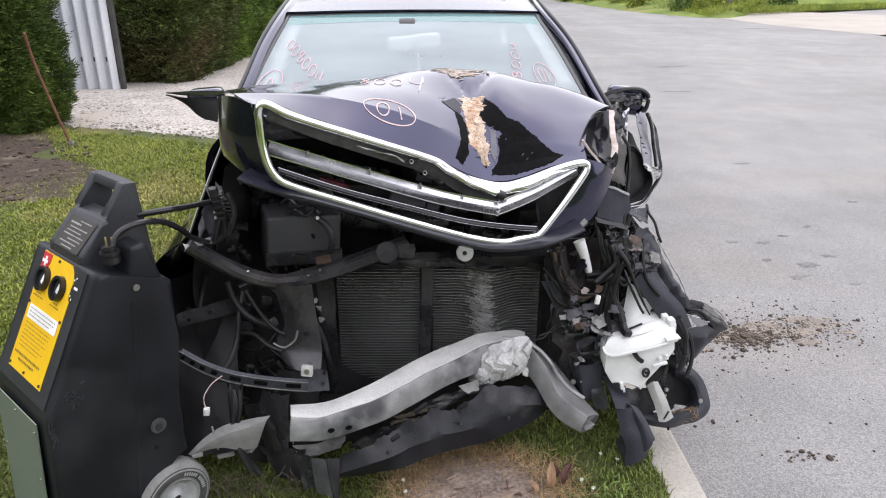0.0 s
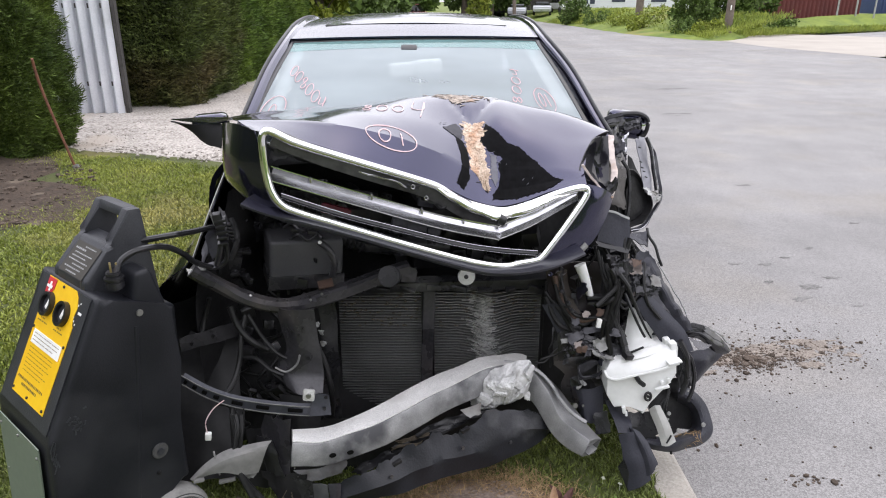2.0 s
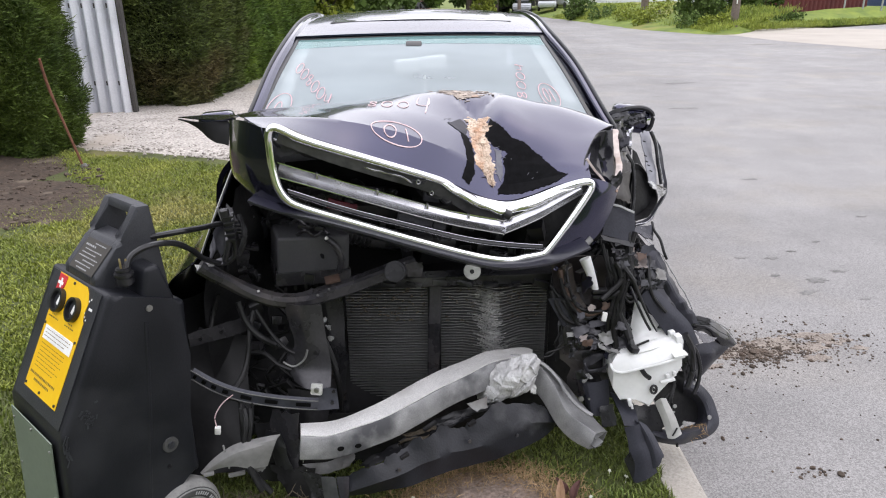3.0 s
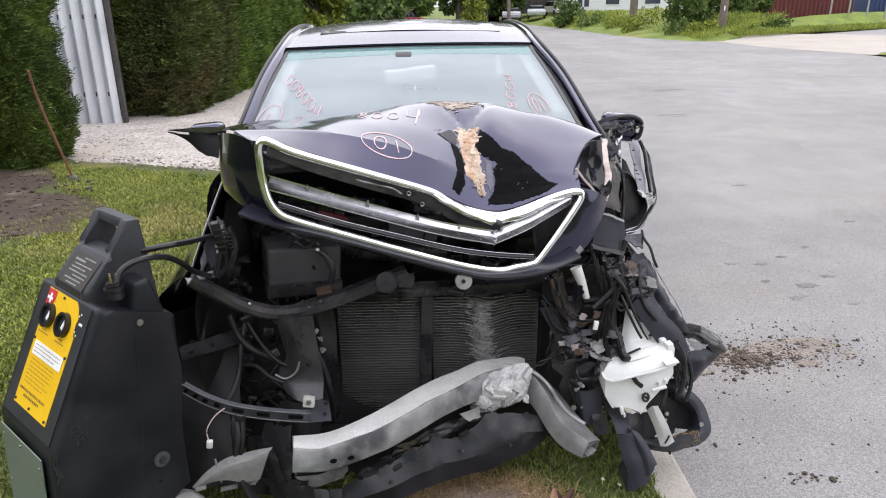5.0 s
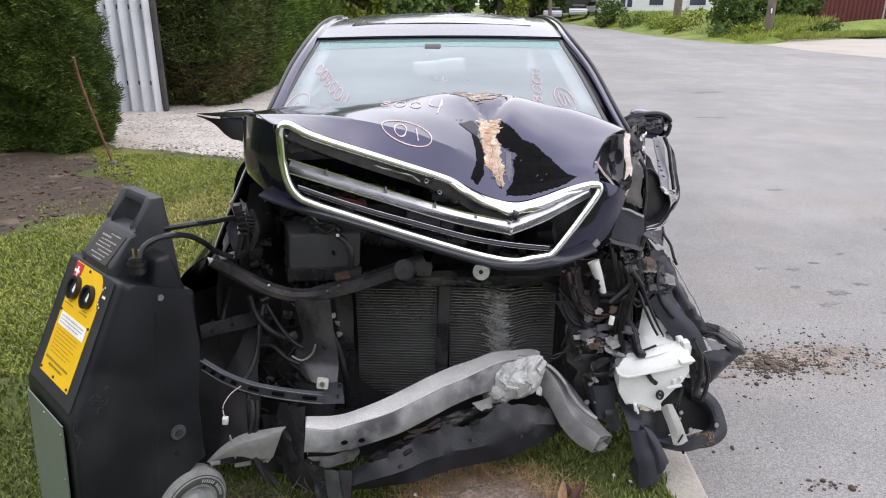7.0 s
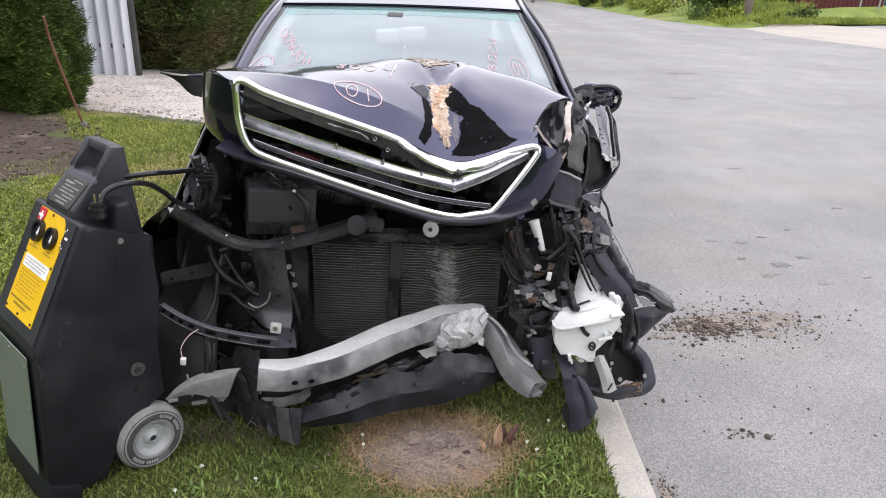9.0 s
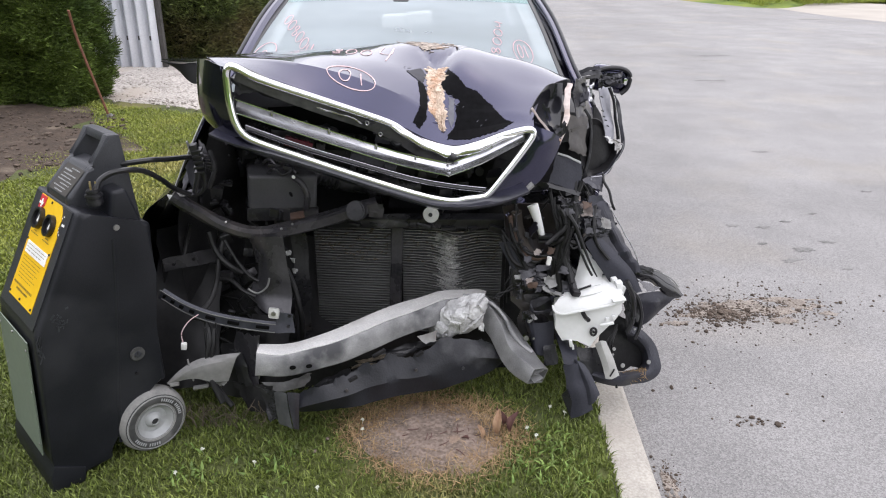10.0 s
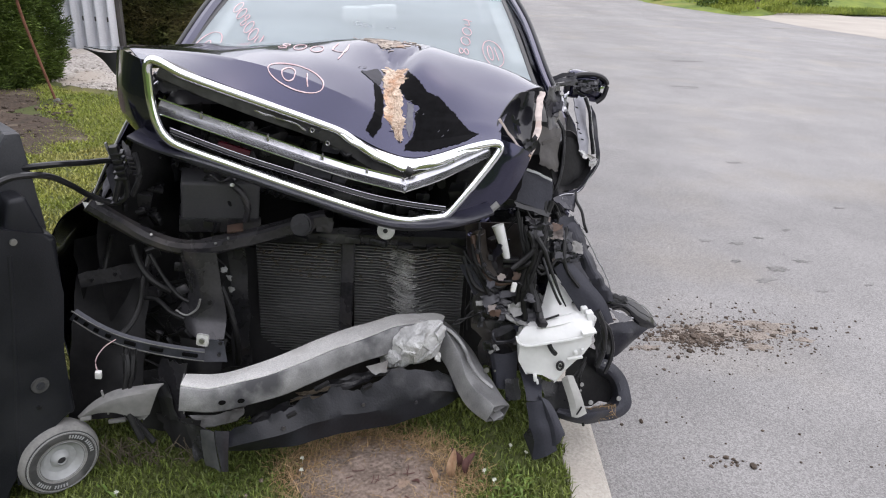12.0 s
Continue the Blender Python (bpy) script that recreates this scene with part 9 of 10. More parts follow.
for k, (c0, c1, c2, c3) in enumerate([((0.548, 2.070, 0.766), (0.612, 2.090, 0.765), (0.627, 2.080, 0.728), (0.555, 2.060, 0.726)), ((0.634, 2.080, 0.676), (0.677, 2.090, 0.683), (0.688, 2.080, 0.650), (0.641, 2.070, 0.643)), ((0.577, 2.060, 0.726), (0.614, 2.070, 0.713), (0.618, 2.060, 0.665), (0.585, 2.050, 0.682)), ((0.505, 2.050, 0.491), (0.553, 2.050, 0.515), (0.561, 2.040, 0.469), (0.514, 2.030, 0.454)), ((0.409, 2.060, 0.463), (0.470, 2.060, 0.482), (0.477, 2.050, 0.445), (0.417, 2.050, 0.425))]):
    cr("crushed_bracket", M_CRUSHED if k != 3 else M_GREY_METAL, "crushed shiny bracket", [c0, c1, c2, c3], 9, 7, 0.007, 45, 950 + k, 0.10, sharp=10)
for c in ((0.417, 2.060, 0.623), (0.431, 2.060, 0.596), (0.393, 2.070, 0.662)):
    b = bmesh.new()
    box(b, (0.014, 0.01, 0.012), pose(*c, 10, 30, 10), 0.002)
    cpart("connector", b, M_BRACKET)
# wing corner
b = bmesh.new()
loft(b, [[(0.473, 2.150, 1.149), (0.496, 2.160, 1.156), (0.532, 2.180, 1.156)], [(0.437, 2.080, 1.112), (0.487, 2.160, 1.095), (0.528, 2.140, 1.103)], [(0.420, 2.040, 1.079), (0.475, 2.120, 1.053), (0.525, 2.110, 1.056)], [(0.446, 2.030, 1.047), (0.482, 2.060, 1.025), (0.521, 2.080, 1.013)]], 6, 6, 0.003, 16)
thicken(b, -0.003)
cpart("hood_dent", b, M_BLACKGLOSS, "deeply dented glossy black hood corner", sharp=18)
b = bmesh.new()
loft(b, [[(0.420, 2.070, 1.082), (0.429, 2.065, 1.084), (0.436, 2.060, 1.071)], [(0.441, 2.055, 1.047), (0.449, 2.050, 1.056), (0.460, 2.050, 1.049)], [(0.458, 2.045, 1.022), (0.473, 2.040, 1.037), (0.493, 2.050, 1.028)], [(0.495, 2.050, 1.013), (0.505, 2.055, 1.026), (0.516, 2.060, 1.029)]], 4, 4, 0.005, 30)
thicken(b, 0.003)
cpart("hood_dent", b, M_PAINT_SCRAPED, "scraped crease of the hood corner", sharp=12)
b = bmesh.new()
loft(b, [[(0.453, 2.040, 1.023), (0.482, 2.030, 1.022), (0.513, 2.040, 1.016)], [(0.474, 2.030, 1.001), (0.489, 2.020, 1.004), (0.509, 2.030, 0.994)], [(0.494, 2.020, 0.982), (0.501, 2.020, 0.979), (0.508, 2.020, 0.979)]], 4, 4, 0.004, 20)
thicken(b, 0.003)
cpart("hood_dent", b, M_PAINT, "bent paint flap of the hood corner", sharp=14)
b = bmesh.new()
sweep(b, spline([V(q) for q in ((0.566, 2.300, 1.138), (0.558, 2.240, 1.110), (0.551, 2.180, 1.077), (0.545, 2.120, 1.045), (0.533, 2.070, 1.021), (0.518, 2.040, 0.995), (0.512, 2.030, 0.980))], 6), rect(0.019, 0.004, 0.001), up=(-0.1, -1, 0.3))
for v in b.verts:
    v.co += noise.noise_vector(v.co * 26) * 0.006
cpart("torn_edge", b, M_SCRAPEDEDGE, "scraped torn hood edge with rust tints")
cr("door_edge", M_BLACK_METAL, "crushed black door pillar", [(0.60, 2.42, 1.13), (0.66, 2.55, 1.12), (0.69, 2.5, 0.96), (0.62, 2.34, 0.93)], 8, 9, 0.022, 11, 90, 0.04)
# Dark sheet in the door's hollow, its colour standing for the shade.
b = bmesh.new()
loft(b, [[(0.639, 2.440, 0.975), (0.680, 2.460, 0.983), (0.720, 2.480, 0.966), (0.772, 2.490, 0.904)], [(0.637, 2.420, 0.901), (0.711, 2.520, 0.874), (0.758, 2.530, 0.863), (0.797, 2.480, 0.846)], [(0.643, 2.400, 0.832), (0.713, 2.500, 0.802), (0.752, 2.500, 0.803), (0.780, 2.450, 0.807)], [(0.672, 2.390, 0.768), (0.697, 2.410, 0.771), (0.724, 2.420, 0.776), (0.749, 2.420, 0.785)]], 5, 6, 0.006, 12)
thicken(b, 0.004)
cpart("door_edge", b, M_DARK, "black sheet standing for the shade in the crushed door's hollow")
# outer mirrors
b = bmesh.new()
box(b, (0.185, 0.10, 0.125), pose(0.865, 3.22, 1.02, 0, 6, -8), 0.04, 4)
mr = cpart("mirror", b, M_PAINT, "broken black door mirror folded outwards")
cr("mirror_inner", M_CRUSHED, "smashed shiny mirror insides", [(0.782, 3.140, 1.046), (0.908, 3.140, 1.066), (0.909, 3.120, 1.009), (0.797, 3.120, 0.998)], 16, 10, 0.020, 22, 94, 0.03, mr, sharp=14)
b = bmesh.new()
sweep(b, spline([(0.775, 3.155, 0.985), (0.785, 3.15, 1.05), (0.82, 3.15, 1.075), (0.90, 3.15, 1.078), (0.945, 3.15, 1.05), (0.94, 3.15, 0.99), (0.91, 3.15, 0.96)], 6), ring(0.011, n=8))
cpart("mirror_rim", b, M_BLACK, "", mr)
b = bmesh.new()
box(b, (0.018, 0.012, 0.03), pose(0.925, 3.14, 1.02, 0, 10, 0), 0.003)
cpart("mirror_shard", b, M_CHROME, "bright shard of mirror glass", mr)
b = bmesh.new()
box(b, (0.16, 0.12, 0.085), pose(-1.065, 3.18, 1.03, 0, -4, 8), 0.04, 4)
ml = cpart("mirror", b, M_PAINT, "intact black door mirror")
# loose wires and scraps
RW = random.Random(101)
for pts, n, r in [([(0.60, 2.12, 0.82), (0.60, 2.09, 0.74), (0.575, 2.06, 0.67), (0.56, 2.05, 0.60), (0.575, 2.04, 0.52)], 4, 0.010), ([(0.40, 2.12, 0.73), (0.405, 2.08, 0.65), (0.43, 2.06, 0.59), (0.50, 2.06, 0.57), (0.57, 2.05, 0.60)], 2, 0.006),
                  ([(0.66, 2.12, 0.74), (0.67, 2.09, 0.68), (0.70, 2.07, 0.61), (0.735, 2.06, 0.55)], 1, 0.007), ([(0.52, 2.12, 0.78), (0.54, 2.09, 0.71), (0.555, 2.07, 0.65), (0.60, 2.05, 0.62), (0.64, 2.06, 0.655)], 2, 0.007),
                  ([(0.36, 2.13, 0.62), (0.40, 2.10, 0.55), (0.45, 2.08, 0.50), (0.50, 2.06, 0.47)], 3, 0.009), ([(0.77, 2.04, 0.30), (0.76, 2.01, 0.24), (0.77, 2.0, 0.17), (0.79, 1.99, 0.12)], 3, 0.005)]:
    for k in range(n):
        b = bmesh.new()
        tube(b, [V(q) + V((RW.gauss(0, 0.011), RW.gauss(0, 0.008), RW.gauss(0, 0.011))) for q in pts], r * RW.uniform(0.6, 1.2), 7, 6)
        cpart("wire", b, M_RUBBER)
for i in range(20):
    x, z = RW.uniform(0.38, 0.68), RW.uniform(0.42, 0.82)
    y = 2.03 + 0.14 * RW.random()
    pts = [V((x, y, z))]
    d = V((RW.uniform(-1, 1), RW.uniform(-0.3, 0.3), RW.uniform(-1.2, 0.4)))
    for k in range(4):
        d = (d + V((RW.uniform(-0.9, 0.9), RW.uniform(-0.5, 0.5), RW.uniform(-0.9, 0.6)))).normalized()
        pts.append(pts[-1] + d * RW.uniform(0.02, 0.05))
    b = bmesh.new()
    tube(b, pts, RW.choice([0.0025, 0.003, 0.004, 0.005, 0.008]), 6, 5)
    cpart("wire", b, M_RUBBER)
for i in range(64):
    k = RW.random()
    x, z = 0.40 + 0.30 * k + RW.uniform(-0.06, 0.05), 0.86 - 0.36 * k + RW.uniform(-0.40, 0.02) * (1 - 0.35 * k)
    y = 2.07 + 0.14 * RW.random()
    s = RW.uniform(0.012, 0.055)
    a = V((x, y, z))
    u = V((RW.uniform(-1, 1), RW.uniform(-0.6, 0.6), RW.uniform(-1, 1))).normalized() * s
    w = u.cross(V((RW.uniform(-1, 1), RW.uniform(-1, 1), RW.uniform(-1, 1)))).normalized() * s * RW.uniform(0.35, 0.9)
    cr("broken_piece", RW.choice([M_BLACK, M_BLACK_WORN, M_BLACK_METAL, M_PAINT, M_BLACK_WORN, M_PAINT_SCRAPED, M_PAINT, M_BLACK_METAL, M_CRUSHED, M_BRACKET]), "", [a, a + u, a + u + w, a + w], 4, 4, s * 0.3, 0.6 / s, 200 + i, 0.10)
for i, (x, y, z) in enumerate([(0.60, 2.1, 0.735), (0.625, 2.1, 0.76), (0.645, 2.12, 0.70), (0.59, 2.08, 0.70), (0.63, 2.1, 0.665), (0.515, 2.06, 0.60), (0.43, 2.06, 0.565), (0.555, 2.02, 0.545), (0.47, 2.04, 0.46), (0.45, 2.03, 0.48)]):
    cr("broken_piece", (M_BRACKET, M_BROWN, M_BRACKET, M_CRUSHED)[i % 4], "broken grey scrap", [(x, y, z), (x + 0.03, y, z + 0.006), (x + 0.026, y - 0.01, z - 0.016), (x + 0.002, y - 0.01, z - 0.02)], 4, 3, 0.010, 30, 600 + i, 0.12)
M_SCRAP = mat("pinkish_grey_scrap", (0.20, 0.165, 0.155), (0.42, 0.37, 0.35), rough=0.6, scale=30, c3=(0.10, 0.08, 0.075), c3at=0.56)
for k, (x, y, z) in enumerate(((0.565, 2.100, 0.770), (0.593, 2.110, 0.774), (0.620, 2.120, 0.750), (0.554, 2.090, 0.746), (0.586, 2.100, 0.738), (0.641, 2.130, 0.718), (0.653, 2.120, 0.686), (0.668, 2.120, 0.657), (0.637, 2.100, 0.649), (0.683, 2.120, 0.624), (0.442, 2.040, 0.486), (0.465, 2.050, 0.594))):
    cr("broken_piece", M_SCRAP if k % 3 else M_CRUSHED, "torn pinkish grey scrap", [(x, y, z), (x + 0.022, y, z + 0.006), (x + 0.020, y - 0.008, z - 0.012), (x + 0.001, y - 0.008, z - 0.014)], 5, 4, 0.006, 50, 900 + k, 0.14, sharp=10)
# bent edges and panels between the hood corner and the door
strip("torn_edge", M_SCRAPEDEDGE, "bright scraped edge of the folded hood corner", [(0.422, 2.030, 1.096), (0.442, 2.030, 1.068), (0.473, 2.025, 1.034), (0.503, 2.020, 1.008), (0.523, 2.020, 0.994)], 0.007, 0.003, 0.003)
cr("hood_dent", M_PAINT, "lavender flake of paint in the dented corner", [(0.456, 2.030, 1.109), (0.480, 2.030, 1.097), (0.487, 2.030, 1.057), (0.472, 2.030, 1.051)], 5, 6, 0.004, 30, 410, 0.12, None, sharp=12)
cr("hood_dent", M_CRUSHED, "shiny folded skin of the hood corner", [(0.494, 2.030, 1.033), (0.540, 2.050, 1.053), (0.535, 2.040, 1.009), (0.520, 2.030, 0.996)], 6, 6, 0.006, 40, 411, 0.08, None, sharp=10)
cr("mirror_arm", M_NAVY, "folded strip of the mirror's arm", [(0.652, 2.860, 1.101), (0.766, 2.950, 1.116), (0.773, 2.950, 1.102), (0.656, 2.860, 1.085)], 10, 4, 0.006, 14, 415, 0.05, mr, sharp=14)
cr("mirror_arm", M_CRUSHED, "folded strip of the mirror's arm", [(0.653, 2.840, 1.087), (0.770, 2.930, 1.103), (0.780, 2.930, 1.088), (0.657, 2.840, 1.071)], 10, 4, 0.006, 14, 416, 0.05, mr, sharp=14)
cr("mirror_arm", M_BLACKGLOSS, "folded strip of the mirror's arm", [(0.655, 2.820, 1.072), (0.778, 2.910, 1.090), (0.768, 2.900, 1.072), (0.659, 2.820, 1.060)], 10, 4, 0.006, 14, 417, 0.05, mr, sharp=14)
cr("door_edge", M_CRUSHED, "dented shiny metal beside the door", [(0.611, 2.500, 1.107), (0.656, 2.500, 1.110), (0.659, 2.480, 1.074), (0.614, 2.480, 1.070)], 7, 7, 0.007, 26, 420, 0.07, None, sharp=12)
cr("door_edge", M_NAVY, "dented shiny metal beside the door", [(0.613, 2.460, 1.073), (0.659, 2.460, 1.078), (0.660, 2.440, 1.050), (0.614, 2.440, 1.038)], 7, 7, 0.007, 26, 421, 0.07, None, sharp=12)
cr("door_edge", M_BLACKGLOSS, "dented shiny metal beside the door", [(0.618, 2.450, 1.048), (0.647, 2.450, 1.055), (0.648, 2.430, 1.031), (0.618, 2.430, 1.028)], 7, 7, 0.007, 26, 422, 0.07, None, sharp=12)
cr("door_edge", M_SATIN, "dented shiny metal beside the door", [(0.657, 2.500, 1.103), (0.685, 2.500, 1.109), (0.679, 2.480, 1.042), (0.665, 2.480, 1.043)], 7, 7, 0.007, 26, 423, 0.07, None, sharp=12)
cr("door_edge", M_CAVITY, "dull brown-grey hollow of the wing", [(0.583, 2.340, 1.011), (0.653, 2.400, 0.998), (0.658, 2.340, 0.853), (0.581, 2.300, 0.899)], 10, 12, 0.01, 12, 430, 0.04, None, sharp=20)
cr("door_edge", M_CAVITY, "dull ledge in the wing's hollow", [(0.584, 2.300, 0.975), (0.639, 2.340, 0.983), (0.643, 2.340, 0.973), (0.588, 2.300, 0.961)], 6, 3, 0.003, 20, 431, 0.05, None, sharp=20)
strip("door_seal", M_BLACK, "black rubber door seal", [(0.644, 2.400, 1.026), (0.667, 2.400, 0.988), (0.673, 2.380, 0.921), (0.670, 2.360, 0.855), (0.656, 2.340, 0.795)], 0.011, 0.01, 0.002)
# Second dark sheet, painting the hollow's shade further out.
cr("door_edge", M_DARK, "black sheet standing for the shade in the crushed door's hollow", [(0.690, 2.500, 1.024), (0.790, 2.520, 0.872), (0.779, 2.500, 0.817), (0.679, 2.420, 0.771)], 8, 8, 0.006, 9, 433, 0.03, None, sharp=30)
cr("door_panel", M_PANELGREY, "pale grey inner door panel with dark clips", [(0.692, 2.440, 1.097), (0.734, 2.470, 1.098), (0.766, 2.420, 0.911), (0.735, 2.400, 0.909)], 6, 12, 0.004, 14, 434, 0.04, None, sharp=16)
clip_at((0.702, 2.405, 1.073))
clip_at((0.711, 2.405, 1.021))
clip_at((0.726, 2.405, 0.986))
clip_at((0.718, 2.405, 1.000))
clip_at((0.736, 2.405, 0.965))
strip("door_strip", M_BLACKGLOSS, "glossy black window channel", [(0.732, 2.440, 1.103), (0.755, 2.440, 1.049), (0.768, 2.430, 0.980), (0.783, 2.420, 0.911)], 0.011, 0.007, 0.002)
strip("door_strip", M_SATIN, "bright lip of the window channel", [(0.739, 2.430, 1.103), (0.759, 2.430, 1.051), (0.772, 2.420, 0.983), (0.789, 2.410, 0.917)], 0.003, 0.003, 0.0015)
strip("door_strip", M_NAVY, "outer skin edge of the door", [(0.755, 2.460, 1.070), (0.779, 2.460, 1.024), (0.791, 2.450, 0.962), (0.804, 2.440, 0.906), (0.803, 2.430, 0.872), (0.776, 2.420, 0.823), (0.740, 2.400, 0.781), (0.654, 2.360, 0.765)], 0.014, 0.005, 0.003)
strip("door_strip", M_SATIN, "thin bright torn edge of the door skin", [(0.802, 2.425, 0.906), (0.803, 2.420, 0.875), (0.778, 2.410, 0.824), (0.742, 2.390, 0.781), (0.695, 2.360, 0.778), (0.649, 2.340, 0.769)], 0.0028, 0.0025, 0.002)
cr("door_edge", M_ALU_TORN, "scraped pale torn foot of the door panel", [(0.727, 2.400, 0.927), (0.763, 2.400, 0.916), (0.796, 2.410, 0.899), (0.744, 2.390, 0.904)], 9, 4, 0.006, 50, 436, 0.14, None, sharp=10)
cr("door_edge", M_ALU_TORN, "scraped pale torn foot of the door panel", [(0.770, 2.410, 0.885), (0.800, 2.410, 0.895), (0.790, 2.400, 0.872), (0.770, 2.400, 0.869)], 6, 4, 0.005, 50, 437, 0.14, None, sharp=10)
strip("lamp_bracket", M_RIM, "pale upper edge of the lamp bracket", [(0.526, 2.115, 0.928), (0.553, 2.110, 0.922), (0.581, 2.110, 0.910), (0.606, 2.115, 0.898)], 0.007, 0.003, 0.002)
cr("lamp_bracket", M_GREY_PLASTIC, "square dark lamp bracket", [(0.522, 2.120, 0.926), (0.612, 2.130, 0.890), (0.611, 2.100, 0.798), (0.498, 2.080, 0.835)], 8, 8, 0.004, 14, 440, 0.02, None, sharp=20)
cr("lamp_bracket", M_BLACK, "black foot of the lamp bracket", [(0.496, 2.080, 0.833), (0.612, 2.100, 0.797), (0.608, 2.090, 0.785), (0.499, 2.070, 0.820)], 8, 3, 0.003, 20, 441, 0.04, None, sharp=20)
strip("wire", M_SATIN, "thin bright wire", [(0.660, 2.200, 0.818), (0.666, 2.190, 0.790), (0.693, 2.180, 0.765), (0.743, 2.180, 0.716)], 0.002, 0.002, 0.001)
strip("wire", M_RUBBER, "black loose cable", [(0.710, 2.250, 0.821), (0.710, 2.220, 0.802), (0.729, 2.200, 0.773), (0.738, 2.180, 0.737), (0.751, 2.180, 0.710)], 0.008, 0.008, 0.001)
cr("torn_wing", M_NAVY, "bent navy wing skin above the wiring", [(0.627, 2.180, 0.818), (0.706, 2.240, 0.817), (0.702, 2.200, 0.773), (0.662, 2.160, 0.793)], 7, 6, 0.008, 20, 442, 0.06, None, sharp=12)
cr("torn_wing", M_GREY_PLASTIC, "slate grey inner wing skin", [(0.629, 2.140, 0.758), (0.693, 2.180, 0.765), (0.754, 2.180, 0.659), (0.706, 2.140, 0.674)], 8, 8, 0.006, 18, 443, 0.04, None, sharp=14)
# folded bright sheets left of the washer tank
cr("torn_metal", M_CRUSHED, "folded scrap of bright torn sheet", [(0.468, 2.050, 0.482), (0.529, 2.060, 0.476), (0.551, 2.040, 0.459), (0.480, 2.030, 0.466)], 9, 6, 0.004, 22, 450, 0.06, None, sharp=9)
cr("torn_metal", M_CRUSHED, "folded scrap of bright torn sheet", [(0.519, 2.040, 0.471), (0.577, 2.040, 0.447), (0.582, 2.020, 0.438), (0.524, 2.020, 0.446)], 9, 6, 0.004, 22, 451, 0.06, None, sharp=9)
cr("torn_metal", M_BRACKET, "folded scrap of bright torn sheet", [(0.558, 2.050, 0.481), (0.605, 2.050, 0.476), (0.608, 2.030, 0.448), (0.570, 2.030, 0.448)], 9, 6, 0.004, 22, 452, 0.06, None, sharp=9)
cr("torn_metal", M_GREY_METAL, "folded scrap of bright torn sheet", [(0.496, 2.020, 0.476), (0.535, 2.020, 0.448), (0.543, 2.010, 0.438), (0.500, 2.010, 0.462)], 9, 6, 0.004, 22, 453, 0.06, None, sharp=9)
cr("torn_metal", M_CRUSHED, "folded scrap of bright torn sheet", [(0.413, 2.070, 0.504), (0.474, 2.080, 0.514), (0.477, 2.060, 0.495), (0.430, 2.050, 0.475)], 9, 6, 0.004, 22, 454, 0.06, None, sharp=9)
cr("torn_metal", M_BRACKET, "folded scrap of bright torn sheet", [(0.473, 2.080, 0.523), (0.543, 2.090, 0.528), (0.533, 2.070, 0.514), (0.478, 2.070, 0.504)], 9, 6, 0.004, 22, 455, 0.06, None, sharp=9)
cr("torn_metal", M_CRUSHED, "folded scrap of bright torn sheet", [(0.432, 2.030, 0.360), (0.457, 2.030, 0.367), (0.470, 2.020, 0.341), (0.436, 2.020, 0.333)], 9, 6, 0.004, 22, 456, 0.06, None, sharp=9)
cr("torn_metal", M_BRACKET, "folded scrap of bright torn sheet", [(0.458, 2.050, 0.398), (0.515, 2.070, 0.408), (0.542, 2.070, 0.394), (0.467, 2.050, 0.364)], 9, 6, 0.004, 22, 457, 0.06, None, sharp=9)
cr("torn_metal", M_SCRAP, "crushed scrap behind the lamp bracket", [(0.616, 2.120, 0.746), (0.658, 2.120, 0.750), (0.662, 2.100, 0.708), (0.620, 2.100, 0.717)], 9, 8, 0.005, 26, 460, 0.08, None, sharp=9)
cr("torn_metal", M_CRUSHED, "crushed scrap behind the lamp bracket", [(0.659, 2.120, 0.737), (0.697, 2.120, 0.728), (0.692, 2.100, 0.699), (0.662, 2.100, 0.708)], 9, 8, 0.005, 26, 461, 0.08, None, sharp=9)
cr("torn_metal", M_GREY_METAL, "crushed scrap behind the lamp bracket", [(0.690, 2.120, 0.701), (0.729, 2.120, 0.692), (0.732, 2.100, 0.663), (0.693, 2.100, 0.672)], 9, 8, 0.005, 26, 462, 0.08, None, sharp=9)
cr("torn_metal", M_CRUSHED, "crushed scrap behind the lamp bracket", [(0.635, 2.110, 0.696), (0.681, 2.110, 0.691), (0.681, 2.090, 0.640), (0.643, 2.090, 0.640)], 9, 8, 0.005, 26, 463, 0.08, None, sharp=9)
cr("torn_metal", M_CRUSHED, "crushed scrap behind the lamp bracket", [(0.681, 2.100, 0.672), (0.732, 2.100, 0.659), (0.719, 2.090, 0.640), (0.665, 2.090, 0.635)], 9, 8, 0.005, 26, 464, 0.08, None, sharp=9)
cr("torn_metal", M_PALE, "crushed scrap behind the lamp bracket", [(0.598, 2.110, 0.745), (0.620, 2.110, 0.736), (0.617, 2.100, 0.695), (0.600, 2.100, 0.699)], 9, 8, 0.005, 26, 465, 0.08, None, sharp=9)
strip("bright_edge", M_SATIN, "ragged bare metal edge of the wing", [(0.727, 2.150, 0.731), (0.765, 2.150, 0.672), (0.807, 2.140, 0.606), (0.830, 2.140, 0.569), (0.851, 2.130, 0.521)], 0.003, 0.003, 0.003)
strip("bright_edge", M_GREY_METAL, "bare torn edge of the spur", [(0.865, 2.150, 0.507), (0.943, 2.170, 0.474), (0.996, 2.190, 0.436), (1.031, 2.210, 0.401)], 0.004, 0.003, 0.003)
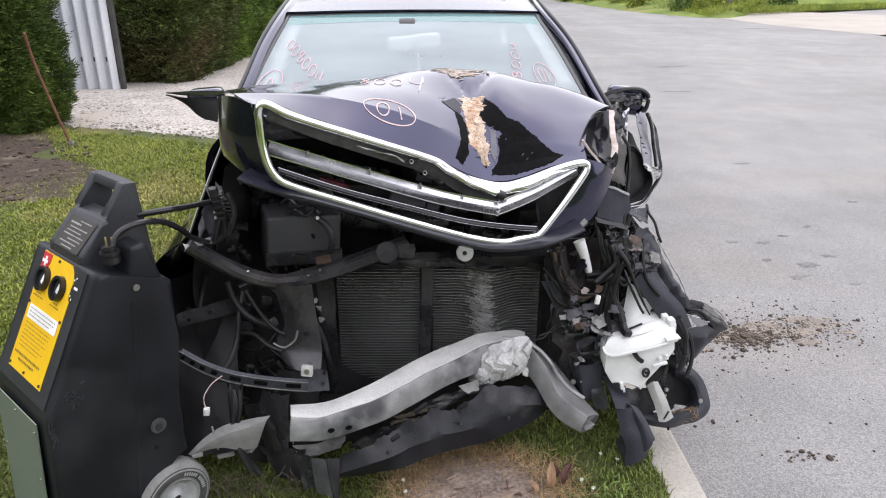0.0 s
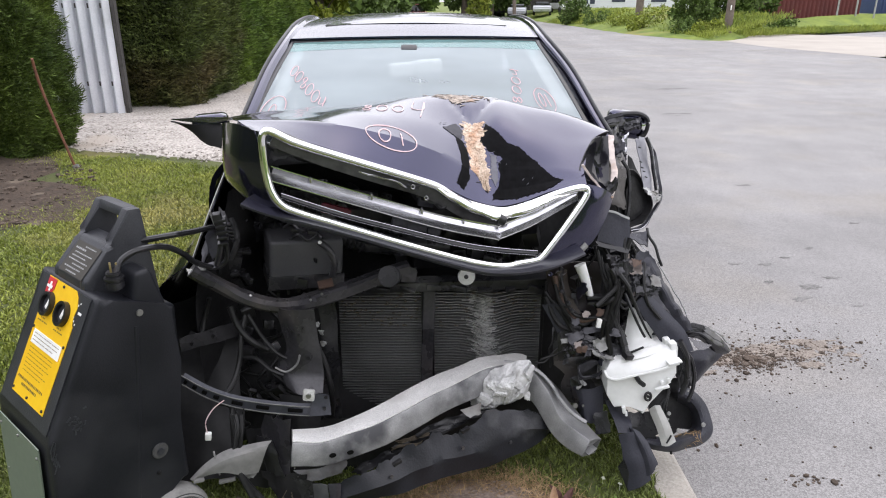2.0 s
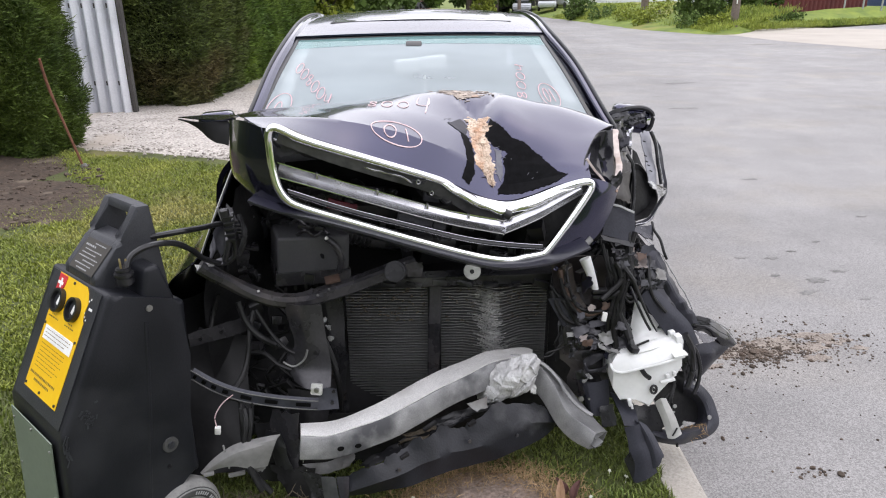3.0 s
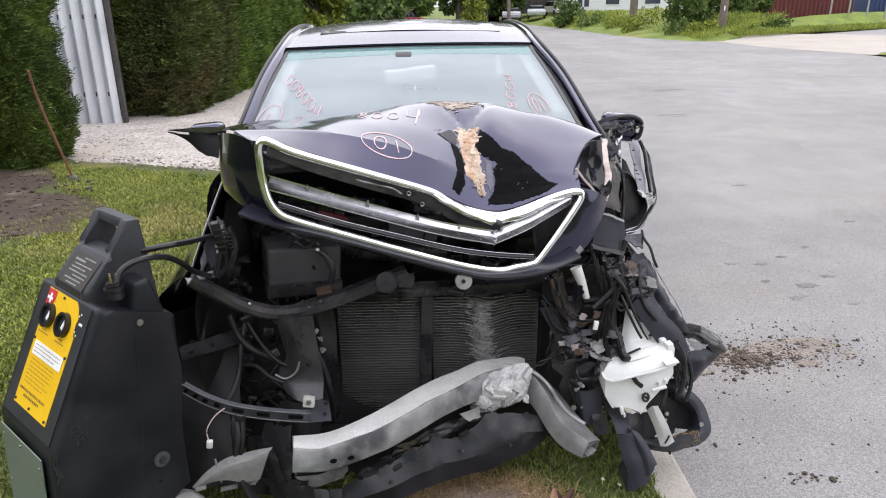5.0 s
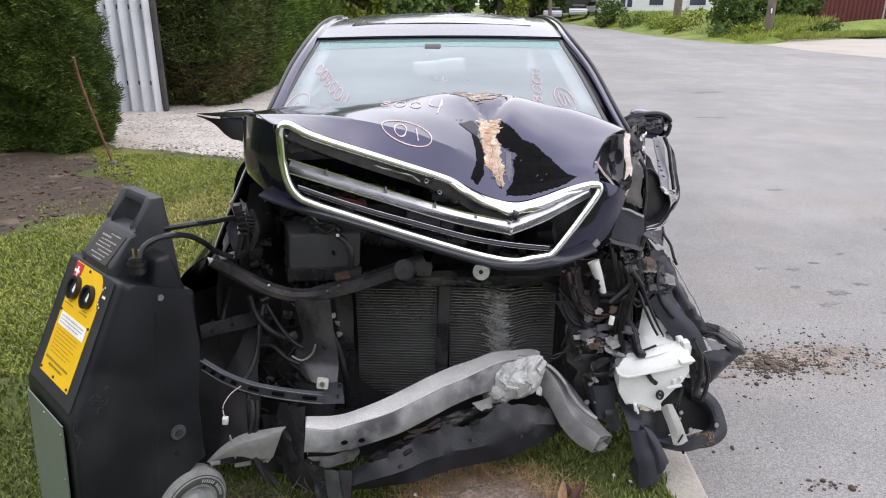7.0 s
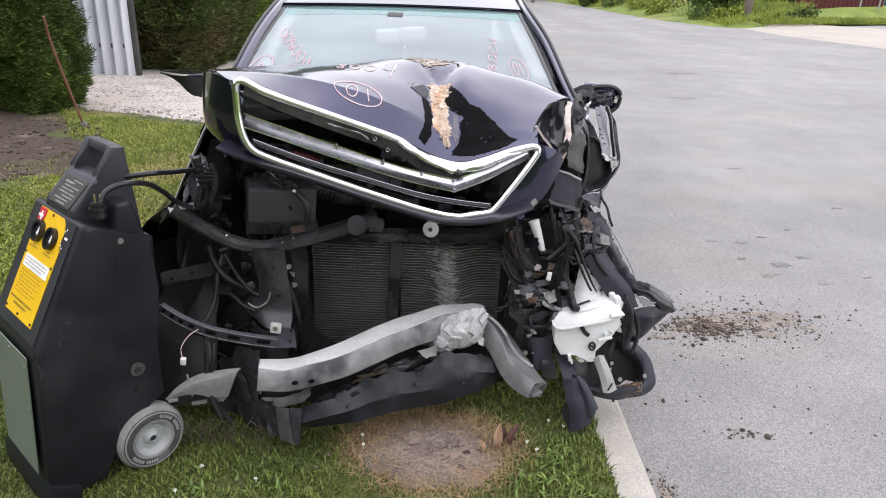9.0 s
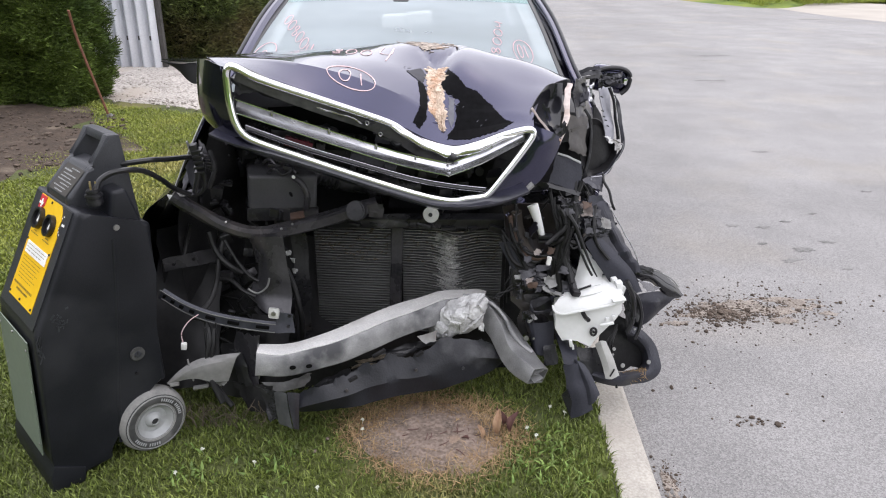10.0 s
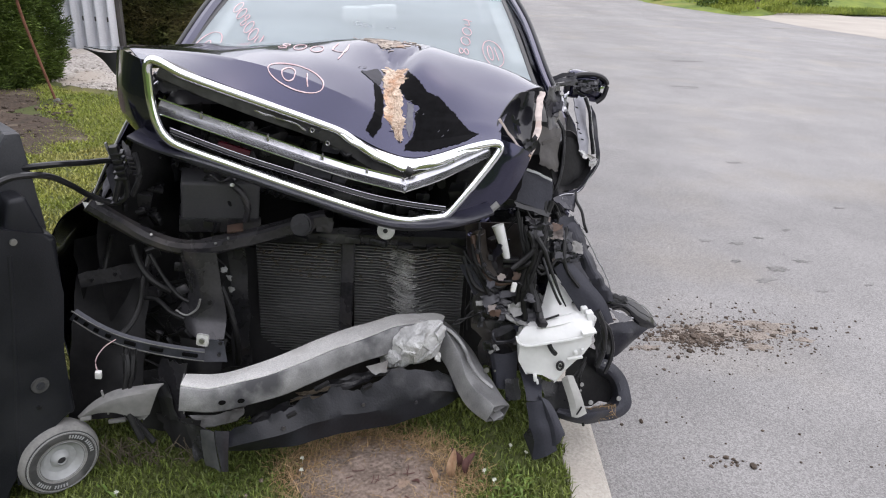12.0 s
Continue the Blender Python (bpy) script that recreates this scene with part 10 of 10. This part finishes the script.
cr("torn_wing", M_SATIN, "bare bright patch inside the spur", [(0.847, 2.100, 0.475), (0.895, 2.110, 0.458), (0.935, 2.120, 0.434), (0.890, 2.110, 0.422)], 7, 5, 0.004, 22, 470, 0.08, None, sharp=14)
strip("seal", M_BLACK, "black tube beside the tank", [(0.808, 2.060, 0.458), (0.845, 2.060, 0.420), (0.866, 2.060, 0.361), (0.863, 2.050, 0.307), (0.850, 2.040, 0.263)], 0.012, 0.01, 0.002)
cr("torn_liner", M_BLACK_WORN, "black torn liner under the tank", [(0.638, 2.040, 0.226), (0.758, 2.040, 0.213), (0.737, 1.990, 0.103), (0.661, 1.980, 0.119)], 8, 8, 0.006, 20, 930, 0.05)
b = bmesh.new()
box(b, (0.016, 0.014, 0.03), pose(0.515, 2.03, 0.565, 0, 8, 0), 0.003)
cpart("connector", b, M_WHITE, "small white connector")
b = bmesh.new()
tube(b, [(0.63, 2.2, 0.80), (0.655, 2.19, 0.76), (0.655, 2.18, 0.72), (0.675, 2.17, 0.685)], 0.006, 7)
cpart("wire", b, M_RUBBER)
for pts, r in [([(0.60, 2.06, 0.66), (0.625, 2.03, 0.60), (0.65, 2.02, 0.55), (0.668, 2.02, 0.52)], 0.0045), ([(0.79, 2.03, 0.50), (0.82, 2.03, 0.44), (0.83, 2.03, 0.36), (0.815, 2.02, 0.30)], 0.010)]:
    b = bmesh.new()
    tube(b, pts, r, 8, 6)
    cpart("hose", b, M_BLACK)


# ---- battery start cart ----
CO, CW, CB = V((-0.81, 1.605, 0.0)), V((0.7507, -0.6606, 0)), V((0.6606, 0.7507, 0))
CM = Matrix((( CW.x, CB.x, 0, CO.x), (CW.y, CB.y, 0, CO.y), (0, 0, 1, 0), (0, 0, 0, 1)))
cart = thing("battery_start_cart", tuple(CM @ V((-0.18, -0.08, 0))), "black moulded battery start cart on two grey wheels", "jump starter")


def slab(b, prof, u0, u1, bevel=0.012, seg=2, inset=0.0):
    """A side outline (depth, height) drawn out across the cart's width."""
    a = [b.verts.new(CM @ V((u0, v, z))) for v, z in prof]
    c = [b.verts.new(CM @ V((u1, v, z))) for v, z in prof]
    fs = [b.faces.new(a), b.faces.new(c[::-1])]
    n = len(prof)
    for i in range(n):
        fs.append(b.faces.new((a[i], a[(i + 1) % n], c[(i + 1) % n], c[i])))
    if bevel:
        es = list({e for f in fs for e in f.edges})
        bmesh.ops.bevel(b, geom=es, offset=bevel, segments=seg, profile=0.6, affect="EDGES")


def kpart(name, b, m, label="", parent=None, smooth=True, sharp=None):
    return part(name, b, m, parent or cart, label, smooth, sharp)


b = bmesh.new()
slab(b, [(-0.275, 0.015), (-0.105, 0.03), (-0.10, 0.11), (-0.078, 0.175), (-0.03, 0.222), (0.03, 0.238), (0.10, 0.238), (0.095, 0.45), (0.12, 0.62), (0.128, 0.785), (0.09, 0.80), (0.05, 0.815), (-0.03, 0.845), (-0.066, 0.865), (-0.245, 0.525), (-0.275, 0.10)], -0.36, 0.0, 0.020, 4)
kbody = kpart("body", b, M_CART, "black moulded lower body")
b = bmesh.new()
slab(b, [(-0.075, 0.80), (-0.062, 0.878), (0.005, 0.945), (0.018, 0.958), (0.030, 0.962), (0.075, 1.045), (0.112, 1.043), (0.135, 0.77)], -0.285, -0.250, 0.010, 2)
kpart("handle_side", b, M_CARTTOP)
b = bmesh.new()
slab(b, [(-0.075, 0.80), (-0.062, 0.878), (0.005, 0.945), (0.018, 0.958), (0.030, 0.962), (0.075, 1.045), (0.112, 1.043), (0.135, 0.77)], -0.126, -0.09, 0.010, 2)
kpart("handle_side", b, M_CARTTOP)
b = bmesh.new()
slab(b, [(-0.075, 0.80), (-0.062, 0.878), (0.005, 0.945), (0.018, 0.958), (0.028, 0.960), (0.06, 0.965), (0.10, 0.90), (0.135, 0.77)], -0.258, -0.118, 0.006, 2)
kpart("handle_base", b, M_CARTTOP)
b = bmesh.new()
slab(b, [(0.068, 1.02), (0.078, 1.046), (0.112, 1.044), (0.118, 1.015)], -0.262, -0.114, 0.008, 2)
kpart("handle_grip", b, M_CARTTOP)
# sloping face: local plane coordinates
FA, FB = V((-0.18, -0.066, 0.865)), V((-0.18, -0.245, 0.525))
fdir = (FB - FA).normalized()
fn = V((0, fdir.z, -fdir.y)).normalized()
if fn.y > 0:
    fn = -fn


def face(u, s, lift=0.002):
    """A place on the sloping face: u across, s down from its top."""
    return CM @ (V((-0.18 + u, FA.y, FA.z)) + fdir * s + fn * lift)


def flat(name, corners, m, label="", lift=0.002, parent=None, thick=0.0016):
    b = bmesh.new()
    vs = [b.verts.new(face(u, s, lift)) for u, s in corners]
    f = b.faces.new(vs)
    r = bmesh.ops.extrude_face_region(b, geom=[f])
    d = (CM.to_3x3() @ fn) * thick
    for v in r["geom"]:
        if isinstance(v, bmesh.types.BMVert):
            v.co += d
    return kpart(name, b, m, label, parent, smooth=False)


flat("face_panel", [(-0.15, 0.012), (0.15, 0.012), (0.155, 0.37), (-0.155, 0.37)], M_CARTTOP, "grey sloping face", 0.001)
stick = flat("sticker", [(-0.0627, 0.012), (0.0684, 0.012), (0.0855, 0.025), (0.1003, 0.05), (0.0958, 0.075), (0.1003, 0.095), (0.1072, 0.10), (0.1072, 0.335), (-0.1003, 0.335), (-0.1003, 0.10), (-0.1003, 0.012)], M_YELLOW, "yellow instruction sticker", 0.003)
flat("red_badge", [(-0.0958, 0.014), (-0.0479, 0.014), (-0.0502, 0.04), (-0.0661, 0.058), (-0.0958, 0.068)], M_REDST, "red badge with a white cross", 0.005, stick)
flat("cross", [(-0.0775, 0.024), (-0.0684, 0.024), (-0.0684, 0.05), (-0.0775, 0.05)], M_WHITE, "", 0.007, stick, 0.0008)
flat("cross", [(-0.0889, 0.033), (-0.057, 0.033), (-0.057, 0.041), (-0.0889, 0.041)], M_WHITE, "", 0.0085, stick, 0.0008)
flat("white_label", [(-0.0821, 0.158), (0.0935, 0.158), (0.0935, 0.195), (-0.0821, 0.195)], M_WHITE, "white label with fine print", 0.005, stick)
RP = random.Random(31)


def print_row(put, u0, u1, s0, h, m, parent, words=(0.006, 0.022)):
    """One row of unreadable print: short bars of uneven length."""
    b = bmesh.new()
    u = u0
    while u < u1 - 0.004:
        w = min(RP.uniform(*words), u1 - u)
        b.faces.new([b.verts.new(put(*c)) for c in ((u, s0), (u + w, s0), (u + w, s0 + h), (u, s0 + h))])
        u += w + RP.uniform(0.002, 0.004)
    return kpart("print_line", b, m, "", parent, smooth=False)


def on_sticker(u, s):
    return face(u, s, 0.0052)


def on_label(u, s):
    return face(u, s, 0.0072)


for k in range(3):
    print_row(on_label, -0.072, 0.083 - 0.02 * (k == 2), 0.165 + 0.0095 * k, 0.0018, M_FAINT, stick)
for k in range(7):
    print_row(on_sticker, -0.0775, (0.07, 0.074, 0.06, 0.072, 0.05, 0.07, 0.045)[k], 0.206 + 0.0105 * k, 0.0017, M_FAINT, stick)
print_row(on_sticker, -0.088, 0.072, 0.287, 0.0065, M_FAINT, stick, (0.004, 0.007))
print_row(on_sticker, -0.055, 0.048, 0.301, 0.0065, M_FAINT, stick, (0.004, 0.007))
for u in (-0.057, 0.045):
    print_row(on_sticker, u - 0.014, u + 0.014, 0.121, 0.003, M_FAINT, stick, (0.004, 0.008))
    print_row(on_sticker, u - 0.030, u + 0.030, 0.130, 0.003, M_FAINT, stick, (0.006, 0.012))
for k in range(7):
    a = math.radians(115 + 22 * k)
    print_row(lambda u, s, a=a: face(0.121 + 0.030 * math.cos(a) + u, 0.060 - 0.030 * math.sin(a) + s, 0.004), 0.0, 0.0055, 0.0, 0.005, M_WHITE, stick)
print_row(lambda u, s: face(u, s, 0.004), 0.110, 0.130, 0.056, 0.007, M_WHITE, stick, (0.02, 0.021))
for u, s in ((-0.094, 0.155), (0.10, 0.155), (-0.092, 0.325), (0.098, 0.325), (0.0, 0.02), (0.0, 0.325)):
    b = bmesh.new()
    disc(b, 0.004, 0.003, Matrix.Translation(face(u, s, 0.006)) @ (CM.to_3x3() @ fn).to_track_quat("Z", "Y").to_matrix().to_4x4(), 8)
    kpart("screw", b, M_INK, "", stick)
FR = (CM.to_3x3() @ fn).to_track_quat("Z", "Y").to_matrix().to_4x4()
for u in (-0.053, 0.043):
    b = bmesh.new()
    m = Matrix.Translation(face(u, 0.082, 0.006)) @ FR
    sweep(b, [m @ V((0.029 * math.cos(a * 0.2618), 0.029 * math.sin(a * 0.2618), 0.004)) for a in range(24)], [(-0.004, -0.008), (0.004, -0.008), (0.004, 0.008), (-0.004, 0.008)], closed=True, up=tuple(CM.to_3x3() @ fn))
    gz = kpart("gauge", b, M_BLACK, "round black gauge with a grey dial")
    b = bmesh.new()
    disc(b, 0.027, 0.004, m, 24)
    dl = kpart("dial", b, M_CARTTOP, "", gz)
    b = bmesh.new()
    box(b, (0.012, 0.030, 0.002), m @ pose(0.004, 0.002, 0.004, 0, 0, -20), 0.0008)
    kpart("dial_mark", b, M_WHITE, "", gz)
# dark specification plate on the upper spine
U0, U1 = V((-0.18, -0.062, 0.878)), V((-0.18, 0.005, 0.945))
ud = (U1 - U0).normalized()
un = V((0, -ud.z, ud.y))
def on_spine(u, s):
    return CM @ (U0 + V((u, 0, 0)) + ud * s + un * 0.0035)


for k, (a, c) in enumerate(((-0.030, 0.035), (-0.052, 0.040), (-0.020, 0.050), (-0.055, 0.055), (-0.050, 0.030), (-0.045, 0.055), (-0.055, 0.010), (-0.010, 0.052))):
    print_row(on_spine, a, c, 0.007 + 0.0108 * k, 0.0034 + 0.0020 * (k == 6), M_RIM, kbody, (0.004, 0.010))
b = bmesh.new()
vs = [b.verts.new(CM @ (U0 + V((u, 0, 0)) + ud * s + un * 0.002)) for u, s in ((-0.07, 0.002), (0.07, 0.002), (0.07, 0.094), (-0.07, 0.094))]
b.faces.new(vs)
kpart("specification_plate", b, M_INK, "black plate with white print lines")
# lower green plate
b = bmesh.new()
for_plate = [(-0.325, -0.252, 0.50), (-0.045, -0.252, 0.50), (-0.05, -0.281, 0.115), (-0.315, -0.281, 0.115)]
vs = [b.verts.new(CM @ V((u, v - 0.004, z))) for u, v, z in for_plate]
f = b.faces.new(vs)
r = bmesh.ops.extrude_face_region(b, geom=[f])
for v in r["geom"]:
    if isinstance(v, bmesh.types.BMVert):
        v.co -= CB * 0.003
gp = kpart("front_plate", b, M_GREENPLATE, "green-grey metal front plate", smooth=False)
for u, v, z in [(-0.31, -0.262, 0.47), (-0.06, -0.262, 0.47), (-0.30, -0.272, 0.33), (-0.065, -0.272, 0.33), (-0.18, -0.262, 0.485), (-0.30, -0.285, 0.15), (-0.065, -0.285, 0.15)]:
    b = bmesh.new()
    disc(b, 0.004, 0.004, Matrix.Translation(CM @ V((u, v, z))) @ CB.to_track_quat("Z", "Y").to_matrix().to_4x4(), 8)
    kpart("screw", b, M_STEEL, "", gp)
b = bmesh.new()
slab(b, [(-0.295, 0.0), (-0.20, 0.0), (-0.19, 0.05), (-0.275, 0.10), (-0.292, 0.06)], -0.37, 0.008, 0.01, 2)
kpart("foot", b, M_CART, "scuffed black front foot")
# wheels
WQ = CW.to_track_quat("Z", "Y").to_matrix().to_4x4()
WV, WZ = 0.033, 0.112
for u, sg in ((-0.012, 1), (-0.348, -1)):
    hub = CM @ V((u, WV, WZ))
    b = bmesh.new()
    prof_t = [(-0.030, 0.058), (-0.044, 0.070), (-0.045, 0.090), (-0.038, 0.104), (-0.018, 0.111), (0.010, 0.111), (0.028, 0.105), (0.037, 0.092), (0.036, 0.072), (0.030, 0.058)]
    n = 40
    g = []
    for i in range(n):
        a = 2 * math.pi * i / n
        g.append([b.verts.new(Matrix.Translation(hub) @ WQ @ V((r * math.cos(a), r * math.sin(a), w))) for w, r in prof_t])
    for i in range(n):
        p, q = g[i], g[(i + 1) % n]
        for j in range(len(prof_t) - 1):
            b.faces.new((p[j], p[j + 1], q[j + 1], q[j]))
    wh = kpart("wheel", b, M_TYRE, "dusty grey solid tyre")
    b = bmesh.new()
    for w, r in ((0.0365, 0.094), (0.0335, 0.062)):
        sweep(b, [Matrix.Translation(hub) @ WQ @ V((r * math.cos(a * 0.157), r * math.sin(a * 0.157), sg * w)) for a in range(40)], ring(0.0009, n=5), closed=True, up=tuple(CW))
    for i in range(26):
        a = (i * 0.1 if i < 13 else 2.2 + i * 0.1)
        if i % 7 == 6:
            continue
        m = Matrix.Translation(hub) @ WQ @ Matrix.Rotation(a, 4, "Z") @ pose(0.080, 0, sg * 0.0372)
        box(b, (0.010, 0.0045, 0.0016), m)
    kpart("sidewall_lettering", b, M_RIM, "", wh, smooth=False)["kind"] = "stuff"
    b = bmesh.new()
    g = []
    for i in range(n):
        a = 2 * math.pi * i / n
        g.append([b.verts.new(Matrix.Translation(hub) @ WQ @ V((r * math.cos(a), r * math.sin(a), sg * w))) for w, r in ((0.0305, 0.060), (0.0366, 0.073), (0.0376, 0.083), (0.0366, 0.0925), (0.0335, 0.098))])
    for i in range(n):
        p, q = g[i], g[(i + 1) % n]
        for j in range(4):
            b.faces.new((p[j], p[j + 1], q[j + 1], q[j]))
    kpart("sidewall", b, M_SIDEWALL, "dark grey tyre sidewall", wh)
    b = bmesh.new()
    g = []
    prof_r = [(0.033, 0.059), (0.027, 0.054), (0.014, 0.043), (0.012, 0.027), (0.026, 0.019), (0.030, 0.012), (0.021, 0.010)]
    for i in range(n):
        a = 2 * math.pi * i / n
        g.append([b.verts.new(Matrix.Translation(hub) @ WQ @ V((r * math.cos(a), r * math.sin(a), sg * w))) for w, r in prof_r])
    for i in range(n):
        p, q = g[i], g[(i + 1) % n]
        for j in range(len(prof_r) - 1):
            b.faces.new((p[j], p[j + 1], q[j + 1], q[j]))
    b.faces.new([r_[-1] for r_ in g])
    kpart("rim", b, M_RIM, "grey plastic rim", wh)
    b = bmesh.new()
    disc(b, 0.0105, 0.01, Matrix.Translation(CM @ V((u + sg * 0.022, WV, WZ))) @ WQ, 14, 0.002)
    kpart("axle_nut", b, M_BLACK_METAL, "", wh)
    b = bmesh.new()
    disc(b, 0.058, 0.042, Matrix.Translation(hub - CW * (sg * 0.012)) @ WQ, 30)
    kpart("rim_back", b, M_RIM, "", wh)
b = bmesh.new()
sweep(b, spline([CM @ V((-0.0015, v, z)) for v, z in ((0.012, 0.76), (-0.006, 0.60), (-0.03, 0.42), (-0.06, 0.22), (-0.075, 0.08))], 6), ring(0.007, 0.0032, 10), up=tuple(CW))
kpart("moulded_crease", b, M_CART, "", kbody)
# caps, screw, scuffs
for v, z, r, m, lab in ((0.02, 0.370, 0.023, M_SIDEWALL, "worn grey round cap"), (0.008, 0.303, 0.006, M_DARK, ""), (0.025, 0.795, 0.009, M_STEEL, "steel bolt head")):
    b = bmesh.new()
    disc(b, r, 0.008, Matrix.Translation(CM @ V((0.003, v, z))) @ WQ, 24, 0.002)
    cap_ = kpart("cap" if r > 0.02 else "bolt", b, m, lab)
    if r > 0.02:
        b = bmesh.new()
        disc(b, 0.011, 0.006, Matrix.Translation(CM @ V((0.008, v, z))) @ WQ, 18, 0.002)
        kpart("cap_centre", b, M_CARTTOP, "", cap_)
rk = random.Random(6)
b = bmesh.new()
for i in range(26):
    v, z = -0.172 + rk.gauss(0, 0.008), 0.555 + rk.gauss(0, 0.012)
    m = Matrix.Translation(CM @ V((0.001, v, z))) @ WQ @ pose(0, 0, 0, 0, 0, rk.uniform(0, 180))
    box(b, (rk.uniform(0.004, 0.016), rk.uniform(0.002, 0.006), 0.001), m)
for i in range(14):
    v, z = -0.238 + rk.gauss(0, 0.003), 0.49 + rk.gauss(0, 0.02)
    m = Matrix.Translation(CM @ V((0.001, v, z))) @ WQ @ pose(0, 0, 0, 0, 0, 80 + rk.uniform(-20, 20))
    box(b, (rk.uniform(0.01, 0.03), 0.003, 0.001), m)
kpart("scuff_marks", b, M_CARTTOP, "pale scuffs in the plastic", kbody, smooth=False)["kind"] = "stuff"
# plug on its shelf and the two leads
b = bmesh.new()
PQ = CM @ V((-0.045, -0.005, 0.872))
for r, h, z in ((0.023, 0.022, 0.0), (0.025, 0.012, 0.018), (0.019, 0.012, 0.030)):
    disc(b, r, h, Matrix.Translation(PQ + V((0, 0, z))), 18, 0.003)
plug = kpart("plug", b, M_BLACK, "black mains plug")
for dx, dy in ((-0.008, 0.006), (0.008, 0.006), (0, -0.009)):
    b = bmesh.new()
    box(b, (0.005, 0.003, 0.024), pose(PQ.x + dx, PQ.y + dy, PQ.z + 0.045), 0.0008)
    kpart("prong", b, M_BRASS, "brass prong", plug)
b = bmesh.new()
slab(b, [(0.012, 0.80), (0.035, 0.900), (0.075, 0.903), (0.112, 0.77)], -0.10, -0.008, 0.014, 3)
kpart("cable_hump", b, M_CART)
b = bmesh.new()
tube(b, [tuple(CM @ V((-0.10, 0.10, 0.95))), (-0.735, 1.76, 0.962), (-0.71, 1.84, 0.945), (-0.685, 1.94, 0.925), (-0.67, 1.965, 0.905), (-0.672, 1.955, 0.86), (-0.69, 1.95, 0.80)], 0.0085, 8, 8)
kpart("jump_lead", b, M_BLACK, "black jump lead running to the engine bay")
b = bmesh.new()
tube(b, [tuple(CM @ V((-0.04, 0.0, 0.90))), (-0.83, 1.65, 0.93), (-0.795, 1.68, 0.948), (-0.755, 1.75, 0.932), (-0.735, 1.82, 0.885), (-0.735, 1.90, 0.83), (-0.70, 1.96, 0.79), (-0.665, 1.975, 0.81), (-0.66, 1.97, 0.87)], 0.0085, 8, 8)
kpart("jump_lead", b, M_BLACK, "black jump lead running to the engine bay")
b = bmesh.new()
crumple(b, (-0.775, 1.935, 0.795), (-0.735, 1.945, 0.79), (-0.74, 1.93, 0.772), (-0.77, 1.925, 0.777), 4, 3, 0.006, 30, 120)
cpart("terminal_lug", b, M_WHITE, "bright terminal lug")
b = bmesh.new()
box(b, (0.026, 0.025, 0.11), pose(-0.667, 1.955, 0.915, 10, -8, 12), 0.005)
for k in range(5):
    box(b, (0.032, 0.030, 0.008), pose(-0.662, 1.95, 0.875 + 0.018 * k, 10, -8, 12), 0.002)
cpart("clamp", b, M_BLACK_WORN, "black battery clamp")
b = bmesh.new()
box(b, (0.006, 0.012, 0.05), pose(-0.683, 1.94, 0.955, 10, -12, 12), 0.002)
cpart("clamp_jaw", b, M_ALU, "bright clamp jaw")
